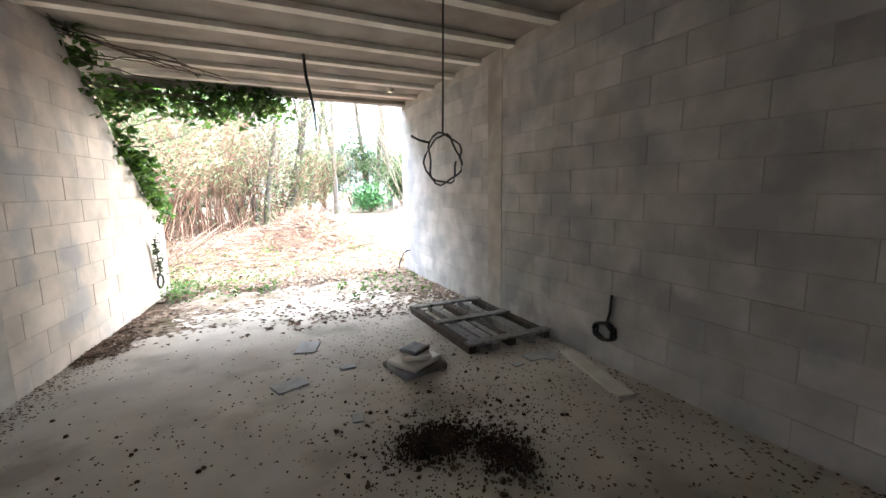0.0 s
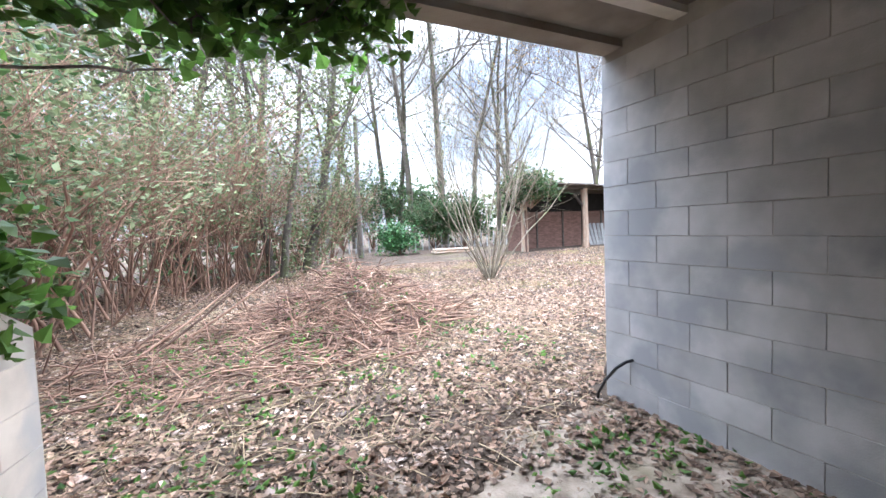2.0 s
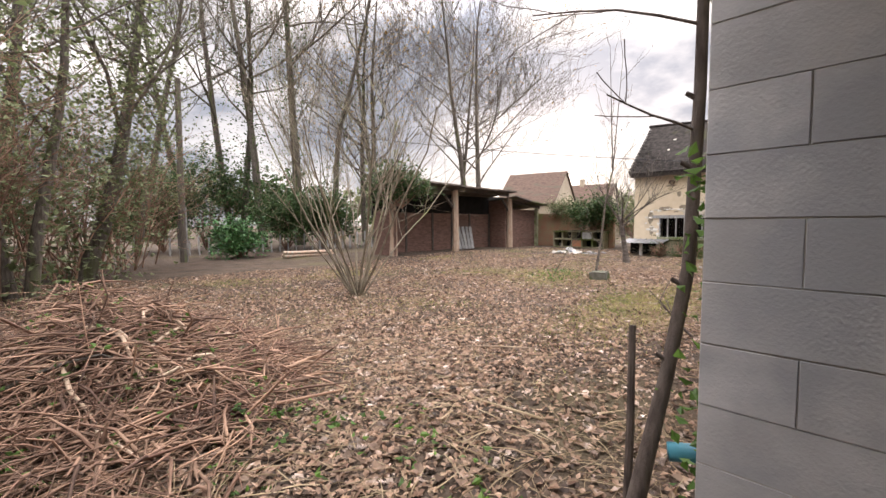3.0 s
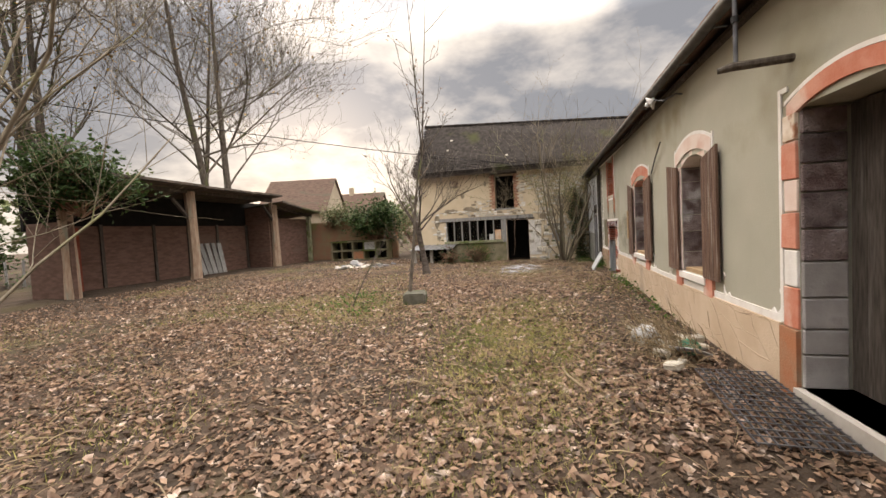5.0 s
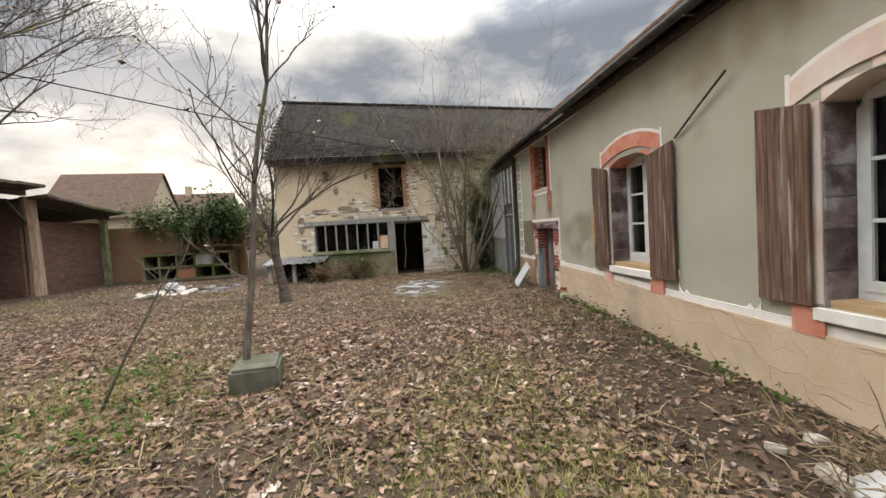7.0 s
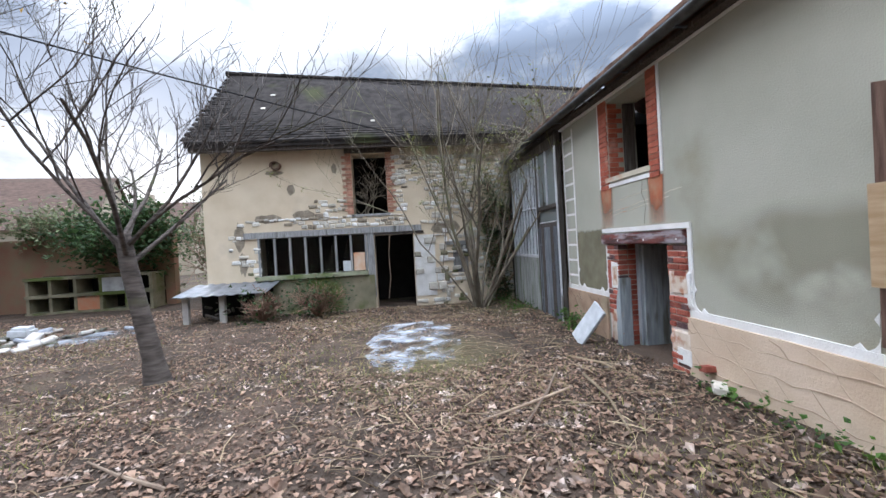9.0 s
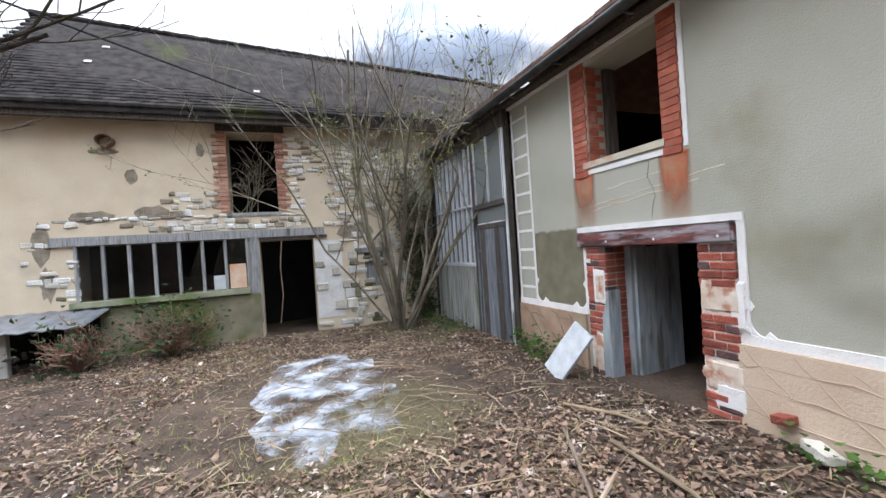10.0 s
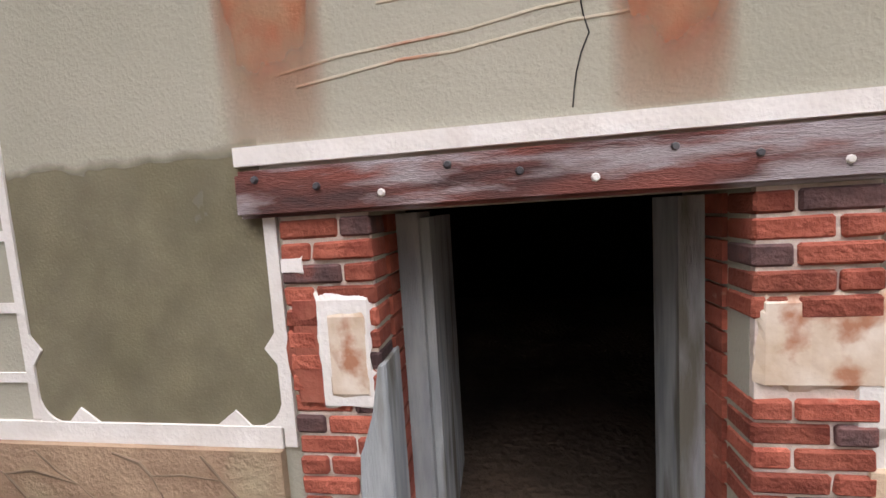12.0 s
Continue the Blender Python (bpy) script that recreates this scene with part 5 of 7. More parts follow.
# ---- open shed across the yard ----
def shed():
    zg = 0.18
    e = thing("wall_shed", (0, 0.45, 0), "long open shed with pink-brown panel walls", "shed", "", "structure")
    rnd = random.Random(2)
    x = 12.7
    while x < 21.5:
        w = rnd.uniform(1.5, 1.9)
        part("panel", boxes((x, min(x + w, 21.5) - 0.03, 22.9, 23.0, zg - 0.2, zg + 2.05)), "pink_board", e)
        part("batten", boxes((min(x + w, 21.5) - 0.05, min(x + w, 21.5) + 0.05, 22.84, 22.9, zg - 0.2, zg + 2.1)), "wood_dark", e)
        x += w
    part("panel", boxes((21.6, 24.7, 21.6, 21.7, zg - 0.2, zg + 2.35)), "pink_board", e)
    part("side_panel", boxes((21.45, 21.55, 21.65, 22.95, zg - 0.2, zg + 2.9)), "pink_board", e)
    part("side_panel", boxes((12.6, 12.7, 21.3, 22.9, zg - 0.2, zg + 2.1)), "pink_board", e)
    part("red_door", boxes((13.0, 13.9, 22.84, 22.88, zg - 0.1, zg + 2.0)), "red_door", e, "dull red door")
    # near-black sheet above the panels, in place of the shade under the roof
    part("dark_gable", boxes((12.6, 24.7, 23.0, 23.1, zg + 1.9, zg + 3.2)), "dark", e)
    for x, hgt in ((12.7, 3.2), (16.88, 3.25), (21.7, 3.1)):
        bm = bmesh.new()
        tube(bm, [(x, 21.5, zg - 0.2), (x + 0.02, 21.5, zg + 0.9), (x - 0.03, 21.48, zg + 2.0), (x - 0.06, 21.5, zg + hgt)], [0.21, 0.18, 0.17, 0.19], 7)
        for v in bm.verts:
            v.co += Vector((0.03, 0.03, 0)) * noise.noise(v.co * 3)
        part("post", bm, "post", e, "pale rough timber post")
    bm = boxes((24.6, 24.78, 21.4, 21.6, zg - 0.2, zg + 2.5))
    part("corner_post", bm, "moss_wood", e)
    for x0, x1, z0, z1 in ((12.3, 21.5, zg + 3.25, zg + 3.12), (21.5, 24.9, zg + 2.85, zg + 2.45)):
        bm = bmesh.new()
        v = [bm.verts.new(p) for p in ((x0, 21.4, z0), (x1, 21.4, z1), (x1, 21.55, z1), (x0, 21.55, z0), (x0, 21.4, z0 + 0.2), (x1, 21.4, z1 + 0.2), (x1, 21.55, z1 + 0.2), (x0, 21.55, z0 + 0.2))]
        for f in ((0, 3, 2, 1), (4, 5, 6, 7), (0, 1, 5, 4), (3, 7, 6, 2), (0, 4, 7, 3), (1, 2, 6, 5)):
            bm.faces.new([v[k] for k in f])
        part("beam", bm, "wood_dark", e)
        n = 10
        for k in range(n):
            a, b = x0 + (x1 - x0) * k / n, x0 + (x1 - x0) * (k + 1) / n
            za, zb = z0 + (z1 - z0) * k / n, z0 + (z1 - z0) * (k + 1) / n
            d = 0.06 * rnd.random()
            bm = bmesh.new()
            v = [bm.verts.new(p) for p in ((a, 20.8, za + 0.16 + d), (b - 0.02, 20.8, zb + 0.16 + d), (b - 0.02, 23.4, zb - 0.1 + d), (a, 23.4, za - 0.1 + d), (a, 20.8, za + 0.24 + d), (b - 0.02, 20.8, zb + 0.24 + d), (b - 0.02, 23.4, zb - 0.02 + d), (a, 23.4, za - 0.02 + d))]
            for f in ((0, 3, 2, 1), (4, 5, 6, 7), (0, 1, 5, 4), (3, 7, 6, 2), (0, 4, 7, 3), (1, 2, 6, 5)):
                bm.faces.new([v[k2] for k2 in f])
            part("roof_sheet", bm, "shed_roof", e, "mossy sagging roof sheet")
    for x, s in ((16.88, -1), (21.7, -1), (12.7, 1)):
        bm = bmesh.new()
        tube(bm, [(x, 21.5, zg + 2.1), (x + s * 0.8, 21.5, zg + 2.95)], 0.07, 5)
        part("brace", bm, "wood_dark", e)
    for k in range(5):
        bm = boxes((-0.11, 0.11, -0.02, 0.02, 0, 1.35))
        b = solid("leaning_board", bm, "wood_grey", "grey board leaning against the shed wall", "board", group="leaning boards")
        b.matrix_world = pose(18.3 + k * 0.24, 22.9 - 0.02 * k, zg, -16, 0, 0) @ pose(0, 0, 0, 0, -6 + 3 * k, 0)


M["red_door"] = mat("dull_red_door", (0.22, 0.05, 0.03), (0.28, 0.08, 0.05), 4, 0.85, 0.3)
M["shed_roof"] = mat("mossy_sheet", (0.07, 0.06, 0.05), (0.14, 0.11, 0.09), 4, 0.9, 0.6, (0.09, 0.1, 0.04), 0.9, 0.55)
shed()


def cubbies():
    e = thing("concrete_hutch", (24.3, 17.2, 0.17), "old concrete rabbit hutch with two rows of dark cubby holes", "hutch")
    ys = [0.0, 0.66, 1.32, 1.98, 2.62, 3.2]
    for y in ys:
        part("divider", boxes((0, 0.6, y - 0.04, y + 0.04, -0.1, 1.0)), "moss_wall", e)
    for z in (-0.02, 0.46, 0.95):
        part("shelf", boxes((-0.04, 0.62, -0.06, 3.26, z, z + 0.08)), "moss_wall", e)
    # holes are backed in near-black, their inner shade given as colour
    part("back", boxes((0.6, 0.66, -0.04, 3.24, -0.1, 1.05)), "dark", e)
    part("door", boxes((0.01, 0.04, 0.7, 1.28, 0.55, 0.94)), "plastic_sheet", e, "pale hutch door")
    part("door", boxes((0.01, 0.04, 1.36, 1.94, 0.07, 0.45)), "rust", e, "rusty hutch door")
    solid("wall_garden", boxes((25.0, 25.25, 16.9, 24.5, -0.1, 2.3)), "garden_wall", "old brick and plaster garden wall", "wall", "structure")


M["garden_wall"] = mat("old_garden_wall", (0.24, 0.18, 0.11), (0.27, 0.14, 0.09), 2.2, 0.95, 0.6, (0.22, 0.2, 0.09), 0.8, 0.55, dist=0.02)
cubbies()


def far_house(name, x, y, w, d, h, ridge, rz, label, chimney=True):
    e = thing(name, (x, y, 0), label, "house", rz=rz)
    part("wall", boxes((-w / 2, w / 2, -d / 2, d / 2, -0.2, h)), "far_wall", e)
    bm = bmesh.new()
    v = [bm.verts.new(p) for p in ((-w / 2 - 0.2, -d / 2 - 0.3, h - 0.2), (w / 2 + 0.2, -d / 2 - 0.3, h - 0.2), (w / 2 + 0.2, 0, ridge), (-w / 2 - 0.2, 0, ridge), (-w / 2 - 0.2, d / 2 + 0.3, h - 0.2), (w / 2 + 0.2, d / 2 + 0.3, h - 0.2))]
    for f in ((0, 1, 2, 3), (3, 2, 5, 4), (0, 4, 5, 1)):
        bm.faces.new([v[i] for i in f])
    roof = part("roof", bm, "far_roof", e)
    for s in (-1, 1):
        g = bmesh.new()
        xs = s * w / 2
        v = [g.verts.new(p) for p in ((xs, -d / 2, h), (xs, d / 2, h), (xs, 0, ridge - 0.1), (xs - s * 0.2, -d / 2, h), (xs - s * 0.2, d / 2, h), (xs - s * 0.2, 0, ridge - 0.1))]
        for f in ((0, 1, 2), (5, 4, 3), (0, 3, 4, 1), (1, 4, 5, 2), (2, 5, 3, 0)):
            g.faces.new([v[i] for i in f])
        part("gable", g, "far_wall", e)
    if chimney:
        bm = boxes((-w / 4, -w / 4 + 0.5, -0.3, 0.3, ridge - 0.6, ridge + 0.7))
        part("chimney", bm, "far_wall", roof)


M["far_roof"] = mat("old_brown_tile", (0.07, 0.045, 0.034), (0.12, 0.078, 0.058), 3, 0.95, 0.6, (0.08, 0.07, 0.05), 0.5, 0.55, stretch=(1, 1, 4))
far_house("village_house", 43.0, 33.6, 6.6, 8, 4.0, 7.6, -78, "far village house with red-brown tiled roof and plain gable", False)
far_house("village_house", 50.1, 30.4, 5.4, 7, 3.6, 6.5, -78, "far village house with red-brown tiled roof and chimney")


def out_of_square():
    """The house front runs back a little towards the garage."""
    back = lambda x: -0.19 * min(1.0, max(0.0, (10.3 - x) / 6.8)) ** 1.4
    for ob in list(bpy.data.objects):
        root = ob.parent.parent if ob.parent and ob.parent.parent else ob.parent or ob
        o = root.matrix_world.translation
        if ob.parent is None and 3.2 < o.x < 10.3 and 7.2 < o.y < 7.42 and o.z < 3.4:
            ob.location.y += back(o.x)
        if ob.type != "MESH" or abs(o.x) > 0.01 or abs(o.y) > 0.01 or len(ob.data.vertices) > 20000:
            continue
        cs = [v.co for v in ob.data.vertices]
        if min(c.x for c in cs) < 3.3 or min(c.x for c in cs) > 10.3 or min(c.y for c in cs) < 6.6 or max(c.y for c in cs) > 7.9:
            continue
        for v in ob.data.vertices:
            v.co.y += back(v.co.x)


out_of_square()



# ---- plants ----
M["moss_leaf"] = mat("yellow_green_leaf", (0.13, 0.15, 0.035), (0.22, 0.22, 0.06), 3, 0.8, 0.1, vary=0.4)
M["bush_green"] = mat("bush_green", (0.03, 0.09, 0.02), (0.05, 0.14, 0.035), 3, 0.5, 0.1, vary=0.4)
class Twigs:
    """Gathers thin tapering branches into one mesh."""

    def __init__(self):
        self.v, self.f = [], []

    def branch(self, pts, radii, sides=4):
        base, n = len(self.v), len(pts)
        for i, p in enumerate(pts):
            d = pts[min(i + 1, n - 1)] - pts[max(i - 1, 0)]
            d = d / (d.length + 1e-9)
            a = d.cross(Vector((0.31, 0.2, 0.93)) if abs(d.z) < 0.9 else Vector((1, 0, 0)))
            a = a / (a.length + 1e-9)
            b = d.cross(a)
            for k in range(sides):
                t = k * math.tau / sides
                self.v.append(p + radii[i] * (math.cos(t) * a + math.sin(t) * b))
        for i in range(n - 1):
            for k in range(sides):
                p, q = base + i * sides + k, base + i * sides + (k + 1) % sides
                self.f.append((p, q, q + sides, p + sides))

    def put(self, name, material, parent, label=""):
        ob = new(name, raw(name, [tuple(p) for p in self.v], self.f, material, True))
        ob.parent = parent
        return tagged(ob, label, kind="" if name == "trunk" else "stuff")


def grow(tw, rnd, p, d, length, r, depth, tips, spread=0.6, up=0.15, kids=4, fine=0.004, wob=0.16, first=0.35):
    """One limb and, from it, its smaller limbs."""
    n = 5 if depth > 1 else 4
    pts, q = [p.copy()], p.copy()
    dd = d.copy()
    for i in range(n):
        dd = (dd + Vector((rnd.gauss(0, wob), rnd.gauss(0, wob), rnd.gauss(0, wob) + up * 0.25))).normalized()
        q = q + dd * (length / n)
        pts.append(q.copy())
    end = max(fine, r * 0.45)
    radii = [r + (end - r) * i / n for i in range(n + 1)]
    tw.branch(pts, radii, 6 if r > 0.06 else 4 if r > 0.015 else 3)
    tips.append(q)
    if depth <= 0:
        return
    for k in range(kids):
        u = first + (1 - first) * (k + rnd.random()) / kids
        i = min(n - 1, int(u * n))
        s = pts[i].lerp(pts[i + 1], u * n - i)
        axis = Vector((rnd.gauss(0, 1), rnd.gauss(0, 1), rnd.gauss(0, 0.6) + up)).normalized()
        nd = (dd * (1 - spread) + axis * spread + Vector((0, 0, up))).normalized()
        grow(tw, rnd, s, nd, length * rnd.uniform(0.42, 0.68), max(fine, radii[i] * 0.55), depth - 1, tips, spread, up, kids, fine, wob, 0.2)


def leaf_mesh(points, rnd, size, count, scatter, flat=0.4, shape=0):
    """Many small folded leaves round the given points."""
    vs, fs = [], []
    m = len(points)
    for _ in range(count):
        c = points[rnd.randrange(m)] + Vector((rnd.gauss(0, scatter), rnd.gauss(0, scatter), rnd.gauss(0, scatter)))
        s = size * rnd.uniform(0.6, 1.35)
        a = Vector((rnd.gauss(0, 1), rnd.gauss(0, 1), rnd.gauss(0, flat))).normalized()
        b = a.cross(Vector((rnd.gauss(0, 0.6), rnd.gauss(0, 0.6), 1))).normalized()
        up = a.cross(b) * s * 0.18
        k = len(vs)
        if shape:
            for u, w, h in ((-0.5, 0, 0), (-0.3, 0.5, 1), (0.05, 0.3, 0.6), (0.5, 0.0, -0.6), (0.05, -0.3, 0.6), (-0.3, -0.5, 1)):
                vs.append(tuple(c + a * s * u + b * s * w + up * h))
            fs += [(k, k + 1, k + 2, k + 3), (k, k + 3, k + 4, k + 5)]
        else:
            for u, w, h in ((-0.5, 0, 0), (0, 0.32, 1), (0.5, 0, 0), (0, -0.32, 1)):
                vs.append(tuple(c + a * s * u + b * s * w + up * h))
            fs += [(k, k + 1, k + 2), (k, k + 2, k + 3)]
    return vs, fs


def leaves(name, points, rnd, size, count, scatter, material, parent, label="", shape=0):
    ob = new(name, raw(name, *leaf_mesh(points, rnd, size, count, scatter, 0.5, shape), material))
    ob.parent = parent
    return tagged(ob, label, kind="stuff")


def bare_tree(x, y, h, r, seed, label, stems=1, ivy=0, lean=(0, 0), leafed=None, kids=5, depth=4, low=0.3, reach=1.0):
    rnd = random.Random(seed)
    z = ground_z(x, y)
    e = thing("tree", (x, y, z - 0.05), label, "tree", "tall bare trees")
    trunk, crown, tips = Twigs(), Twigs(), []
    on = []
    for s in range(stems):
        d = Vector((lean[0] + rnd.gauss(0, 0.07) + (0.09 * math.cos(s * 2.4) if stems > 1 else 0), lean[1] + rnd.gauss(0, 0.07) + (0.09 * math.sin(s * 2.4) if stems > 1 else 0), 1)).normalized()
        n, q = 9, Vector((0.18 * math.cos(s * 2.4), 0.18 * math.sin(s * 2.4), 0)) if stems > 1 else Vector()
        pts = [q.copy()]
        for i in range(n):
            d = (d + Vector((rnd.gauss(0, 0.05), rnd.gauss(0, 0.05), 0.05))).normalized()
            q = q + d * h / n
            pts.append(q.copy())
        radii = [0.85 * r * (1 - 0.9 * i / n) for i in range(n + 1)]
        trunk.branch(pts, radii, 8)
        on += [p.lerp(pts[i + 1], t / 4) for i, p in enumerate(pts[:6]) for t in range(4)]
        count = 18
        for k in range(count):
            u = low + (1 - low) * (k + rnd.random()) / count
            i = min(n - 1, int(u * n))
            s0 = pts[i].lerp(pts[i + 1], u * n - i)
            a = rnd.random() * math.tau
            nd = Vector((math.cos(a), math.sin(a), rnd.uniform(0.35, 1.1))).normalized()
            grow(crown, rnd, s0, nd, reach * h * rnd.uniform(0.2, 0.34) * (1.15 - 0.6 * u), radii[i] * 0.36, depth - 2, tips, 0.55, 0.2, kids, 0.007, 0.13)
    trunk.put("trunk", "bark", e)
    crown.put("crown", "bark", e)
    if ivy:
        leaves("ivy_cover", on, rnd, 0.17, ivy * 2, r * 1.5 + 0.22, "evergreen" if x > 5 else "pale_leaf", e, "dark ivy climbing the trunk")
    if leafed:
        leaves("leaves", tips, rnd, 0.17, leafed[1], 0.3, leafed[0], e, "last dry leaves")


bare_tree(22.5, 25.4, 18.5, 0.25, 11, "tall bare twin-trunked tree behind the shed with last yellow leaves", 2, 0, leafed=("autumn", 1500), kids=6, depth=5, low=0.22, reach=1.6)
bare_tree(12.0, 35.6, 26.9, 0.36, 12, "tall bare tree with ivy on its trunk", 1, 900)
bare_tree(14.2, 34.6, 29.4, 0.4, 13, "tall bare tree with ivy on its trunk", 1, 1100, low=0.4)
bare_tree(10.6, 36.5, 25.6, 0.3, 14, "tall bare forked tree", 2, 500)
bare_tree(16.0, 33.0, 24.3, 0.28, 15, "tall bare slender tree", 1, 300)
bare_tree(18.6, 31.5, 19.2, 0.3, 16, "bare tree with russet leaves in the lower crown", 2, 300, leafed=("autumn", 1500), low=0.2)
bare_tree(20.5, 36.0, 21.8, 0.3, 17, "tall bare tree beyond the shed", 1, 0)
bare_tree(1.8, 22.5, 15.0, 0.27, 18, "leaning bare tree thick with ivy", 1, 1500, lean=(0.32, 0.0))
bare_tree(-2.2, 20.5, 16.0, 0.3, 19, "bare tree thick with ivy beside the thicket", 1, 2600)
bare_tree(-4.5, 17.5, 14.0, 0.26, 20, "bare tree thick with ivy beside the thicket", 1, 2200)
bare_tree(-0.4, 26.5, 21.8, 0.28, 21, "tall bare tree behind the thicket", 2, 800)
bare_tree(4.4, 33.0, 20.5, 0.25, 22, "tall bare tree behind the thicket", 1, 400)
bare_tree(25.5, 30.5, 17.9, 0.24, 23, "bare tree behind the shed", 1, 0)
bare_tree(16.6, 40.0, 24.3, 0.3, 28, "tall bare tree in the far row", 1, 300)
bare_tree(8.0, 40.0, 23.0, 0.3, 29, "tall bare tree in the far row", 1, 300)
bare_tree(-3.4, 24.5, 18, 0.28, 24, "tall bare tree thick with ivy behind the thicket", 2, 2600)
bare_tree(-6.5, 21.0, 17, 0.3, 25, "tall bare tree thick with ivy behind the thicket", 1, 2800)
bare_tree(0.6, 19.6, 12, 0.16, 26, "slender bare tree among the thicket", 2, 700)


def thicket(x0, y0, x1, y1, n, seed, hgt, depth, label, leaf_count=14000, material="pale_leaf"):
    """A dense hedge of thin stems with small leaves: thick above, bare brown stems below."""
    rnd = random.Random(seed)
    e = thing("thicket", (0, 0, 0), label, "thicket")
    tw, tips = Twigs(), []
    nx, ny = -(y1 - y0), (x1 - x0)
    nl = math.hypot(nx, ny)
    nx, ny = nx / nl, ny / nl
    for i in range(n):
        u, w = rnd.random(), rnd.random() * depth
        x, y = x0 + (x1 - x0) * u + nx * w, y0 + (y1 - y0) * u + ny * w
        p = Vector((x, y, ground_z(x, y) - 0.05))
        d = Vector((rnd.gauss(0, 0.3), rnd.gauss(0, 0.3), 1)).normalized()
        h = hgt * rnd.uniform(0.55, 1.15)
        loc = []
        grow(tw, rnd, p, d, h, rnd.uniform(0.012, 0.035), 2, loc, 0.5, 0.1, 4, 0.004, 0.14)
        tips += [q for q in loc if q.z > hgt * (0.42 + 0.16 * noise.noise((x * 0.7, y * 0.7, 3))) and not (q.y < 7.3 and q.x > LEFT(q.y) - 0.5)]
    tw.put("stem_tangle", "bramble", e)
    leaves("foliage", tips, rnd, 0.1, leaf_count, 0.24, material, e)


M["bramble"] = mat("bramble_stem", (0.16, 0.085, 0.058), (0.3, 0.19, 0.13), 3, 0.9, 0.3, vary=0.35)
thicket(-2.7, 9.6, -2.3, 15.5, 150, 31, 3.6, 3.0, "dense pale-green thicket of thin brown stems", 16000)
thicket(-2.1, 15.0, 1.6, 22.0, 150, 32, 4.2, 3.0, "dense pale-green thicket of thin brown stems", 16000)
thicket(1.6, 21.5, 4.6, 27.5, 90, 33, 4.2, 2.5, "tall pale-green thicket near the wooden pole", 9000)
thicket(-3.1, 6.8, -2.7, 9.8, 60, 34, 3.4, 1.8, "ivy thicket beside the garage wall", 7000, "evergreen")


def shrub(x, y, n, h, seed, label, r=0.03, spread=0.33, leaf=None, kids=4, lean=(0, 0), up=0.3):
    rnd = random.Random(seed)
    e = thing("shrub", (x, y, ground_z(x, y) - 0.04), label, "shrub")
    tips = []
    for i in range(n):
        a = i * 2.4
        d = Vector((spread * math.cos(a) * rnd.uniform(0.3, 1.2) + lean[0], spread * math.sin(a) * rnd.uniform(0.3, 1.2) + lean[1], 1)).normalized()
        p = Vector((0.16 * math.cos(a) * rnd.random(), 0.16 * math.sin(a) * rnd.random(), 0))
        tw = Twigs()
        grow(tw, rnd, p, d, h * rnd.uniform(0.6, 1.0), r * rnd.uniform(0.6, 1.2), 3, tips, 0.5, up, kids, 0.0028, 0.1)
        tw.put("stem", "shrub_bark", e)
    if leaf:
        leaves("leaves", [t for t in tips if t.z < 0.68 * h], rnd, leaf[2] if len(leaf) > 2 else 0.07, leaf[1], 0.03, leaf[0], e, "sparse leaves")


M["shrub_bark"] = mat("shrub_bark", (0.12, 0.097, 0.067), (0.22, 0.185, 0.135), 5, 0.9, 0.4, (0.2, 0.2, 0.1), 1.4, 0.55, vary=0.2)
shrub(6.2, 14.85, 18, 5.2, 41, "large leafless many-stemmed shrub in the yard", 0.034, 0.62, up=0.16)
shrub(20.75, 8.45, 13, 4.9, 42, "bare many-stemmed shrub growing against the barn", 0.04, 0.44, ("moss_leaf", 1800, 0.04), 4, up=0.14)


def round_bush(name, x, y, r, h, seed, count, material, label, z=None, size=0.14):
    rnd = random.Random(seed)
    z0 = ground_z(x, y) if z is None else z
    e = thing(name, (x, y, z0), label, "bush")
    tw, tips = Twigs(), []
    for i in range(26):
        a = rnd.random() * math.tau
        d = Vector((math.cos(a) * r / h * rnd.random() * 1.2, math.sin(a) * r / h * rnd.random() * 1.2, 1)).normalized()
        grow(tw, rnd, Vector((0, 0, 0)), d, h * rnd.uniform(0.6, 1.05), 0.025, 2, tips, 0.5, 0.1, 4, 0.004)
    tw.put("stem_tangle", "bramble", e)
    leaves("foliage", tips, rnd, size, count, 0.2, material, e)


round_bush("bush", 8.0, 28.2, 1.3, 1.35, 51, 4500, "bush_green", "dense bright green clipped bush", size=0.16)
for x, y, r, h, s in ((8.6, 36.4, 2.4, 4.8, 52), (6.2, 36.0, 2.0, 3.6, 53), (11.5, 31.0, 1.6, 2.4, 54), (13.5, 30.0, 1.8, 2.8, 55)):
    round_bush("evergreen_bush", x, y, r, h, s, 9000, "evergreen", "dark evergreen bush among the trees", size=0.17)
round_bush("ivy_clump", 12.6, 21.2, 1.5, 1.3, 56, 4500, "evergreen", "ivy clump over the shed's end", z=2.35, size=0.15)
round_bush("ivy_clump", 24.6, 17.9, 1.3, 1.7, 57, 6000, "evergreen", "dark ivy clump over the garden wall", z=1.05, size=0.15)
round_bush("ivy_clump", 24.9, 20.3, 1.1, 0.8, 58, 1800, "pale_leaf", "pale creeper over the garden wall", z=2.1, size=0.12)
round_bush("bush", 27.5, 16.4, 1.6, 2.6, 59, 2500, "pale_leaf", "pale scrub beside the barn", size=0.13)
round_bush("bush", 21.1, 12.0, 0.9, 0.6, 60, 450, "evergreen", "bramble and ivy under the barn window", size=0.08)
round_bush("bush", 20.7, 13.0, 0.6, 0.5, 61, 250, "evergreen", "bramble beside the hutch", size=0.08)
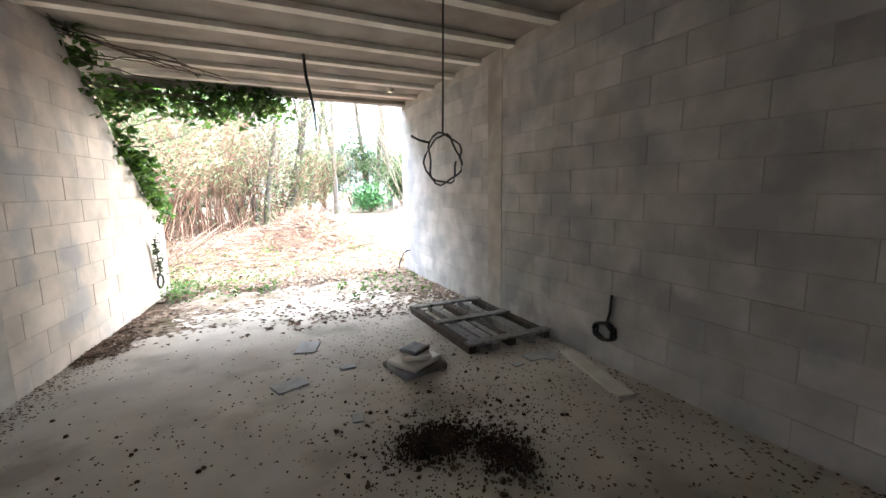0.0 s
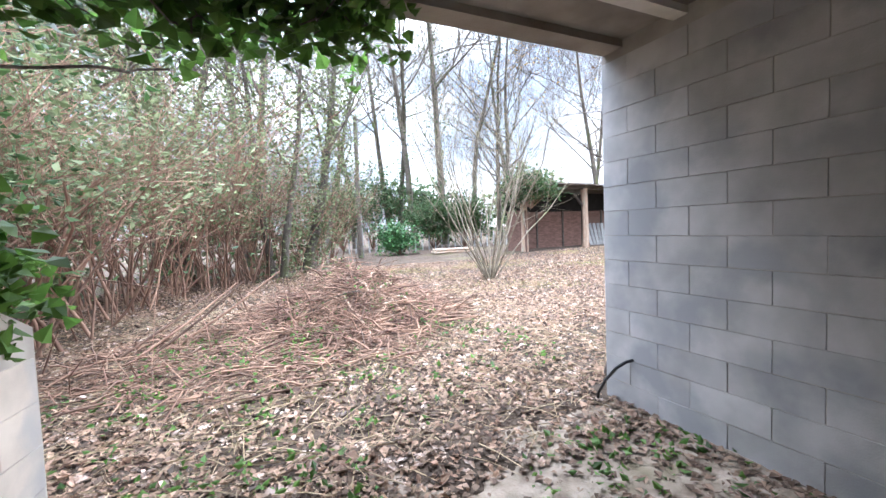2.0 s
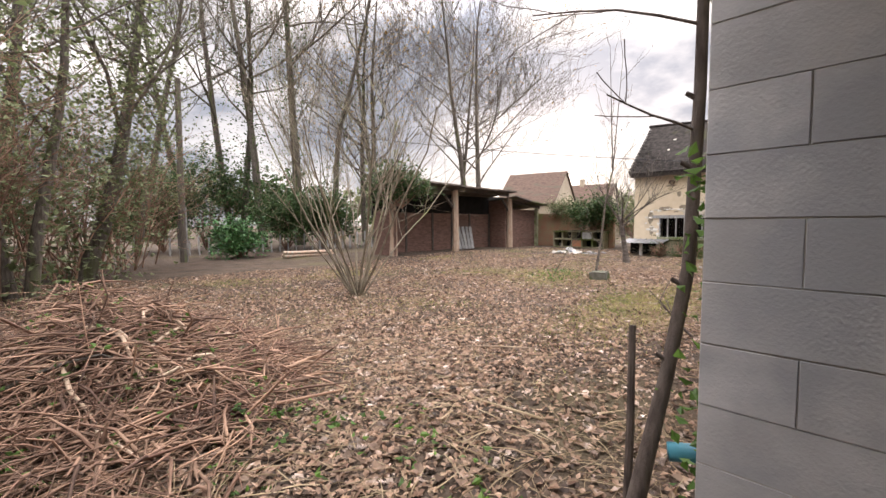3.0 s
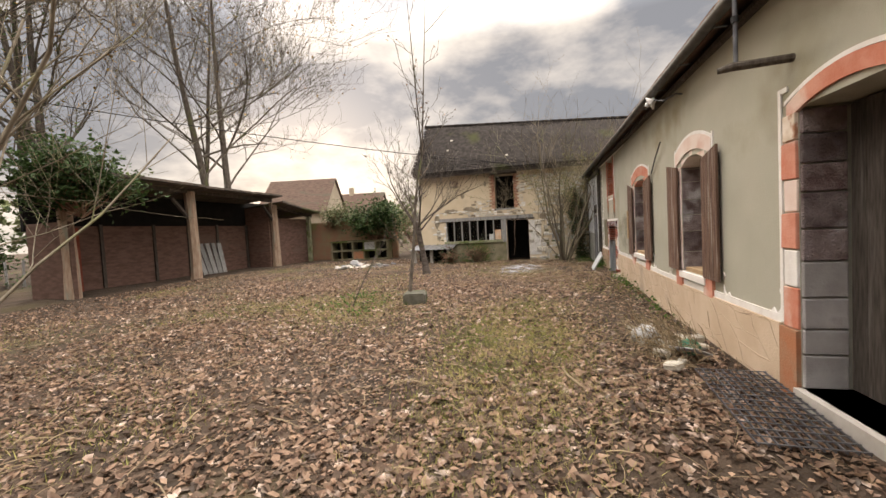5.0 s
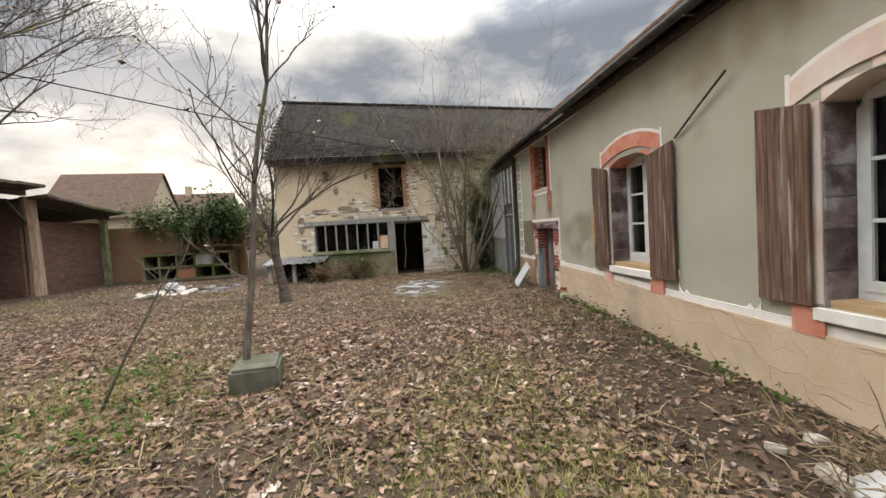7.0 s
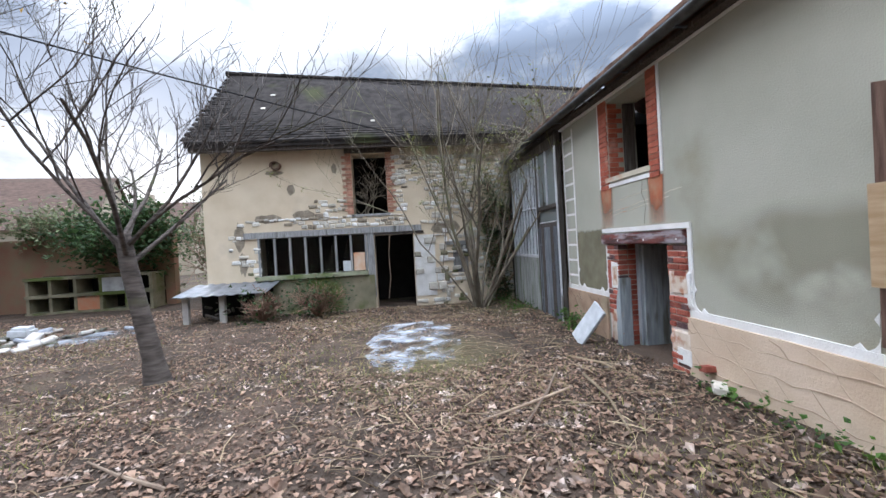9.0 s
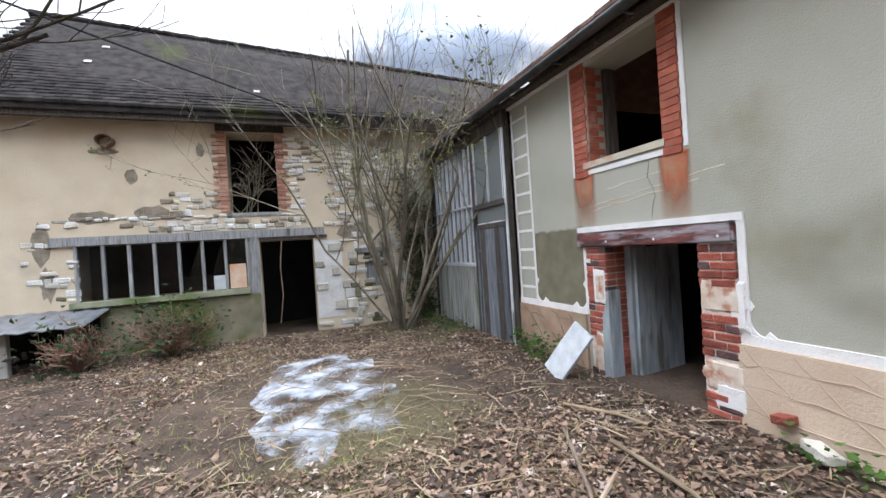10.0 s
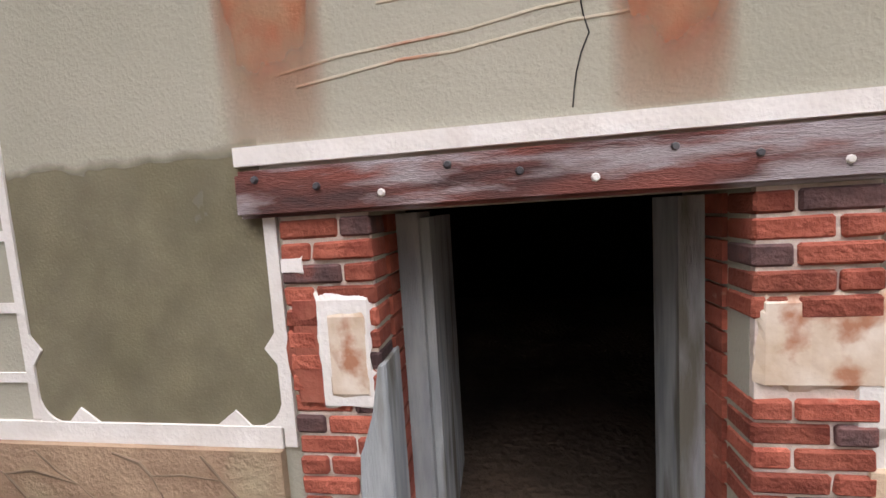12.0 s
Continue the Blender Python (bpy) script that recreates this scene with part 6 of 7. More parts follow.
for k in range(9):
    x, y = -30 + 13 * k, 58 + 6 * math.sin(k * 2.2)
    round_bush("far_hedge", x, y, 7, 5.0 + 2 * math.sin(k * 1.7), 70 + k, 2500, "pale_leaf" if k % 2 else "evergreen", "far hedge of mixed winter scrub", size=0.75)
for k in range(4):
    round_bush("far_hedge", 52 + 4 * math.sin(k), 8 + 11 * k, 6, 4.2, 90 + k, 2200, "evergreen" if k % 2 else "pale_leaf", "far hedge of mixed winter scrub", size=0.7)


def corner_ivy():
    rnd = random.Random(62)
    e = thing("climbing_ivy", (BX - 0.05, 7.6, 0), "dark ivy climbing the corner of barn and partition", "ivy")
    pts = []
    tw = Twigs()
    for k in range(9):
        p, path = Vector((rnd.uniform(-0.06, 0.0), rnd.uniform(0, 0.5), 0.02)), []
        while p.z < rnd.uniform(2.6, 3.6):
            path.append(p.copy())
            p = p + Vector((rnd.gauss(-0.004, 0.02), rnd.gauss(0, 0.07), 0.16))
            p.x = min(p.x, 0)
        tw.branch(path, [0.012] * len(path), 4)
        pts += path
    tw.put("stem_tangle", "bramble", e)
    leaves("foliage", pts, rnd, 0.07, 2600, 0.09, "evergreen", e)
    e = thing("bramble_tangle", (19.9, HY + 0.25, 3.35), "tangle of bare brambles hanging over the gutter", "brambles")
    tw, tips = Twigs(), []
    for k in range(16):
        grow(tw, rnd, Vector((rnd.uniform(-1.1, 1.6), rnd.uniform(-0.3, 0.05), 0.08)), Vector((rnd.gauss(-0.4, 0.6), rnd.uniform(0, 0.7), rnd.uniform(-0.1, 0.5))).normalized(), rnd.uniform(0.5, 1.1), 0.009, 2, tips, 0.5, -0.05, 3, 0.003)
    tw.put("stem_tangle", "shrub_bark", e)
    leaves("leaves", tips, rnd, 0.06, 260, 0.08, "moss_leaf", e)


corner_ivy()


def hatch_branch():
    rnd = random.Random(77)
    tw, tips = Twigs(), []
    for k in range(7):
        grow(tw, rnd, Vector((0, rnd.uniform(-0.3, 0.3), 0)), Vector((rnd.uniform(-0.5, 0.1), rnd.gauss(0, 0.5), 1)).normalized(), rnd.uniform(0.6, 1.1), 0.014, 2, tips, 0.55, 0.1, 4, 0.004, 0.14)
    ob = tagged(new("dead_branch", raw("dead_branch", [tuple(p) for p in tw.v], tw.f, "shrub_bark", True)), "pale dead branches standing in the loft hatch", "branch")
    ob.matrix_world = pose(BX + 0.12, 10.72, 2.3)


hatch_branch()


def sapling():
    z = ground_z(12.1, 11.8)
    bm = boxes((-0.27, 0.27, -0.22, 0.22, -0.15, 0.24))
    chamfer(bm, 0.03, 2)
    for v in bm.verts:
        v.co += Vector((1, 1, 1)) * 0.02 * noise.noise(v.co * 6)
    solid("concrete_block", bm, "damp_block", "mossy broken concrete block at the sapling's foot", "block").matrix_world = pose(12.1, 11.8, z, 0, 0, 12)
    rnd = random.Random(63)
    e = thing("tree", (12.2, 11.95, z), "thin bare sapling with tall whips", "tree")
    trunk, tw, tips = Twigs(), Twigs(), []
    pts = [Vector((0.02 * math.sin(i), 0.02 * math.cos(i * 1.3) - 0.035 * i - 0.006 * i * i, i * 0.5)) for i in range(7)]
    trunk.branch(pts, [0.046, 0.038, 0.034, 0.03, 0.027, 0.023, 0.019], 8)
    for dx, dy, L in ((0.03, 0.06, 3.4), (-0.05, -0.09, 2.9)):
        p = [pts[-1] + Vector((dx * t * 3, dy * t * 3, L * t)) for t in (0, 0.2, 0.4, 0.6, 0.8, 1)]
        tw.branch(p, [0.019, 0.016, 0.013, 0.01, 0.007, 0.004], 5)
        for k in range(7):
            grow(tw, rnd, p[1 + k % 5], Vector((rnd.gauss(0, 1), rnd.gauss(0, 1), 1.4)).normalized(), rnd.uniform(0.3, 0.8), 0.008, 1, tips, 0.4, 0.3, 3, 0.003)
    for k in range(9):
        i = rnd.randint(1, 6)
        a = rnd.random() * math.tau
        grow(tw, rnd, pts[i], Vector((math.cos(a), math.sin(a), rnd.uniform(0.3, 1.2))).normalized(), rnd.uniform(0.6, 1.3), 0.012, 2, tips, 0.5, 0.2, 3, 0.003)
    trunk.put("trunk", "bark", e)
    tw.put("crown", "bark", e)
    leaves("leaves", tips, rnd, 0.06, 60, 0.02, "litter", e, "a few dead hanging leaves")
    # cut branch lying over the grass
    tw, tips = Twigs(), []
    grow(tw, rnd, Vector((0, 0, 0.02)), Vector((0.1, -0.6, 1.0)).normalized(), 1.4, 0.018, 2, tips, 0.5, 0.0, 3, 0.004, 0.08)
    ob = tagged(new("fallen_branch", raw("fallen_branch", [tuple(p) for p in tw.v], tw.f, "bark", True)), "crooked dead branch standing out of the grass", "branch")
    ob.matrix_world = pose(11.7, 13.0, ground_z(11.7, 13))


sapling()


def fruit_tree():
    rnd = random.Random(66)
    x, y = 16.95, 12.95
    e = thing("tree", (x, y, ground_z(x, y) - 0.05), "bare cherry tree with banded grey bark", "tree")
    trunk, tw, tips = Twigs(), Twigs(), []
    pts = [Vector((0.0, 0, 0)), Vector((-0.02, 0.03, 0.35)), Vector((-0.07, 0.1, 0.9)), Vector((-0.1, 0.17, 1.4)), Vector((-0.12, 0.2, 1.75))]
    trunk.branch(pts, [0.15, 0.105, 0.09, 0.085, 0.075], 12)
    for k in range(9):
        a = k * 2.4
        grow(tw, rnd, pts[-1].lerp(pts[-2], rnd.random()), Vector((math.cos(a) * 0.9, math.sin(a) * 0.9, rnd.uniform(0.35, 1.2))).normalized(), rnd.uniform(1.5, 2.3), 0.03, 3, tips, 0.5, 0.18, 4, 0.003, 0.1)
    trunk.put("trunk", "cherry_bark", e)
    tw.put("crown", "cherry_bark", e)


M["cherry_bark"] = mat("banded_cherry_bark", (0.055, 0.043, 0.036), (0.15, 0.125, 0.105), 5, 0.85, 0.9, (0.1, 0.1, 0.055), 0.7, 0.58, stretch=(1, 1, 5), dist=0.02)
fruit_tree()


def gate_tree():
    """The slender tree that grows at the garage corner, with its stake."""
    rnd = random.Random(67)
    x, y = 3.0, 7.5
    e = thing("tree", (x, y, -0.06), "slender dark bare tree at the garage corner", "tree")
    trunk, tw, tips = Twigs(), Twigs(), []
    pts = [Vector((0, 0, 0)), Vector((0.09, -0.06, 0.45)), Vector((0.19, -0.12, 0.9)), Vector((0.28, -0.18, 1.45)), Vector((0.3, -0.2, 2.3)), Vector((0.31, -0.2, 3.2)), Vector((0.33, -0.14, 4.4))]
    trunk.branch(pts, [0.052, 0.041, 0.034, 0.031, 0.028, 0.024, 0.013], 10)
    for z, dx, dy, L in ((2.1, -0.8, 0.5, 0.5), (2.6, -0.5, 0.8, 0.8), (2.9, 0.2, 0.9, 0.9), (3.4, -0.8, 0.3, 0.9), (1.1, 0.5, 0.6, 0.3)):
        grow(tw, rnd, Vector((0.3, -0.2, z)), Vector((dx, dy, 0.2)).normalized(), L, 0.009, 1, tips, 0.45, 0.05, 3, 0.003, 0.1)
    for z, px, py in ((0.98, 0.2, -0.13), (1.35, 0.265, -0.17), (1.92, 0.29, -0.19), (2.25, 0.3, -0.2)):
        tw.branch([Vector((px, py, z)), Vector((px - 0.035, py + 0.05, z + 0.035))], [0.015, 0.011], 7)
    trunk.put("trunk", "dark_bark", e)
    tw.put("crown", "dark_bark", e)
    leaves("leaves", [Vector((0.04 * z * 0.9, -0.026 * z * 0.9, z * 0.17)) for z in range(2, 12)], rnd, 0.03, 18, 0.02, "ivy", e, "ivy leaves on the bark")
    bm = bmesh.new()
    tube(bm, [(0, 0, -0.1), (0.03, 0.0, 0.5), (0.08, 0.02, 1.02)], [0.023, 0.021, 0.018], 8)
    s = solid("wooden_stake", bm, "dark_bark", "dark wooden stake in the leaves by the corner", "stake")
    s.matrix_world = pose(3.12, 7.53, 0.05)
    # plastic pipe and fallen bits at the wall's foot
    bm = bmesh.new()
    tube(bm, [(2.56, 6.82, 0.4), (2.5, 6.84, 0.39), (2.46, 6.9, 0.33), (2.44, 7.0, 0.2), (2.43, 7.06, 0.08), (2.43, 7.08, -0.02)], 0.013, 8)
    solid("plastic_pipe", bm, "black", "black plastic pipe bending out of the wall's foot", "pipe", smooth=True)
    bm = bmesh.new()
    tube(bm, [(2.98, 7.3, 0.58), (3.08, 7.1, 0.6), (3.16, 6.94, 0.61)], 0.04, 12)
    solid("drain_pipe", bm, "teal", "short length of teal plastic pipe from the wall", "pipe", smooth=True)
    e = thing("tree", (2.92, 7.13, -0.05), "dark ivied stem in the corner by the garage", "tree")
    stem = Twigs()
    path = [Vector((0.012 * math.sin(i * 1.9), 0.012 * math.cos(i * 1.3), 0.4 * i)) for i in range(9)]
    stem.branch(path, [0.034 - 0.0018 * i for i in range(9)], 8)
    stem.put("trunk", "dark_bark", e)
    rnd = random.Random(70)
    leaves("ivy_cover", [a.lerp(b, t / 6) for a, b in zip(path[:5], path[1:6]) for t in range(6)], rnd, 0.06, 330, 0.06, "ivy", e, "green ivy leaves")
    rnd = random.Random(68)
    e = thing("climbing_ivy", (2.95, 6.97, 0), "ivy and dead stems on the house wall by the garage", "ivy")
    leaves("foliage", [Vector((rnd.uniform(0.0, 0.6), 0.0, rnd.uniform(0, 1.6))) for _ in range(60)], rnd, 0.045, 300, 0.02, "ivy", e)


M["dark_bark"] = mat("dark_bark", (0.06, 0.045, 0.038), (0.12, 0.095, 0.08), 8, 0.9, 0.7, (0.17, 0.15, 0.13), 2.0, 0.6, stretch=(3, 3, 0.8))
gate_tree()


def garage_ivy():
    """Ivy that hangs over the broken wall end and along the front edge of the ceiling."""
    rnd = random.Random(69)
    e = thing("hanging_ivy", (0, 0, 0), "mass of green ivy hanging over the broken garage wall", "ivy")
    spine, tw = [], Twigs()
    for k in range(150):
        y = rnd.uniform(4.95, 6.75)
        z = 2.95 - (y - 5.0) * 0.98 + rnd.gauss(0, 0.12)
        spine.append(Vector((LEFT(y) + rnd.uniform(-0.25, 0.16), y, min(z, 2.9))))
    for k in range(90):
        u = rnd.random()
        x = -1.7 + 2.35 * u
        drop = 0.14 + 0.36 * (1 - u) ** 1.5
        spine.append(Vector((x, rnd.uniform(6.75, 7.25), 2.9 - rnd.random() * drop)))
    for k in range(38):
        x = rnd.uniform(-1.6, 0.6)
        p = Vector((x, rnd.uniform(6.6, 7.2), 2.85))
        path = [p.copy()]
        for i in range(rnd.randint(4, 8)):
            p = p + Vector((rnd.gauss(0, 0.06), rnd.gauss(0, 0.06), -rnd.uniform(0.02, 0.06)))
            path.append(p.copy())
        tw.branch(path, [0.005] * len(path), 3)
        spine += path
    for k in range(12):
        y = rnd.uniform(4.6, 6.0)
        p = Vector((LEFT(y) + 0.05, y, 2.6 - (y - 5.2) * 0.8))
        path = [p.copy()]
        for i in range(10):
            p = p + Vector((rnd.uniform(0.0, 0.2), rnd.uniform(0.05, 0.18), rnd.uniform(-0.02, 0.07)))
            p.z = min(p.z, 2.88)
            path.append(p.copy())
        tw.branch(path, [0.006] * len(path), 4)
    spine = [Vector((p.x, p.y, max(p.z, 2.52))) if p.x > -0.95 else p for p in spine]
    tw.put("stem_tangle", "dark_bark", e)
    leaves("foliage", spine, rnd, 0.095, 2100, 0.075, "ivy", e, shape=1)
    e = thing("hanging_ivy", (0, 0, 0), "thin ivy strands trailing down the wall's edge", "ivy")
    pts = []
    for k in range(50):
        z = rnd.uniform(1.15, 1.9)
        pts.append(Vector((LEFT(7.0) + rnd.uniform(-0.35, 0.08), 7.0 - max(0, z - 1.2) * 0.9 + rnd.uniform(-0.1, 0.15), z)))
    leaves("foliage", pts, rnd, 0.09, 620, 0.07, "ivy", e, shape=1)


garage_ivy()


# ---- brush pile, sticks and pole ----
M["red_twig"] = mat("red_brown_twig", (0.1, 0.054, 0.037), (0.24, 0.15, 0.1), 3, 0.85, 0.3, vary=0.55)
M["pale_branch"] = mat("peeled_branch", (0.36, 0.26, 0.18), (0.5, 0.39, 0.29), 5, 0.85, 0.4, (0.2, 0.13, 0.09), 3.0, 0.56)


def brush_pile():
    rnd = random.Random(71)
    tw = Twigs()
    for k in range(6000):
        a, r = rnd.random() * math.tau, math.sqrt(rnd.random()) * 1.75
        x, y = (1.4 + r * math.cos(a), 11.6 + r * math.sin(a)) if k < 4600 else (-0.1 + 1.3 * r * math.cos(a), 10.3 + 1.0 * r * math.sin(a))
        p = Vector((x, y, ground_z(x, y) + rnd.uniform(0.0, 0.12)))
        d = Vector((rnd.gauss(0, 1), rnd.gauss(0, 1), rnd.gauss(0, 0.25))).normalized()
        L = rnd.uniform(0.12, 0.7)
        q = p + d * L
        q.z = max(q.z, ground_z(q.x, q.y) + 0.02)
        mid = p.lerp(q, 0.5) + Vector((rnd.gauss(0, 0.04), rnd.gauss(0, 0.04), 0.03))
        w = rnd.choice((0.003, 0.004, 0.005, 0.007, 0.009, 0.013))
        tw.branch([p, mid, q], [w, w * 0.9, w * 0.5], 4)
    tagged(new("brush_pile", raw("brush_pile", [tuple(p) for p in tw.v], tw.f, "red_twig", True)), "heap of cut brushwood and dead stems in the yard", "brush pile", "", "stuff")
    for k in range(14):
        a, r = k * 2.4, rnd.uniform(0.2, 1.3)
        x, y = 1.4 + r * math.cos(a), 11.5 + r * math.sin(a)
        bm, q, d = bmesh.new(), Vector((x, y, ground_z(x, y) + 0.08)), rnd.random() * math.tau
        pts = []
        for i in range(7):
            pts.append(q.copy())
            d += rnd.gauss(0, 0.3)
            q = q + Vector((0.2 * math.cos(d), 0.2 * math.sin(d), 0))
            q.z = ground_z(q.x, q.y) + 0.07 + 0.05 * rnd.random()
        tube(bm, pts, [0.016, 0.016, 0.014, 0.013, 0.011, 0.008, 0.005], 6)
        solid("cut_branch", bm, "pale_branch" if k % 3 else "bark", "crooked cut branch on the brushwood heap", "branch", group="cut branches", smooth=True)
    for k, (x, y, L, rz, ry) in enumerate(((-1.6, 10.6, 1.7, 35, 62), (-1.4, 10.9, 1.5, 30, 58), (-1.8, 10.9, 1.6, 42, 66), (0.1, 10.9, 1.5, 15, 78), (1.9, 10.4, 1.1, -40, 84), (-1.2, 11.2, 1.8, 22, 60), (0.6, 11.9, 1.3, 60, 60))):
        bm = bmesh.new()
        tube(bm, [(0, 0, 0), (0.03, 0.02, L * 0.5), (0, 0.05, L)], [0.02, 0.016, 0.01], 7)
        b = solid("cut_branch", bm, "pale_branch" if k == 3 else "red_twig", "long cut branch leaning on the brushwood", "branch", group="cut branches")
        b.matrix_world = pose(x, y, ground_z(x, y) + 0.02, 0, ry, rz)
    # wooden pole far back
    e = thing("utility_pole", (5.42, 27.5, -0.1), "tall grey wooden utility pole", "pole")
    bm = bmesh.new()
    tube(bm, [(0, 0, 0), (0, 0, 4), (0.03, 0, 8.0)], [0.15, 0.13, 0.11], 10)
    part("pole", bm, "bark", e)
    bm = bmesh.new()
    tube(bm, [(0.12, -0.05, 0), (0.12, -0.05, 2.5)], 0.05, 6)
    part("conduit", bm, "wood_grey", e)
    # wire from the barn over the yard
    bm = bmesh.new()
    a, b = Vector((21.33, 9.75, 3.98)), Vector((8.0, 27.5, 6.5))
    tube(bm, [a.lerp(b, t / 16) - Vector((0, 0, 0.35 * 4 * (t / 16) * (1 - t / 16))) for t in range(17)], 0.013, 5)
    solid("overhead_wire", bm, "black", "black overhead wire from the barn across the yard", "wire")
    # low fence and logs
    for k in range(26):
        x, y = 5.8 + k * 0.42, 32.2 - k * 0.16
        bm = boxes((-0.04, 0.04, -0.02, 0.02, -0.1, 0.95 + 0.15 * math.sin(k * 2.3)))
        b = solid("fence_paling", bm, "wood_grey", "weathered grey fence paling", "fence", group="fence palings")
        b.matrix_world = pose(x, y, ground_z(x, y), 0, 2 * math.sin(k * 1.7), -20)
    for k in range(6):
        bm = bmesh.new()
        tube(bm, [(0, 0, 0), (2.2 + 0.2 * (k % 3), 0.1, 0.0)], [0.08, 0.07], 7)
        b = solid("log", bm, "post", "long pale log lying in a stack", "log", group="log stack")
        b.matrix_world = pose(9.2 + 0.1 * (k % 2), 25.8 + 0.16 * (k % 3), ground_z(10, 26) + 0.08 + 0.15 * (k // 3), 0, 0, -8)


brush_pile()


# ---- yard clutter ----
M["grey_film"] = mat("grey_film", (0.13, 0.135, 0.145), (0.26, 0.27, 0.29), 7, 0.7, 0.3, (0.1, 0.09, 0.08), 3.2, 0.55)
M["lime_film"] = mat("lime_film", (0.3, 0.315, 0.345), (0.45, 0.47, 0.5), 7, 0.6, 0.3, (0.19, 0.18, 0.17), 3.2, 0.55)

def yard():
    rnd = random.Random(81)
    # spilt lime: thin irregular crusts
    def crust(cx, cy, lx, ly, seed):
        bm = bmesh.new()
        n, rings, grid = 40, 5, []
        for r in range(rings + 1):
            row = []
            for i in range(n):
                a = i * math.tau / n
                rr = r / rings * (0.95 + 0.4 * noise.noise((math.cos(a) * 2.2, math.sin(a) * 2.2, seed)) + 0.2 * noise.noise((math.cos(a) * 6, math.sin(a) * 6, seed + 4)))
                x, y = cx + rr * lx * math.cos(a), cy + rr * (ly * math.sin(a) - 0.1 * math.cos(a))
                row.append(bm.verts.new((x, y, ground_z(x, y) + 0.022 * (1 - (r / rings) ** 3) + (0.006 if r < rings else -0.01))))
            grid.append(row)
        for a, b in zip(grid, grid[1:]):
            for i in range(n):
                bm.faces.new((a[i], a[(i + 1) % n], b[(i + 1) % n], b[i]))
        bmesh.ops.remove_doubles(bm, verts=bm.verts[:], dist=0.0005)
        return bm
    for film in ("lime_film", "grey_film"):
        nt = M[film].node_tree
        tc, nz, mr = nt.nodes.new("ShaderNodeTexCoord"), nt.nodes.new("ShaderNodeTexNoise"), nt.nodes.new("ShaderNodeMapRange")
        nz.inputs["Scale"].default_value, nz.inputs["Detail"].default_value = 2.6, 9
        mr.inputs["From Min"].default_value, mr.inputs["From Max"].default_value = 0.41, 0.68
        nt.links.new(tc.outputs["Object"], nz.inputs["Vector"]), nt.links.new(nz.outputs["Fac"], mr.inputs["Value"])
        nt.links.new(mr.outputs["Result"], nt.nodes["Principled BSDF"].inputs["Alpha"])
    solid("lime_patch", crust(18.15, 9.98, 1.7, 0.75, 1), "lime_film", "pale spilt lime crust on the ground before the barn", "lime patch", "stuff", smooth=True)
    solid("lime_patch", crust(20.1, 15.9, 0.75, 1.0, 8), "grey_film", "grey lime crust beside the rubble heap", "lime patch", "stuff", smooth=True)
    # foam panel leaning at the door
    bm = boxes((-0.14, 0.14, -0.02, 0.02, 0, 0.58))
    chamfer(bm, 0.006)
    p = solid("foam_panel", bm, "poly", "white foam panel leaning beside the brick doorway", "panel")
    p.matrix_world = pose(17.3, 7.8, 0.09, 0, 0, 0) @ pose(0, 0, 0, 24, -27, 0)
    # bricks by the wall
    for k, (x, y, z, rz) in enumerate(((15.42, 7.32, 0.2, 84), (15.2, 7.46, 0.11, -35))):
        bm = boxes((-0.11, 0.11, -0.055, 0.055, 0, 0.055))
        chamfer(bm, 0.005)
        b = solid("loose_brick", bm, "brick" if k == 0 else "stone", "loose brick lying by the plinth" if k == 0 else "broken pale brick by the plinth", "brick")
        b.matrix_world = pose(x, y, z, 8, 0, rz)
    # iron grating
    e = thing("metal_grating", (7.0, 7.42, 0.06), "dark iron grating lying on the ground by the wall", "grating", rz=-4)
    for i in range(11):
        part("bar", boxes((0, 1.4, i * 0.055, i * 0.055 + 0.008, 0, 0.016)), "steel", e)
    for i in range(15):
        part("cross_bar", boxes((i * 0.098, i * 0.098 + 0.012, -0.004, 0.562, 0.0165, 0.022)), "steel", e)
    # rubble heap by the wall: bag, sheet, green bottle, twigs
    bm = bmesh.new()
    bmesh.ops.create_icosphere(bm, subdivisions=4, radius=1, matrix=pose(0, 0, 0) @ Matrix.Diagonal((0.2, 0.15, 0.13, 1)))
    for v in bm.verts:
        v.co *= 1 + 0.22 * noise.noise(v.co * 9) + 0.12 * noise.noise(v.co * 22)
        v.co.z = max(v.co.z, -0.08)
    solid("rubble_sack", bm, "plastic_sheet", "torn pale rubble sack in dead weeds", "sack", smooth=True).matrix_world = pose(9.55, 8.05, ground_z(9.5, 8) + 0.09)
    bm = bmesh.new()
    bmesh.ops.create_icosphere(bm, subdivisions=3, radius=1, matrix=Matrix.Diagonal((0.14, 0.1, 0.09, 1)))
    for v in bm.verts:
        v.co *= 1 + 0.25 * noise.noise(v.co * 12)
    solid("green_sack", bm, "green", "crumpled green plastic sack", "sack", smooth=True).matrix_world = pose(9.08, 7.72, ground_z(9, 7.7) + 0.1)
    bm = boxes((-0.2, 0.2, -0.11, 0.11, 0, 0.012))
    chamfer(bm, 0.003)
    solid("white_board", bm, "poly", "small white board with dark scuffs on the rubble", "board").matrix_world = pose(8.95, 7.78, ground_z(9, 7.8) + 0.1, 24, 8, 35)
    tw = Twigs()
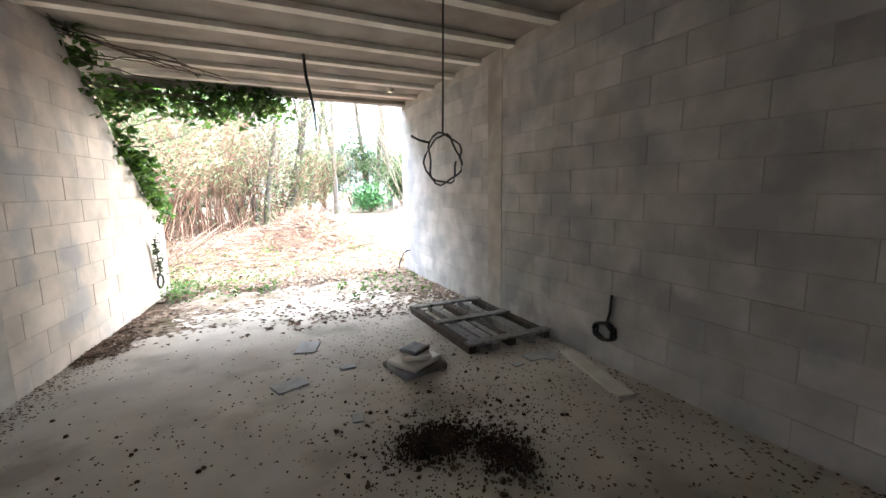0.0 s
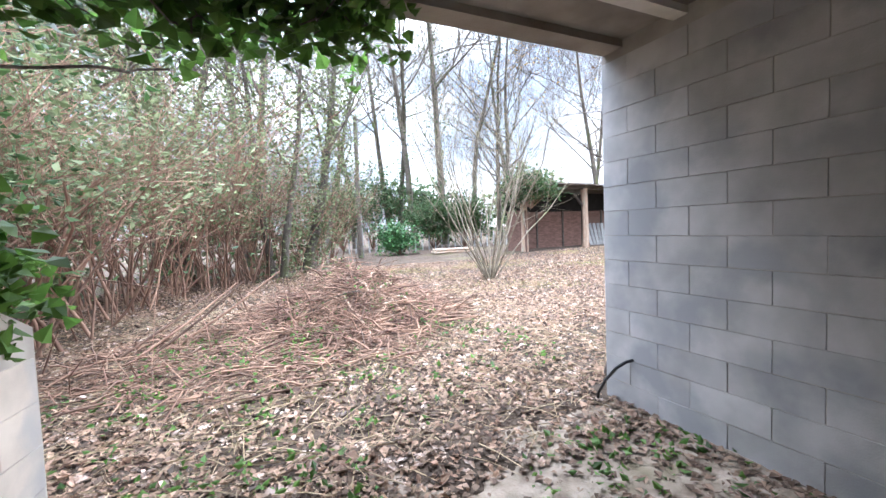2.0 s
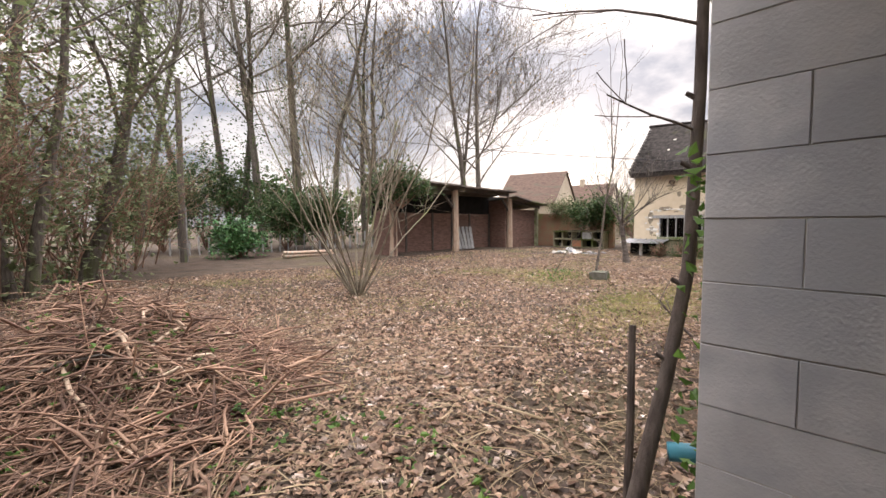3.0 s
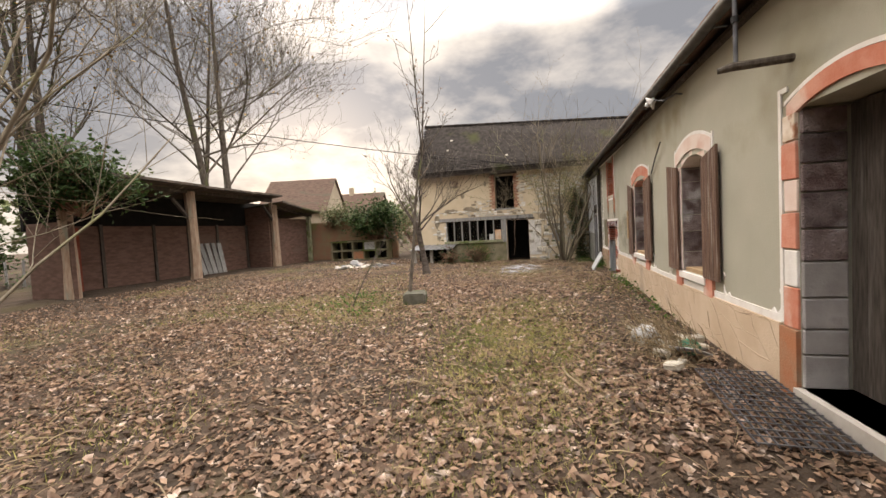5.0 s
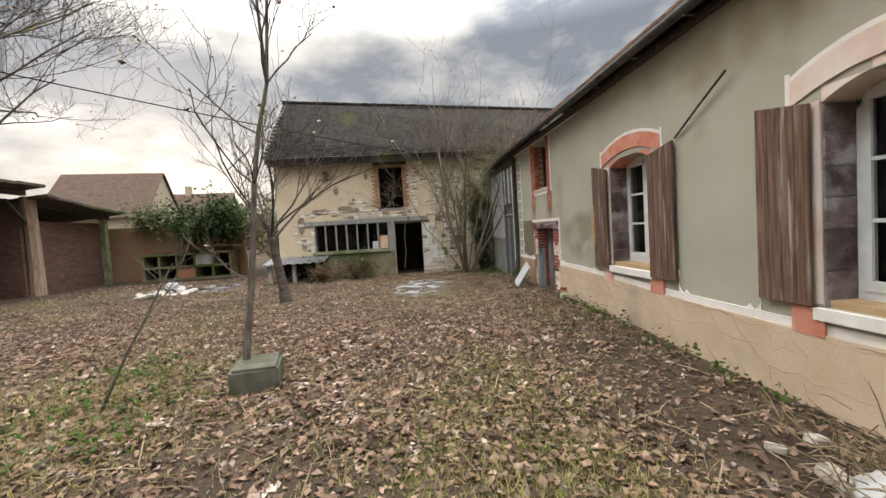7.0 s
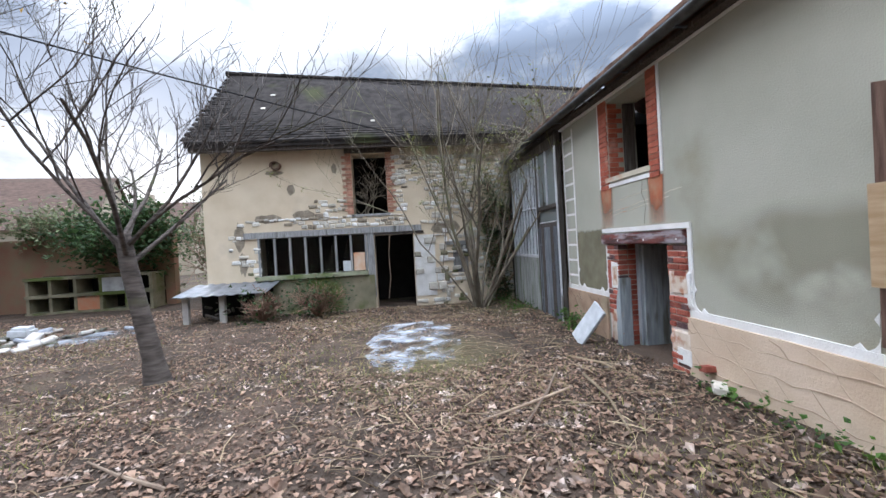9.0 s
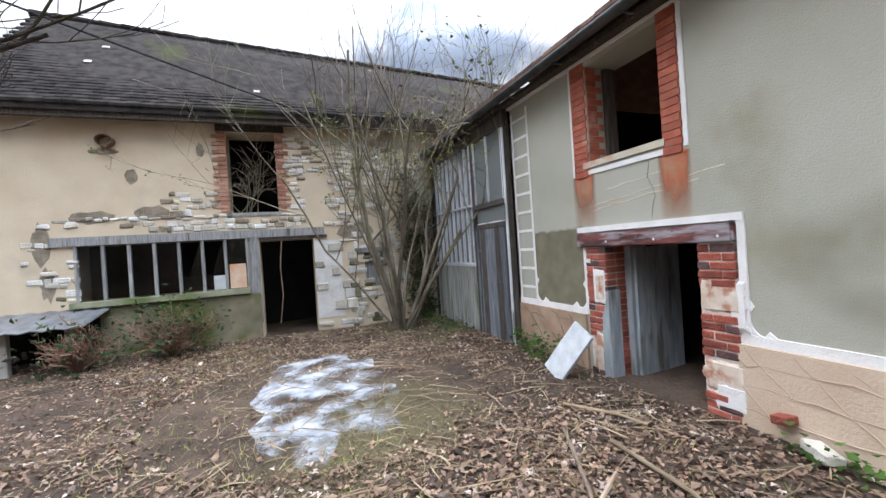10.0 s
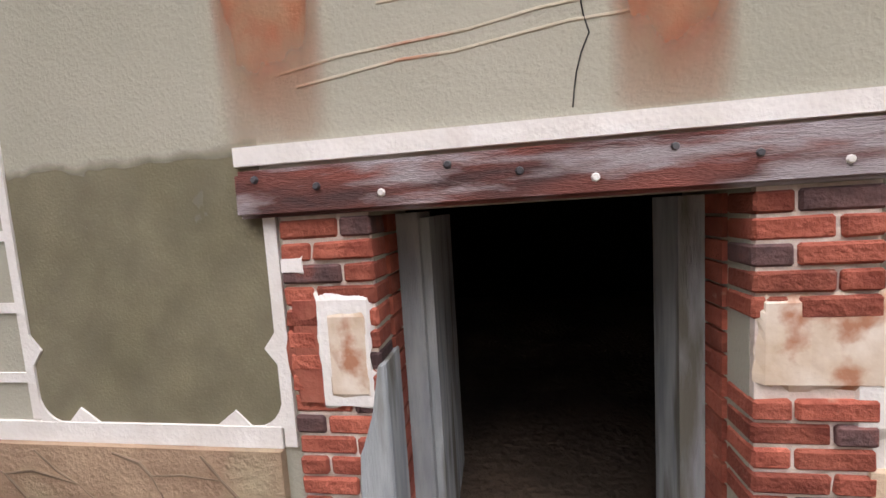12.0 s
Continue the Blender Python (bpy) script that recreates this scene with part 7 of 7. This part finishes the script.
    for k in range(520):
        x, y = rnd.gauss(9.3, 0.38), rnd.gauss(7.9, 0.17)
        p = Vector((x, max(y, 7.4), ground_z(x, y) + rnd.uniform(0, 0.2)))
        d = Vector((rnd.gauss(0, 1), abs(rnd.gauss(0, 0.6)), rnd.gauss(0.3, 0.5))).normalized() * rnd.uniform(0.1, 0.36)
        tw.branch([p, p + d * 0.5 + Vector((0, 0, 0.03)), p + d], [0.005, 0.004, 0.002], 3)
    tagged(new("dead_weeds", raw("dead_weeds", [tuple(p) for p in tw.v], tw.f, "straw", True)), "dry weeds and twigs over a rubble heap", "weeds", "", "stuff")
    for k in range(16):
        bm = boxes((-0.1, 0.1, -0.06, 0.06, 0, 0.09))
        chamfer(bm, 0.02)
        s = rnd.uniform(0.5, 1.1)
        b = solid("rubble_stone", bm, "stone", "broken stone in the rubble heap", "stone", group="rubble stones")
        b.matrix_world = pose(rnd.gauss(9.3, 0.3), max(7.45, rnd.gauss(7.85, 0.18)), ground_z(9.3, 7.9) + 0.02, rnd.uniform(-20, 20), rnd.uniform(-20, 20), rnd.uniform(0, 360)) @ Matrix.Diagonal((s, s, s, 1))
    # rubbish heap before the shed
    for k in range(46):
        bm = boxes((-0.13, 0.13, -0.08, 0.08, 0, 0.07))
        chamfer(bm, 0.02)
        s = rnd.uniform(0.4, 1.2)
        x, y = rnd.gauss(19.9, 0.6), rnd.gauss(16.7, 0.45)
        b = solid("rubble_stone", bm, ("stone", "mortar", "lime", "damp_block", "mortar")[k % 5], "broken rubble piece in a heap", "rubble", group="rubble heap")
        b.matrix_world = pose(x, y, ground_z(x, y) + 0.01, rnd.uniform(-25, 25), rnd.uniform(-25, 25), rnd.uniform(0, 360)) @ Matrix.Diagonal((s, s, s, 1))
    bm = boxes((-0.2, 0.2, -0.16, 0.16, 0, 0.2))
    chamfer(bm, 0.05, 2)
    solid("white_tub", bm, "poly", "white plastic tub on the rubble heap", "tub").matrix_world = pose(20.2, 17.1, ground_z(20.2, 17.1) + 0.04, 6, 0, 20)
    # long sticks
    for k, (x, y, L, rz) in enumerate(((16.2, 8.5, 1.6, 150), (15.9, 8.35, 1.3, 170), (15.6, 8.6, 1.1, 120), (16.6, 8.2, 0.9, 200), (5.5, 9.6, 0.9, 130), (8.0, 8.9, 0.6, 20), (14.6, 11.6, 0.9, 60), (3.9, 8.5, 0.8, 100))):
        bm = bmesh.new()
        tube(bm, [(0, 0, 0.012), (L * 0.5, 0.03, 0.035), (L, -0.02, 0.02)], [0.014, 0.012, 0.007], 6)
        b = solid("stick", bm, "straw" if k % 2 else "twig", "dry stick lying on the leaf litter", "stick", group="fallen sticks")
        b.matrix_world = pose(x, y, ground_z(x, y) + 0.01, 0, 0, rz)


yard()


# ---- garage clutter ----
M["dusty_soil"] = mat("dusty_soil", (0.15, 0.115, 0.085), (0.3, 0.25, 0.2), 7, 1.0, 0.6, (0.12, 0.1, 0.055), 1.5, 0.54)
M["grey_cable"] = mat("grey_cable", (0.05, 0.05, 0.055), (0.085, 0.085, 0.09), 20, 0.7, 0.1)
SOIL = ((0.84, 2.05), (1.14, 1.78))


def mouth_soil():
    """Trodden soil that creeps in over the slab's end, thinning out raggedly."""
    vs, fs, nx, ny = [], [], 170, 110
    for j in range(ny + 1):
        for i in range(nx + 1):
            y = 4.5 + j * 2.5 / ny
            x = LEFT(y) + 0.01 + (GX - 0.02 - LEFT(y)) * i / nx
            h = noise.noise((x * 1.3, y * 1.3, 4)) * 0.5 + noise.noise((x * 5, y * 5, 9)) * 0.5 + noise.noise((x * 15, y * 15, 3)) * 0.45
            edge = (y - 5.8) * 0.8 + 0.25 * abs(x - 0.7) + h
            vs.append((x, y, 0.022 * min(max(edge, -0.4), 1.0) + 0.004 * noise.noise((x * 30, y * 30, 2))))
    for j in range(ny):
        for i in range(nx):
            k = j * (nx + 1) + i
            fs.append((k, k + 1, k + nx + 2, k + nx + 1))
    tagged(new("trodden_soil", raw("trodden_soil", vs, fs, "dusty_soil", True)), "trodden soil and crumbs creeping over the slab's end", "soil", "", "stuff")


mouth_soil()


def garage_clutter():
    rnd = random.Random(91)
    e = thing("pallet", (1.64, 3.05, 0.0), "dark broken wooden pallet lying on the garage floor", "pallet")
    for y in (0.0, 0.68, 1.32):
        bm = boxes((0, 0.92, y, y + 0.1, 0.075, 0.1))
        chamfer(bm, 0.004)
        part("deck_board", bm, "wood_grey", e)
    for i, x in enumerate((0.0, 0.22, 0.43, 0.63, 0.84)):
        bm = boxes((x, x + 0.085, -0.01 if i % 2 else 0.02, 1.43, 0.0, 0.074))
        chamfer(bm, 0.006)
        part("runner", bm, "wood_grey" if i % 2 else "wood_dark", e)
    for i in range(3):
        part("slat", boxes((0.08 + 0.28 * i, 0.2 + 0.28 * i, 0.1, 0.66, 0.05, 0.066)), "wood_grey", e)
    z = 0.0
    for k, (w, d, h, rz) in enumerate(((0.42, 0.36, 0.05, 10), (0.36, 0.3, 0.045, 28), (0.24, 0.22, 0.05, -12), (0.2, 0.18, 0.035, 30))):
        bm = boxes((-w / 2, w / 2, -d / 2, d / 2, 0, h))
        chamfer(bm, 0.012)
        b = solid("paving_slab", bm, "lime" if k in (0, 3) else "joist", "broken pale slab in a small stack", "slab", group="slab stack")
        b.matrix_world = pose(1.12, 3.05, z + 0.001, 0, 0, rz)
        z += h
    for x, y, s, rz in ((0.15, 3.18, 0.12, 20), (0.38, 3.91, 0.14, 70), (2.13, 2.76, 0.1, 0), (2.25, 2.72, 0.09, 40), (0.62, 3.3, 0.06, 10), (1.9, 2.7, 0.05, 10), (0.5, 2.5, 0.05, 80)):
        bm = boxes((-s, s, -s * 0.7, s * 0.7, 0, 0.014))
        chamfer(bm, 0.004)
        b = solid("tile_fragment", bm, "poly", "broken white tile piece on the dusty floor", "tile", group="tile fragments")
        b.matrix_world = pose(x, y, 0.001, 0, 0, rz)
    bm = boxes((-0.07, 0.07, -0.42, 0.42, 0, 0.03))
    chamfer(bm, 0.006)
    solid("pale_board", bm, "joist", "long pale board along the garage wall", "board").matrix_world = pose(2.34, 2.3, 0.0, 0, 0, -14)
    # cable coil on the wall, cable loop and cable from the ceiling
    bm = bmesh.new()
    pts = []
    for i in range(60):
        a = i * 0.42
        pts.append((GX - 0.04 - 0.02 * math.sin(i), 2.37 + 0.1 * math.cos(a) + 0.01 * math.sin(i), 0.29 + 0.07 * math.sin(a)))
    tube(bm, pts, 0.012, 5)
    tube(bm, [(GX - 0.02, 2.33, 0.6), (GX - 0.02, 2.34, 0.45), (GX - 0.03, 2.36, 0.36)], 0.012, 5)
    solid("cable_coil", bm, "black", "black cable coil tied up on the block wall", "cable", smooth=True)
    bm = bmesh.new()
    pts = []
    for i in range(44):
        a = i * 0.29
        u = (0.04 + 0.005 * math.sin(i)) * math.cos(a)
        pts.append((0.39 + 0.9 * u + 0.005 * math.sin(i * 0.7), 0.97 - 0.43 * u, 1.53 + (0.06 + 0.005 * math.sin(i * 1.3)) * math.sin(a)))
    tube(bm, pts, 0.0024, 6)
    tube(bm, [(0.39, 0.97, 1.59), (0.395, 0.96, 2.1), (0.39, 0.97, 2.96)], 0.0024, 5)
    tube(bm, [(0.355, 0.98, 1.57), (0.335, 0.985, 1.575), (0.315, 0.99, 1.585)], 0.003, 5)
    solid("cable_loop", bm, "grey_cable", "dark grey cable loop hanging from the ceiling", "cable", smooth=True)
    bm = bmesh.new()
    tube(bm, [(0.64, 4.9, 2.93), (0.655, 4.9, 2.7), (0.7, 4.92, 2.5), (0.72, 4.9, 2.36), (0.74, 4.92, 2.12)], [0.018, 0.018, 0.016, 0.013, 0.005], 6)
    solid("hanging_cable", bm, "black", "black cable end hanging from the ceiling", "cable", smooth=True)
    bm = bmesh.new()
    tube(bm, [(2.0, 6.0, 2.96), (2.0, 6.0, 2.9), (2.0, 6.0, 2.88)], [0.06, 0.06, 0.045], 14)
    solid("ceiling_rose", bm, "joist", "round white ceiling box", "ceiling box", smooth=True)
    # iron ring with a dead plant on the broken wall end
    m = pose(LEFT(6.5) + 0.03, 6.5, 0, 0, 0, -9.37)
    bm = bmesh.new()
    tube(bm, [m @ Vector((0.03, 0.1 * math.cos(i * math.tau / 20), 0.3 + 0.085 * math.sin(i * math.tau / 20))) for i in range(21)], 0.014, 6)
    solid("black_ring", bm, "black", "black hose ring hanging at the wall's end", "ring", smooth=True)
    e = thing("dead_plant", tuple(m.translation), "dead plant stem hanging from the block wall", "plant")
    rnd2 = random.Random(7)
    tw = Twigs()
    pts = [Vector((0.03, -0.1 + 0.12 * t, 0.88 - 0.5 * t)) for t in (0, 0.25, 0.5, 0.75, 1)]
    tw.branch(pts, [0.012, 0.011, 0.01, 0.01, 0.01], 5)
    tw.put("stem", "dark_bark", e)
    leaves("leaves", [a.lerp(b, t / 4) for a, b in zip(pts, pts[1:]) for t in range(4)], rnd2, 0.055, 120, 0.025, "evergreen", e)
    # soil spill
    vs, fs = [], []
    for k in range(5200):
        u = rnd.random()
        x, y = (rnd.gauss(SOIL[0][0], 0.11), rnd.gauss(SOIL[0][1], 0.07) + 0.5 * noise.noise((k * 0.37, 2, 1)) * 0.3) if u < 0.33 else (rnd.gauss(SOIL[1][0], 0.07), rnd.gauss(SOIL[1][1], 0.11)) if u < 0.55 else (rnd.gauss(1.0, 0.34), rnd.gauss(2.0, 0.3)) if u < 0.8 else (rnd.gauss(1.1, 0.75), rnd.gauss(2.5, 0.9)) if u < 0.94 else (rnd.gauss(-0.6, 0.4), rnd.gauss(2.2, 0.7))
        if not LEFT(y) + 0.05 < x < GX - 0.05:
            continue
        s = rnd.uniform(0.003, 0.008) if rnd.random() < 0.93 else rnd.uniform(0.009, 0.018)
        h = 0.02 * rnd.random() if u < 0.55 else 0.0
        b0, a0 = len(vs), rnd.random() * math.tau
        for i in range(5):
            a, r = a0 + i * math.tau / 5, s * rnd.uniform(0.7, 1.2)
            vs.append((x + r * math.cos(a), y + r * math.sin(a), 0.001 + h * 0.4))
        for i in range(5):
            a, r = a0 + i * math.tau / 5 + 0.5, s * rnd.uniform(0.4, 0.8)
            vs.append((x + r * math.cos(a), y + r * math.sin(a), 0.001 + h + s * rnd.uniform(0.5, 0.9)))
        fs += [(b0 + i, b0 + (i + 1) % 5, b0 + 5 + (i + 1) % 5, b0 + 5 + i) for i in range(5)] + [tuple(b0 + 5 + i for i in range(5))]
    tagged(new("soil_spill", raw("soil_spill", vs, fs, "peat")), "scatter of dark soil crumbs on the garage floor", "soil", "", "stuff")


M["peat"] = mat("dark_soil", (0.045, 0.029, 0.02), (0.1, 0.066, 0.045), 9, 1.0, 0.3, vary=0.3)
garage_clutter()


# ---- leaf litter, sticks and grass over the ground ----
def free(x, y):
    """True where the open ground lies."""
    if x < 2.56 and (y < 5.5 or (y < 7.1 and x < LEFT(y) + 0.06)):
        return False
    if x >= 2.5 and y < HY + 0.06:
        return False
    if x > BX - 0.1 and y < 14.5:
        return False
    if x > 12 and y > 21.3:
        return False
    return True


def scatter(seed, n, weight, box_):
    rnd, out = random.Random(seed), []
    x0, x1, y0, y1 = box_
    while len(out) < n:
        x, y = rnd.uniform(x0, x1), rnd.uniform(y0, y1)
        if free(x, y) and rnd.random() < weight(x, y):
            out.append((x, y))
    return out, rnd


def on_path(x, y):
    """Nearness to the strip of ground along the yard's south side."""
    return max(0.3, 1.2 - 0.075 * abs(y - 9.5)) if x > 3 else 0.95


def litter():
    def clump(x, y):
        return on_path(x, y) * (0.3 + 1.1 * max(0, noise.noise((x * 0.55, y * 0.55, 2)) + 0.25)) * (0.2 if math.hypot(x - 18.0, y - 10) < 1.5 else 1) * (0.5 if x > 16.8 else 0.9 if x > 14.5 else 0.85) * (0.6 if y < 8.5 and x > 8 else 1) * (1 - 0.5 * math.exp(-((x - 9.3) / 2.0) ** 2 - ((y - 9.7) / 0.8) ** 2))
    spots, rnd = scatter(101, 250000, clump, (-4, 23, 6.5, 21.5))
    vs, fs = [], []
    for x, y in spots:
        s = rnd.uniform(0.035, 0.09) * (1.3 if rnd.random() < 0.12 else 0.78) * (0.72 if x > 14.5 else 1)
        a = rnd.random() * math.tau
        ca, sa = math.cos(a), math.sin(a)
        z = ground_z(x, y) + rnd.uniform(0.004, 0.02)
        tilt, curl = rnd.gauss(0, 0.45), rnd.uniform(0.1, 0.9)
        k = len(vs)
        for u, w in ((-0.5, 0), (-0.12, 0.36), (0.5, 0.06), (-0.05, -0.34)):
            vs.append((x + s * (u * ca - w * sa), y + s * (u * sa + w * ca), z + s * (u * tilt + abs(w) * curl)))
        fs += [(k, k + 1, k + 2), (k, k + 2, k + 3)]
    tagged(new("leaf_litter", raw("leaf_litter", vs, fs, "litter")), "brown and pale dead leaves strewn over the yard", "leaf litter", "", "stuff")

    def straws(x, y):
        return (1.3 if x < 4.5 and y < 14 else 0.2) * on_path(x, y) * (2.5 if x > 14.5 and y < 11 else 1)
    spots, rnd = scatter(102, 9000, straws, (-4, 22, 6.8, 18))
    tw = Twigs()
    for x, y in spots:
        a, L = rnd.random() * math.tau, rnd.uniform(0.08, 0.45)
        p = Vector((x, y, ground_z(x, y) + rnd.uniform(0.003, 0.025)))
        qx, qy = x + L * math.cos(a), y + L * math.sin(a)
        if not free(qx, qy):
            continue
        q = Vector((qx, qy, ground_z(qx, qy) + rnd.uniform(0.004, 0.05)))
        w = rnd.choice((0.0018, 0.0025, 0.003, 0.005))
        tw.branch([p, p.lerp(q, 0.5) + Vector((rnd.gauss(0, 0.012), rnd.gauss(0, 0.012), 0.01)), q], [w, w, w * 0.6], 3)
    tagged(new("dry_stems", raw("dry_stems", [tuple(p) for p in tw.v], tw.f, "straw")), "dry straw-like stems and twigs lying everywhere", "dry stems", "", "stuff")

    def green(x, y):
        g = max(0, noise.noise((x * 0.4 + 7, y * 0.4, 8)) + 0.05) * 0.8
        g += 2.2 * math.exp(-((x - 9.2) / 2.0) ** 2 - ((y - 9.6) / 0.7) ** 2) + 1.3 * math.exp(-((x - 11.6) / 1.3) ** 2 - ((y - 13.0) / 0.9) ** 2)
        return min(1, g) * (0.25 if x < 4 else 1) * (0.3 if x > 14.5 else 1)
    spots, rnd = scatter(103, 62000, green, (-3, 22, 7.3, 20))
    vs, fs = [], []
    for x, y in spots:
        h, a = rnd.uniform(0.02, 0.075), rnd.random() * math.tau
        z, w = ground_z(x, y), rnd.uniform(0.002, 0.0045)
        bx, by = rnd.gauss(0, 0.03), rnd.gauss(0, 0.03)
        k = len(vs)
        vs += [(x - w * math.cos(a), y - w * math.sin(a), z), (x + w * math.cos(a), y + w * math.sin(a), z), (x + bx, y + by, z + h)]
        fs.append((k, k + 1, k + 2))
    tagged(new("grass", raw("grass", vs, fs, "grass")), "short thin yellow-green winter grass", "grass", "", "stuff")

    # green weeds: along the garage mouth, house foot and doorway
    rnd = random.Random(104)
    def weeds(name, label, areas, size):
        pts = []
        for x0, x1, y0, y1, n, h in areas:
            for _ in range(n):
                x, y = rnd.uniform(x0, x1), rnd.uniform(y0, y1)
                pts.append(Vector((x, y, ground_z(x, y) + rnd.random() * h + 0.02)))
        e = thing(name, (0, 0, 0), label, "weeds", kind="stuff")
        leaves("leaves", pts, rnd, size, len(pts) * 3, 0.04, "ivy", e)
    weeds("ground_ivy", "low ivy and weeds at the garage mouth", ((-1.2, 0.4, 6.3, 7.4, 110, 0.08), (1.1, 2.4, 5.2, 6.7, 120, 0.08), (-2.2, 1.5, 7.4, 9.6, 170, 0.06), (-1.1, -0.7, 6.2, 7.2, 60, 0.16), (0.2, 2.6, 9.9, 12.2, 330, 0.14), (-1.5, 0.8, 9.2, 11.5, 260, 0.1), (1.6, 3.2, 8.0, 10.0, 60, 0.06)), 0.06)
    weeds("wall_weeds", "small weeds along the foot of the house wall", ((10.5, 15.4, 7.4, 7.6, 80, 0.1), (17.5, 18.5, 7.36, 7.6, 110, 0.25), (12.3, 15.3, 7.45, 7.6, 20, 0.2), (19.6, 21.6, 7.5, 8.0, 90, 0.12), (10.8, 13.0, 12.4, 13.6, 160, 0.08)), 0.055)

    # dust, leaves and crumbs on the garage floor
    rnd = random.Random(105)
    vs, fs = [], []
    for i in range(8200):
        y = rnd.uniform(0.2, 6.6) if i < 6000 else rnd.uniform(4.6, 7.0)
        t = rnd.random()
        if t < 0.35:
            x = LEFT(y) + abs(rnd.gauss(0, 0.16)) + 0.02
        elif t < 0.6:
            x = GX - abs(rnd.gauss(0, 0.35)) - 0.02
        else:
            x = rnd.uniform(LEFT(y) + 0.05, GX - 0.05)
            if y < 5.0 and rnd.random() < 0.75:
                x = rnd.gauss(1.2, 0.6)
        if not LEFT(y) + 0.02 < x < GX - 0.02:
            continue
        s = rnd.uniform(0.008, 0.034) if y < 4.4 else rnd.uniform(0.03, 0.08)
        a = rnd.random() * math.tau
        ca, sa = math.cos(a), math.sin(a)
        k = len(vs)
        z0 = 0.003 if y < 6.33 else ground_z(x, y) + 0.01
        for u, w in ((-0.5, 0), (-0.1, 0.36), (0.5, 0.05), (0, -0.34)):
            vs.append((x + s * (u * ca - w * sa), y + s * (u * sa + w * ca), z0 + s * (0.15 + abs(w) * 0.5)))
        fs += [(k, k + 1, k + 2), (k, k + 2, k + 3)]
    tagged(new("floor_litter", raw("floor_litter", vs, fs, "dark_litter")), "dead leaves and crumbs on the garage floor", "leaf litter", "", "stuff")


M["dark_litter"] = mat("old_leaf", (0.1, 0.065, 0.045), (0.2, 0.14, 0.1), 9, 0.9, 0.2, (0.36, 0.31, 0.26), 1.3, 0.6, vary=0.5)
litter()


# ---- concrete blocks of the garage walls ----
def blocks():
    # cooler copy of the block colour for the east wall, with sky light painted in
    M["sky_tint_block"] = mat("sky_tinted_block", (0.375, 0.365, 0.355), (0.5, 0.485, 0.475), 3.5, 0.95, 0.3, (0.33, 0.33, 0.335), 2.0, 0.5, vary=0.1, fine=90, dist=0.006, whole=True)

    def block_mesh(w, h, m):
        bm = bmesh.new()
        c, d = 0.002, 0.005
        outer = [bm.verts.new((0, y, z)) for y, z in ((0, 0), (w, 0), (w, h), (0, h))]
        face = [bm.verts.new((d, y, z)) for y, z in ((c, c), (w - c, c), (w - c, h - c), (c, h - c))]
        bm.faces.new(face)
        for i in range(4):
            bm.faces.new((outer[i], outer[(i + 1) % 4], face[(i + 1) % 4], face[i]))
        return mesh_of("block", bm, m)
    rnd = random.Random(110)
    for wall, east in ((wall_e, True), (wall_w, False)):
        full, half = (block_mesh(w, 0.2005, "sky_tint_block" if east else "block") for w in (0.497, 0.247))
        for c in range(15):  # courses
            z = -0.014 + c * 0.2035
            y, pitch = (7.092, 0.5) if east else (6.985, 0.4933)
            if c % 2:
                y -= pitch / 2
                spots = [(y + 0.003, half)]
            else:
                spots = []
            while y > -2.6:
                y -= pitch
                spots.append((y + 0.003, full))
            for yy, me in spots:
                w = 0.497 if me is full else 0.247
                if z + 0.2 > 2.95:
                    continue
                if not east and yy + w > 5.0 and z + 0.2 > 2.95 - (yy + w - 5.0) * 0.98 and z + 0.2 > 1.13:
                    continue
                ob = new("block", me)
                ob.parent = wall
                dx = rnd.uniform(-0.002, 0.002)
                if east:
                    ob.matrix_world = pose(GX + 0.0 + dx, yy + w, z + rnd.uniform(-0.001, 0.001), rnd.uniform(-0.15, 0.15), 0, 180)
                else:
                    ob.matrix_world = pose(LEFT(yy), yy, z, 0, 0, -9.37) @ Matrix.Translation((dx, 0, 0))


blocks()
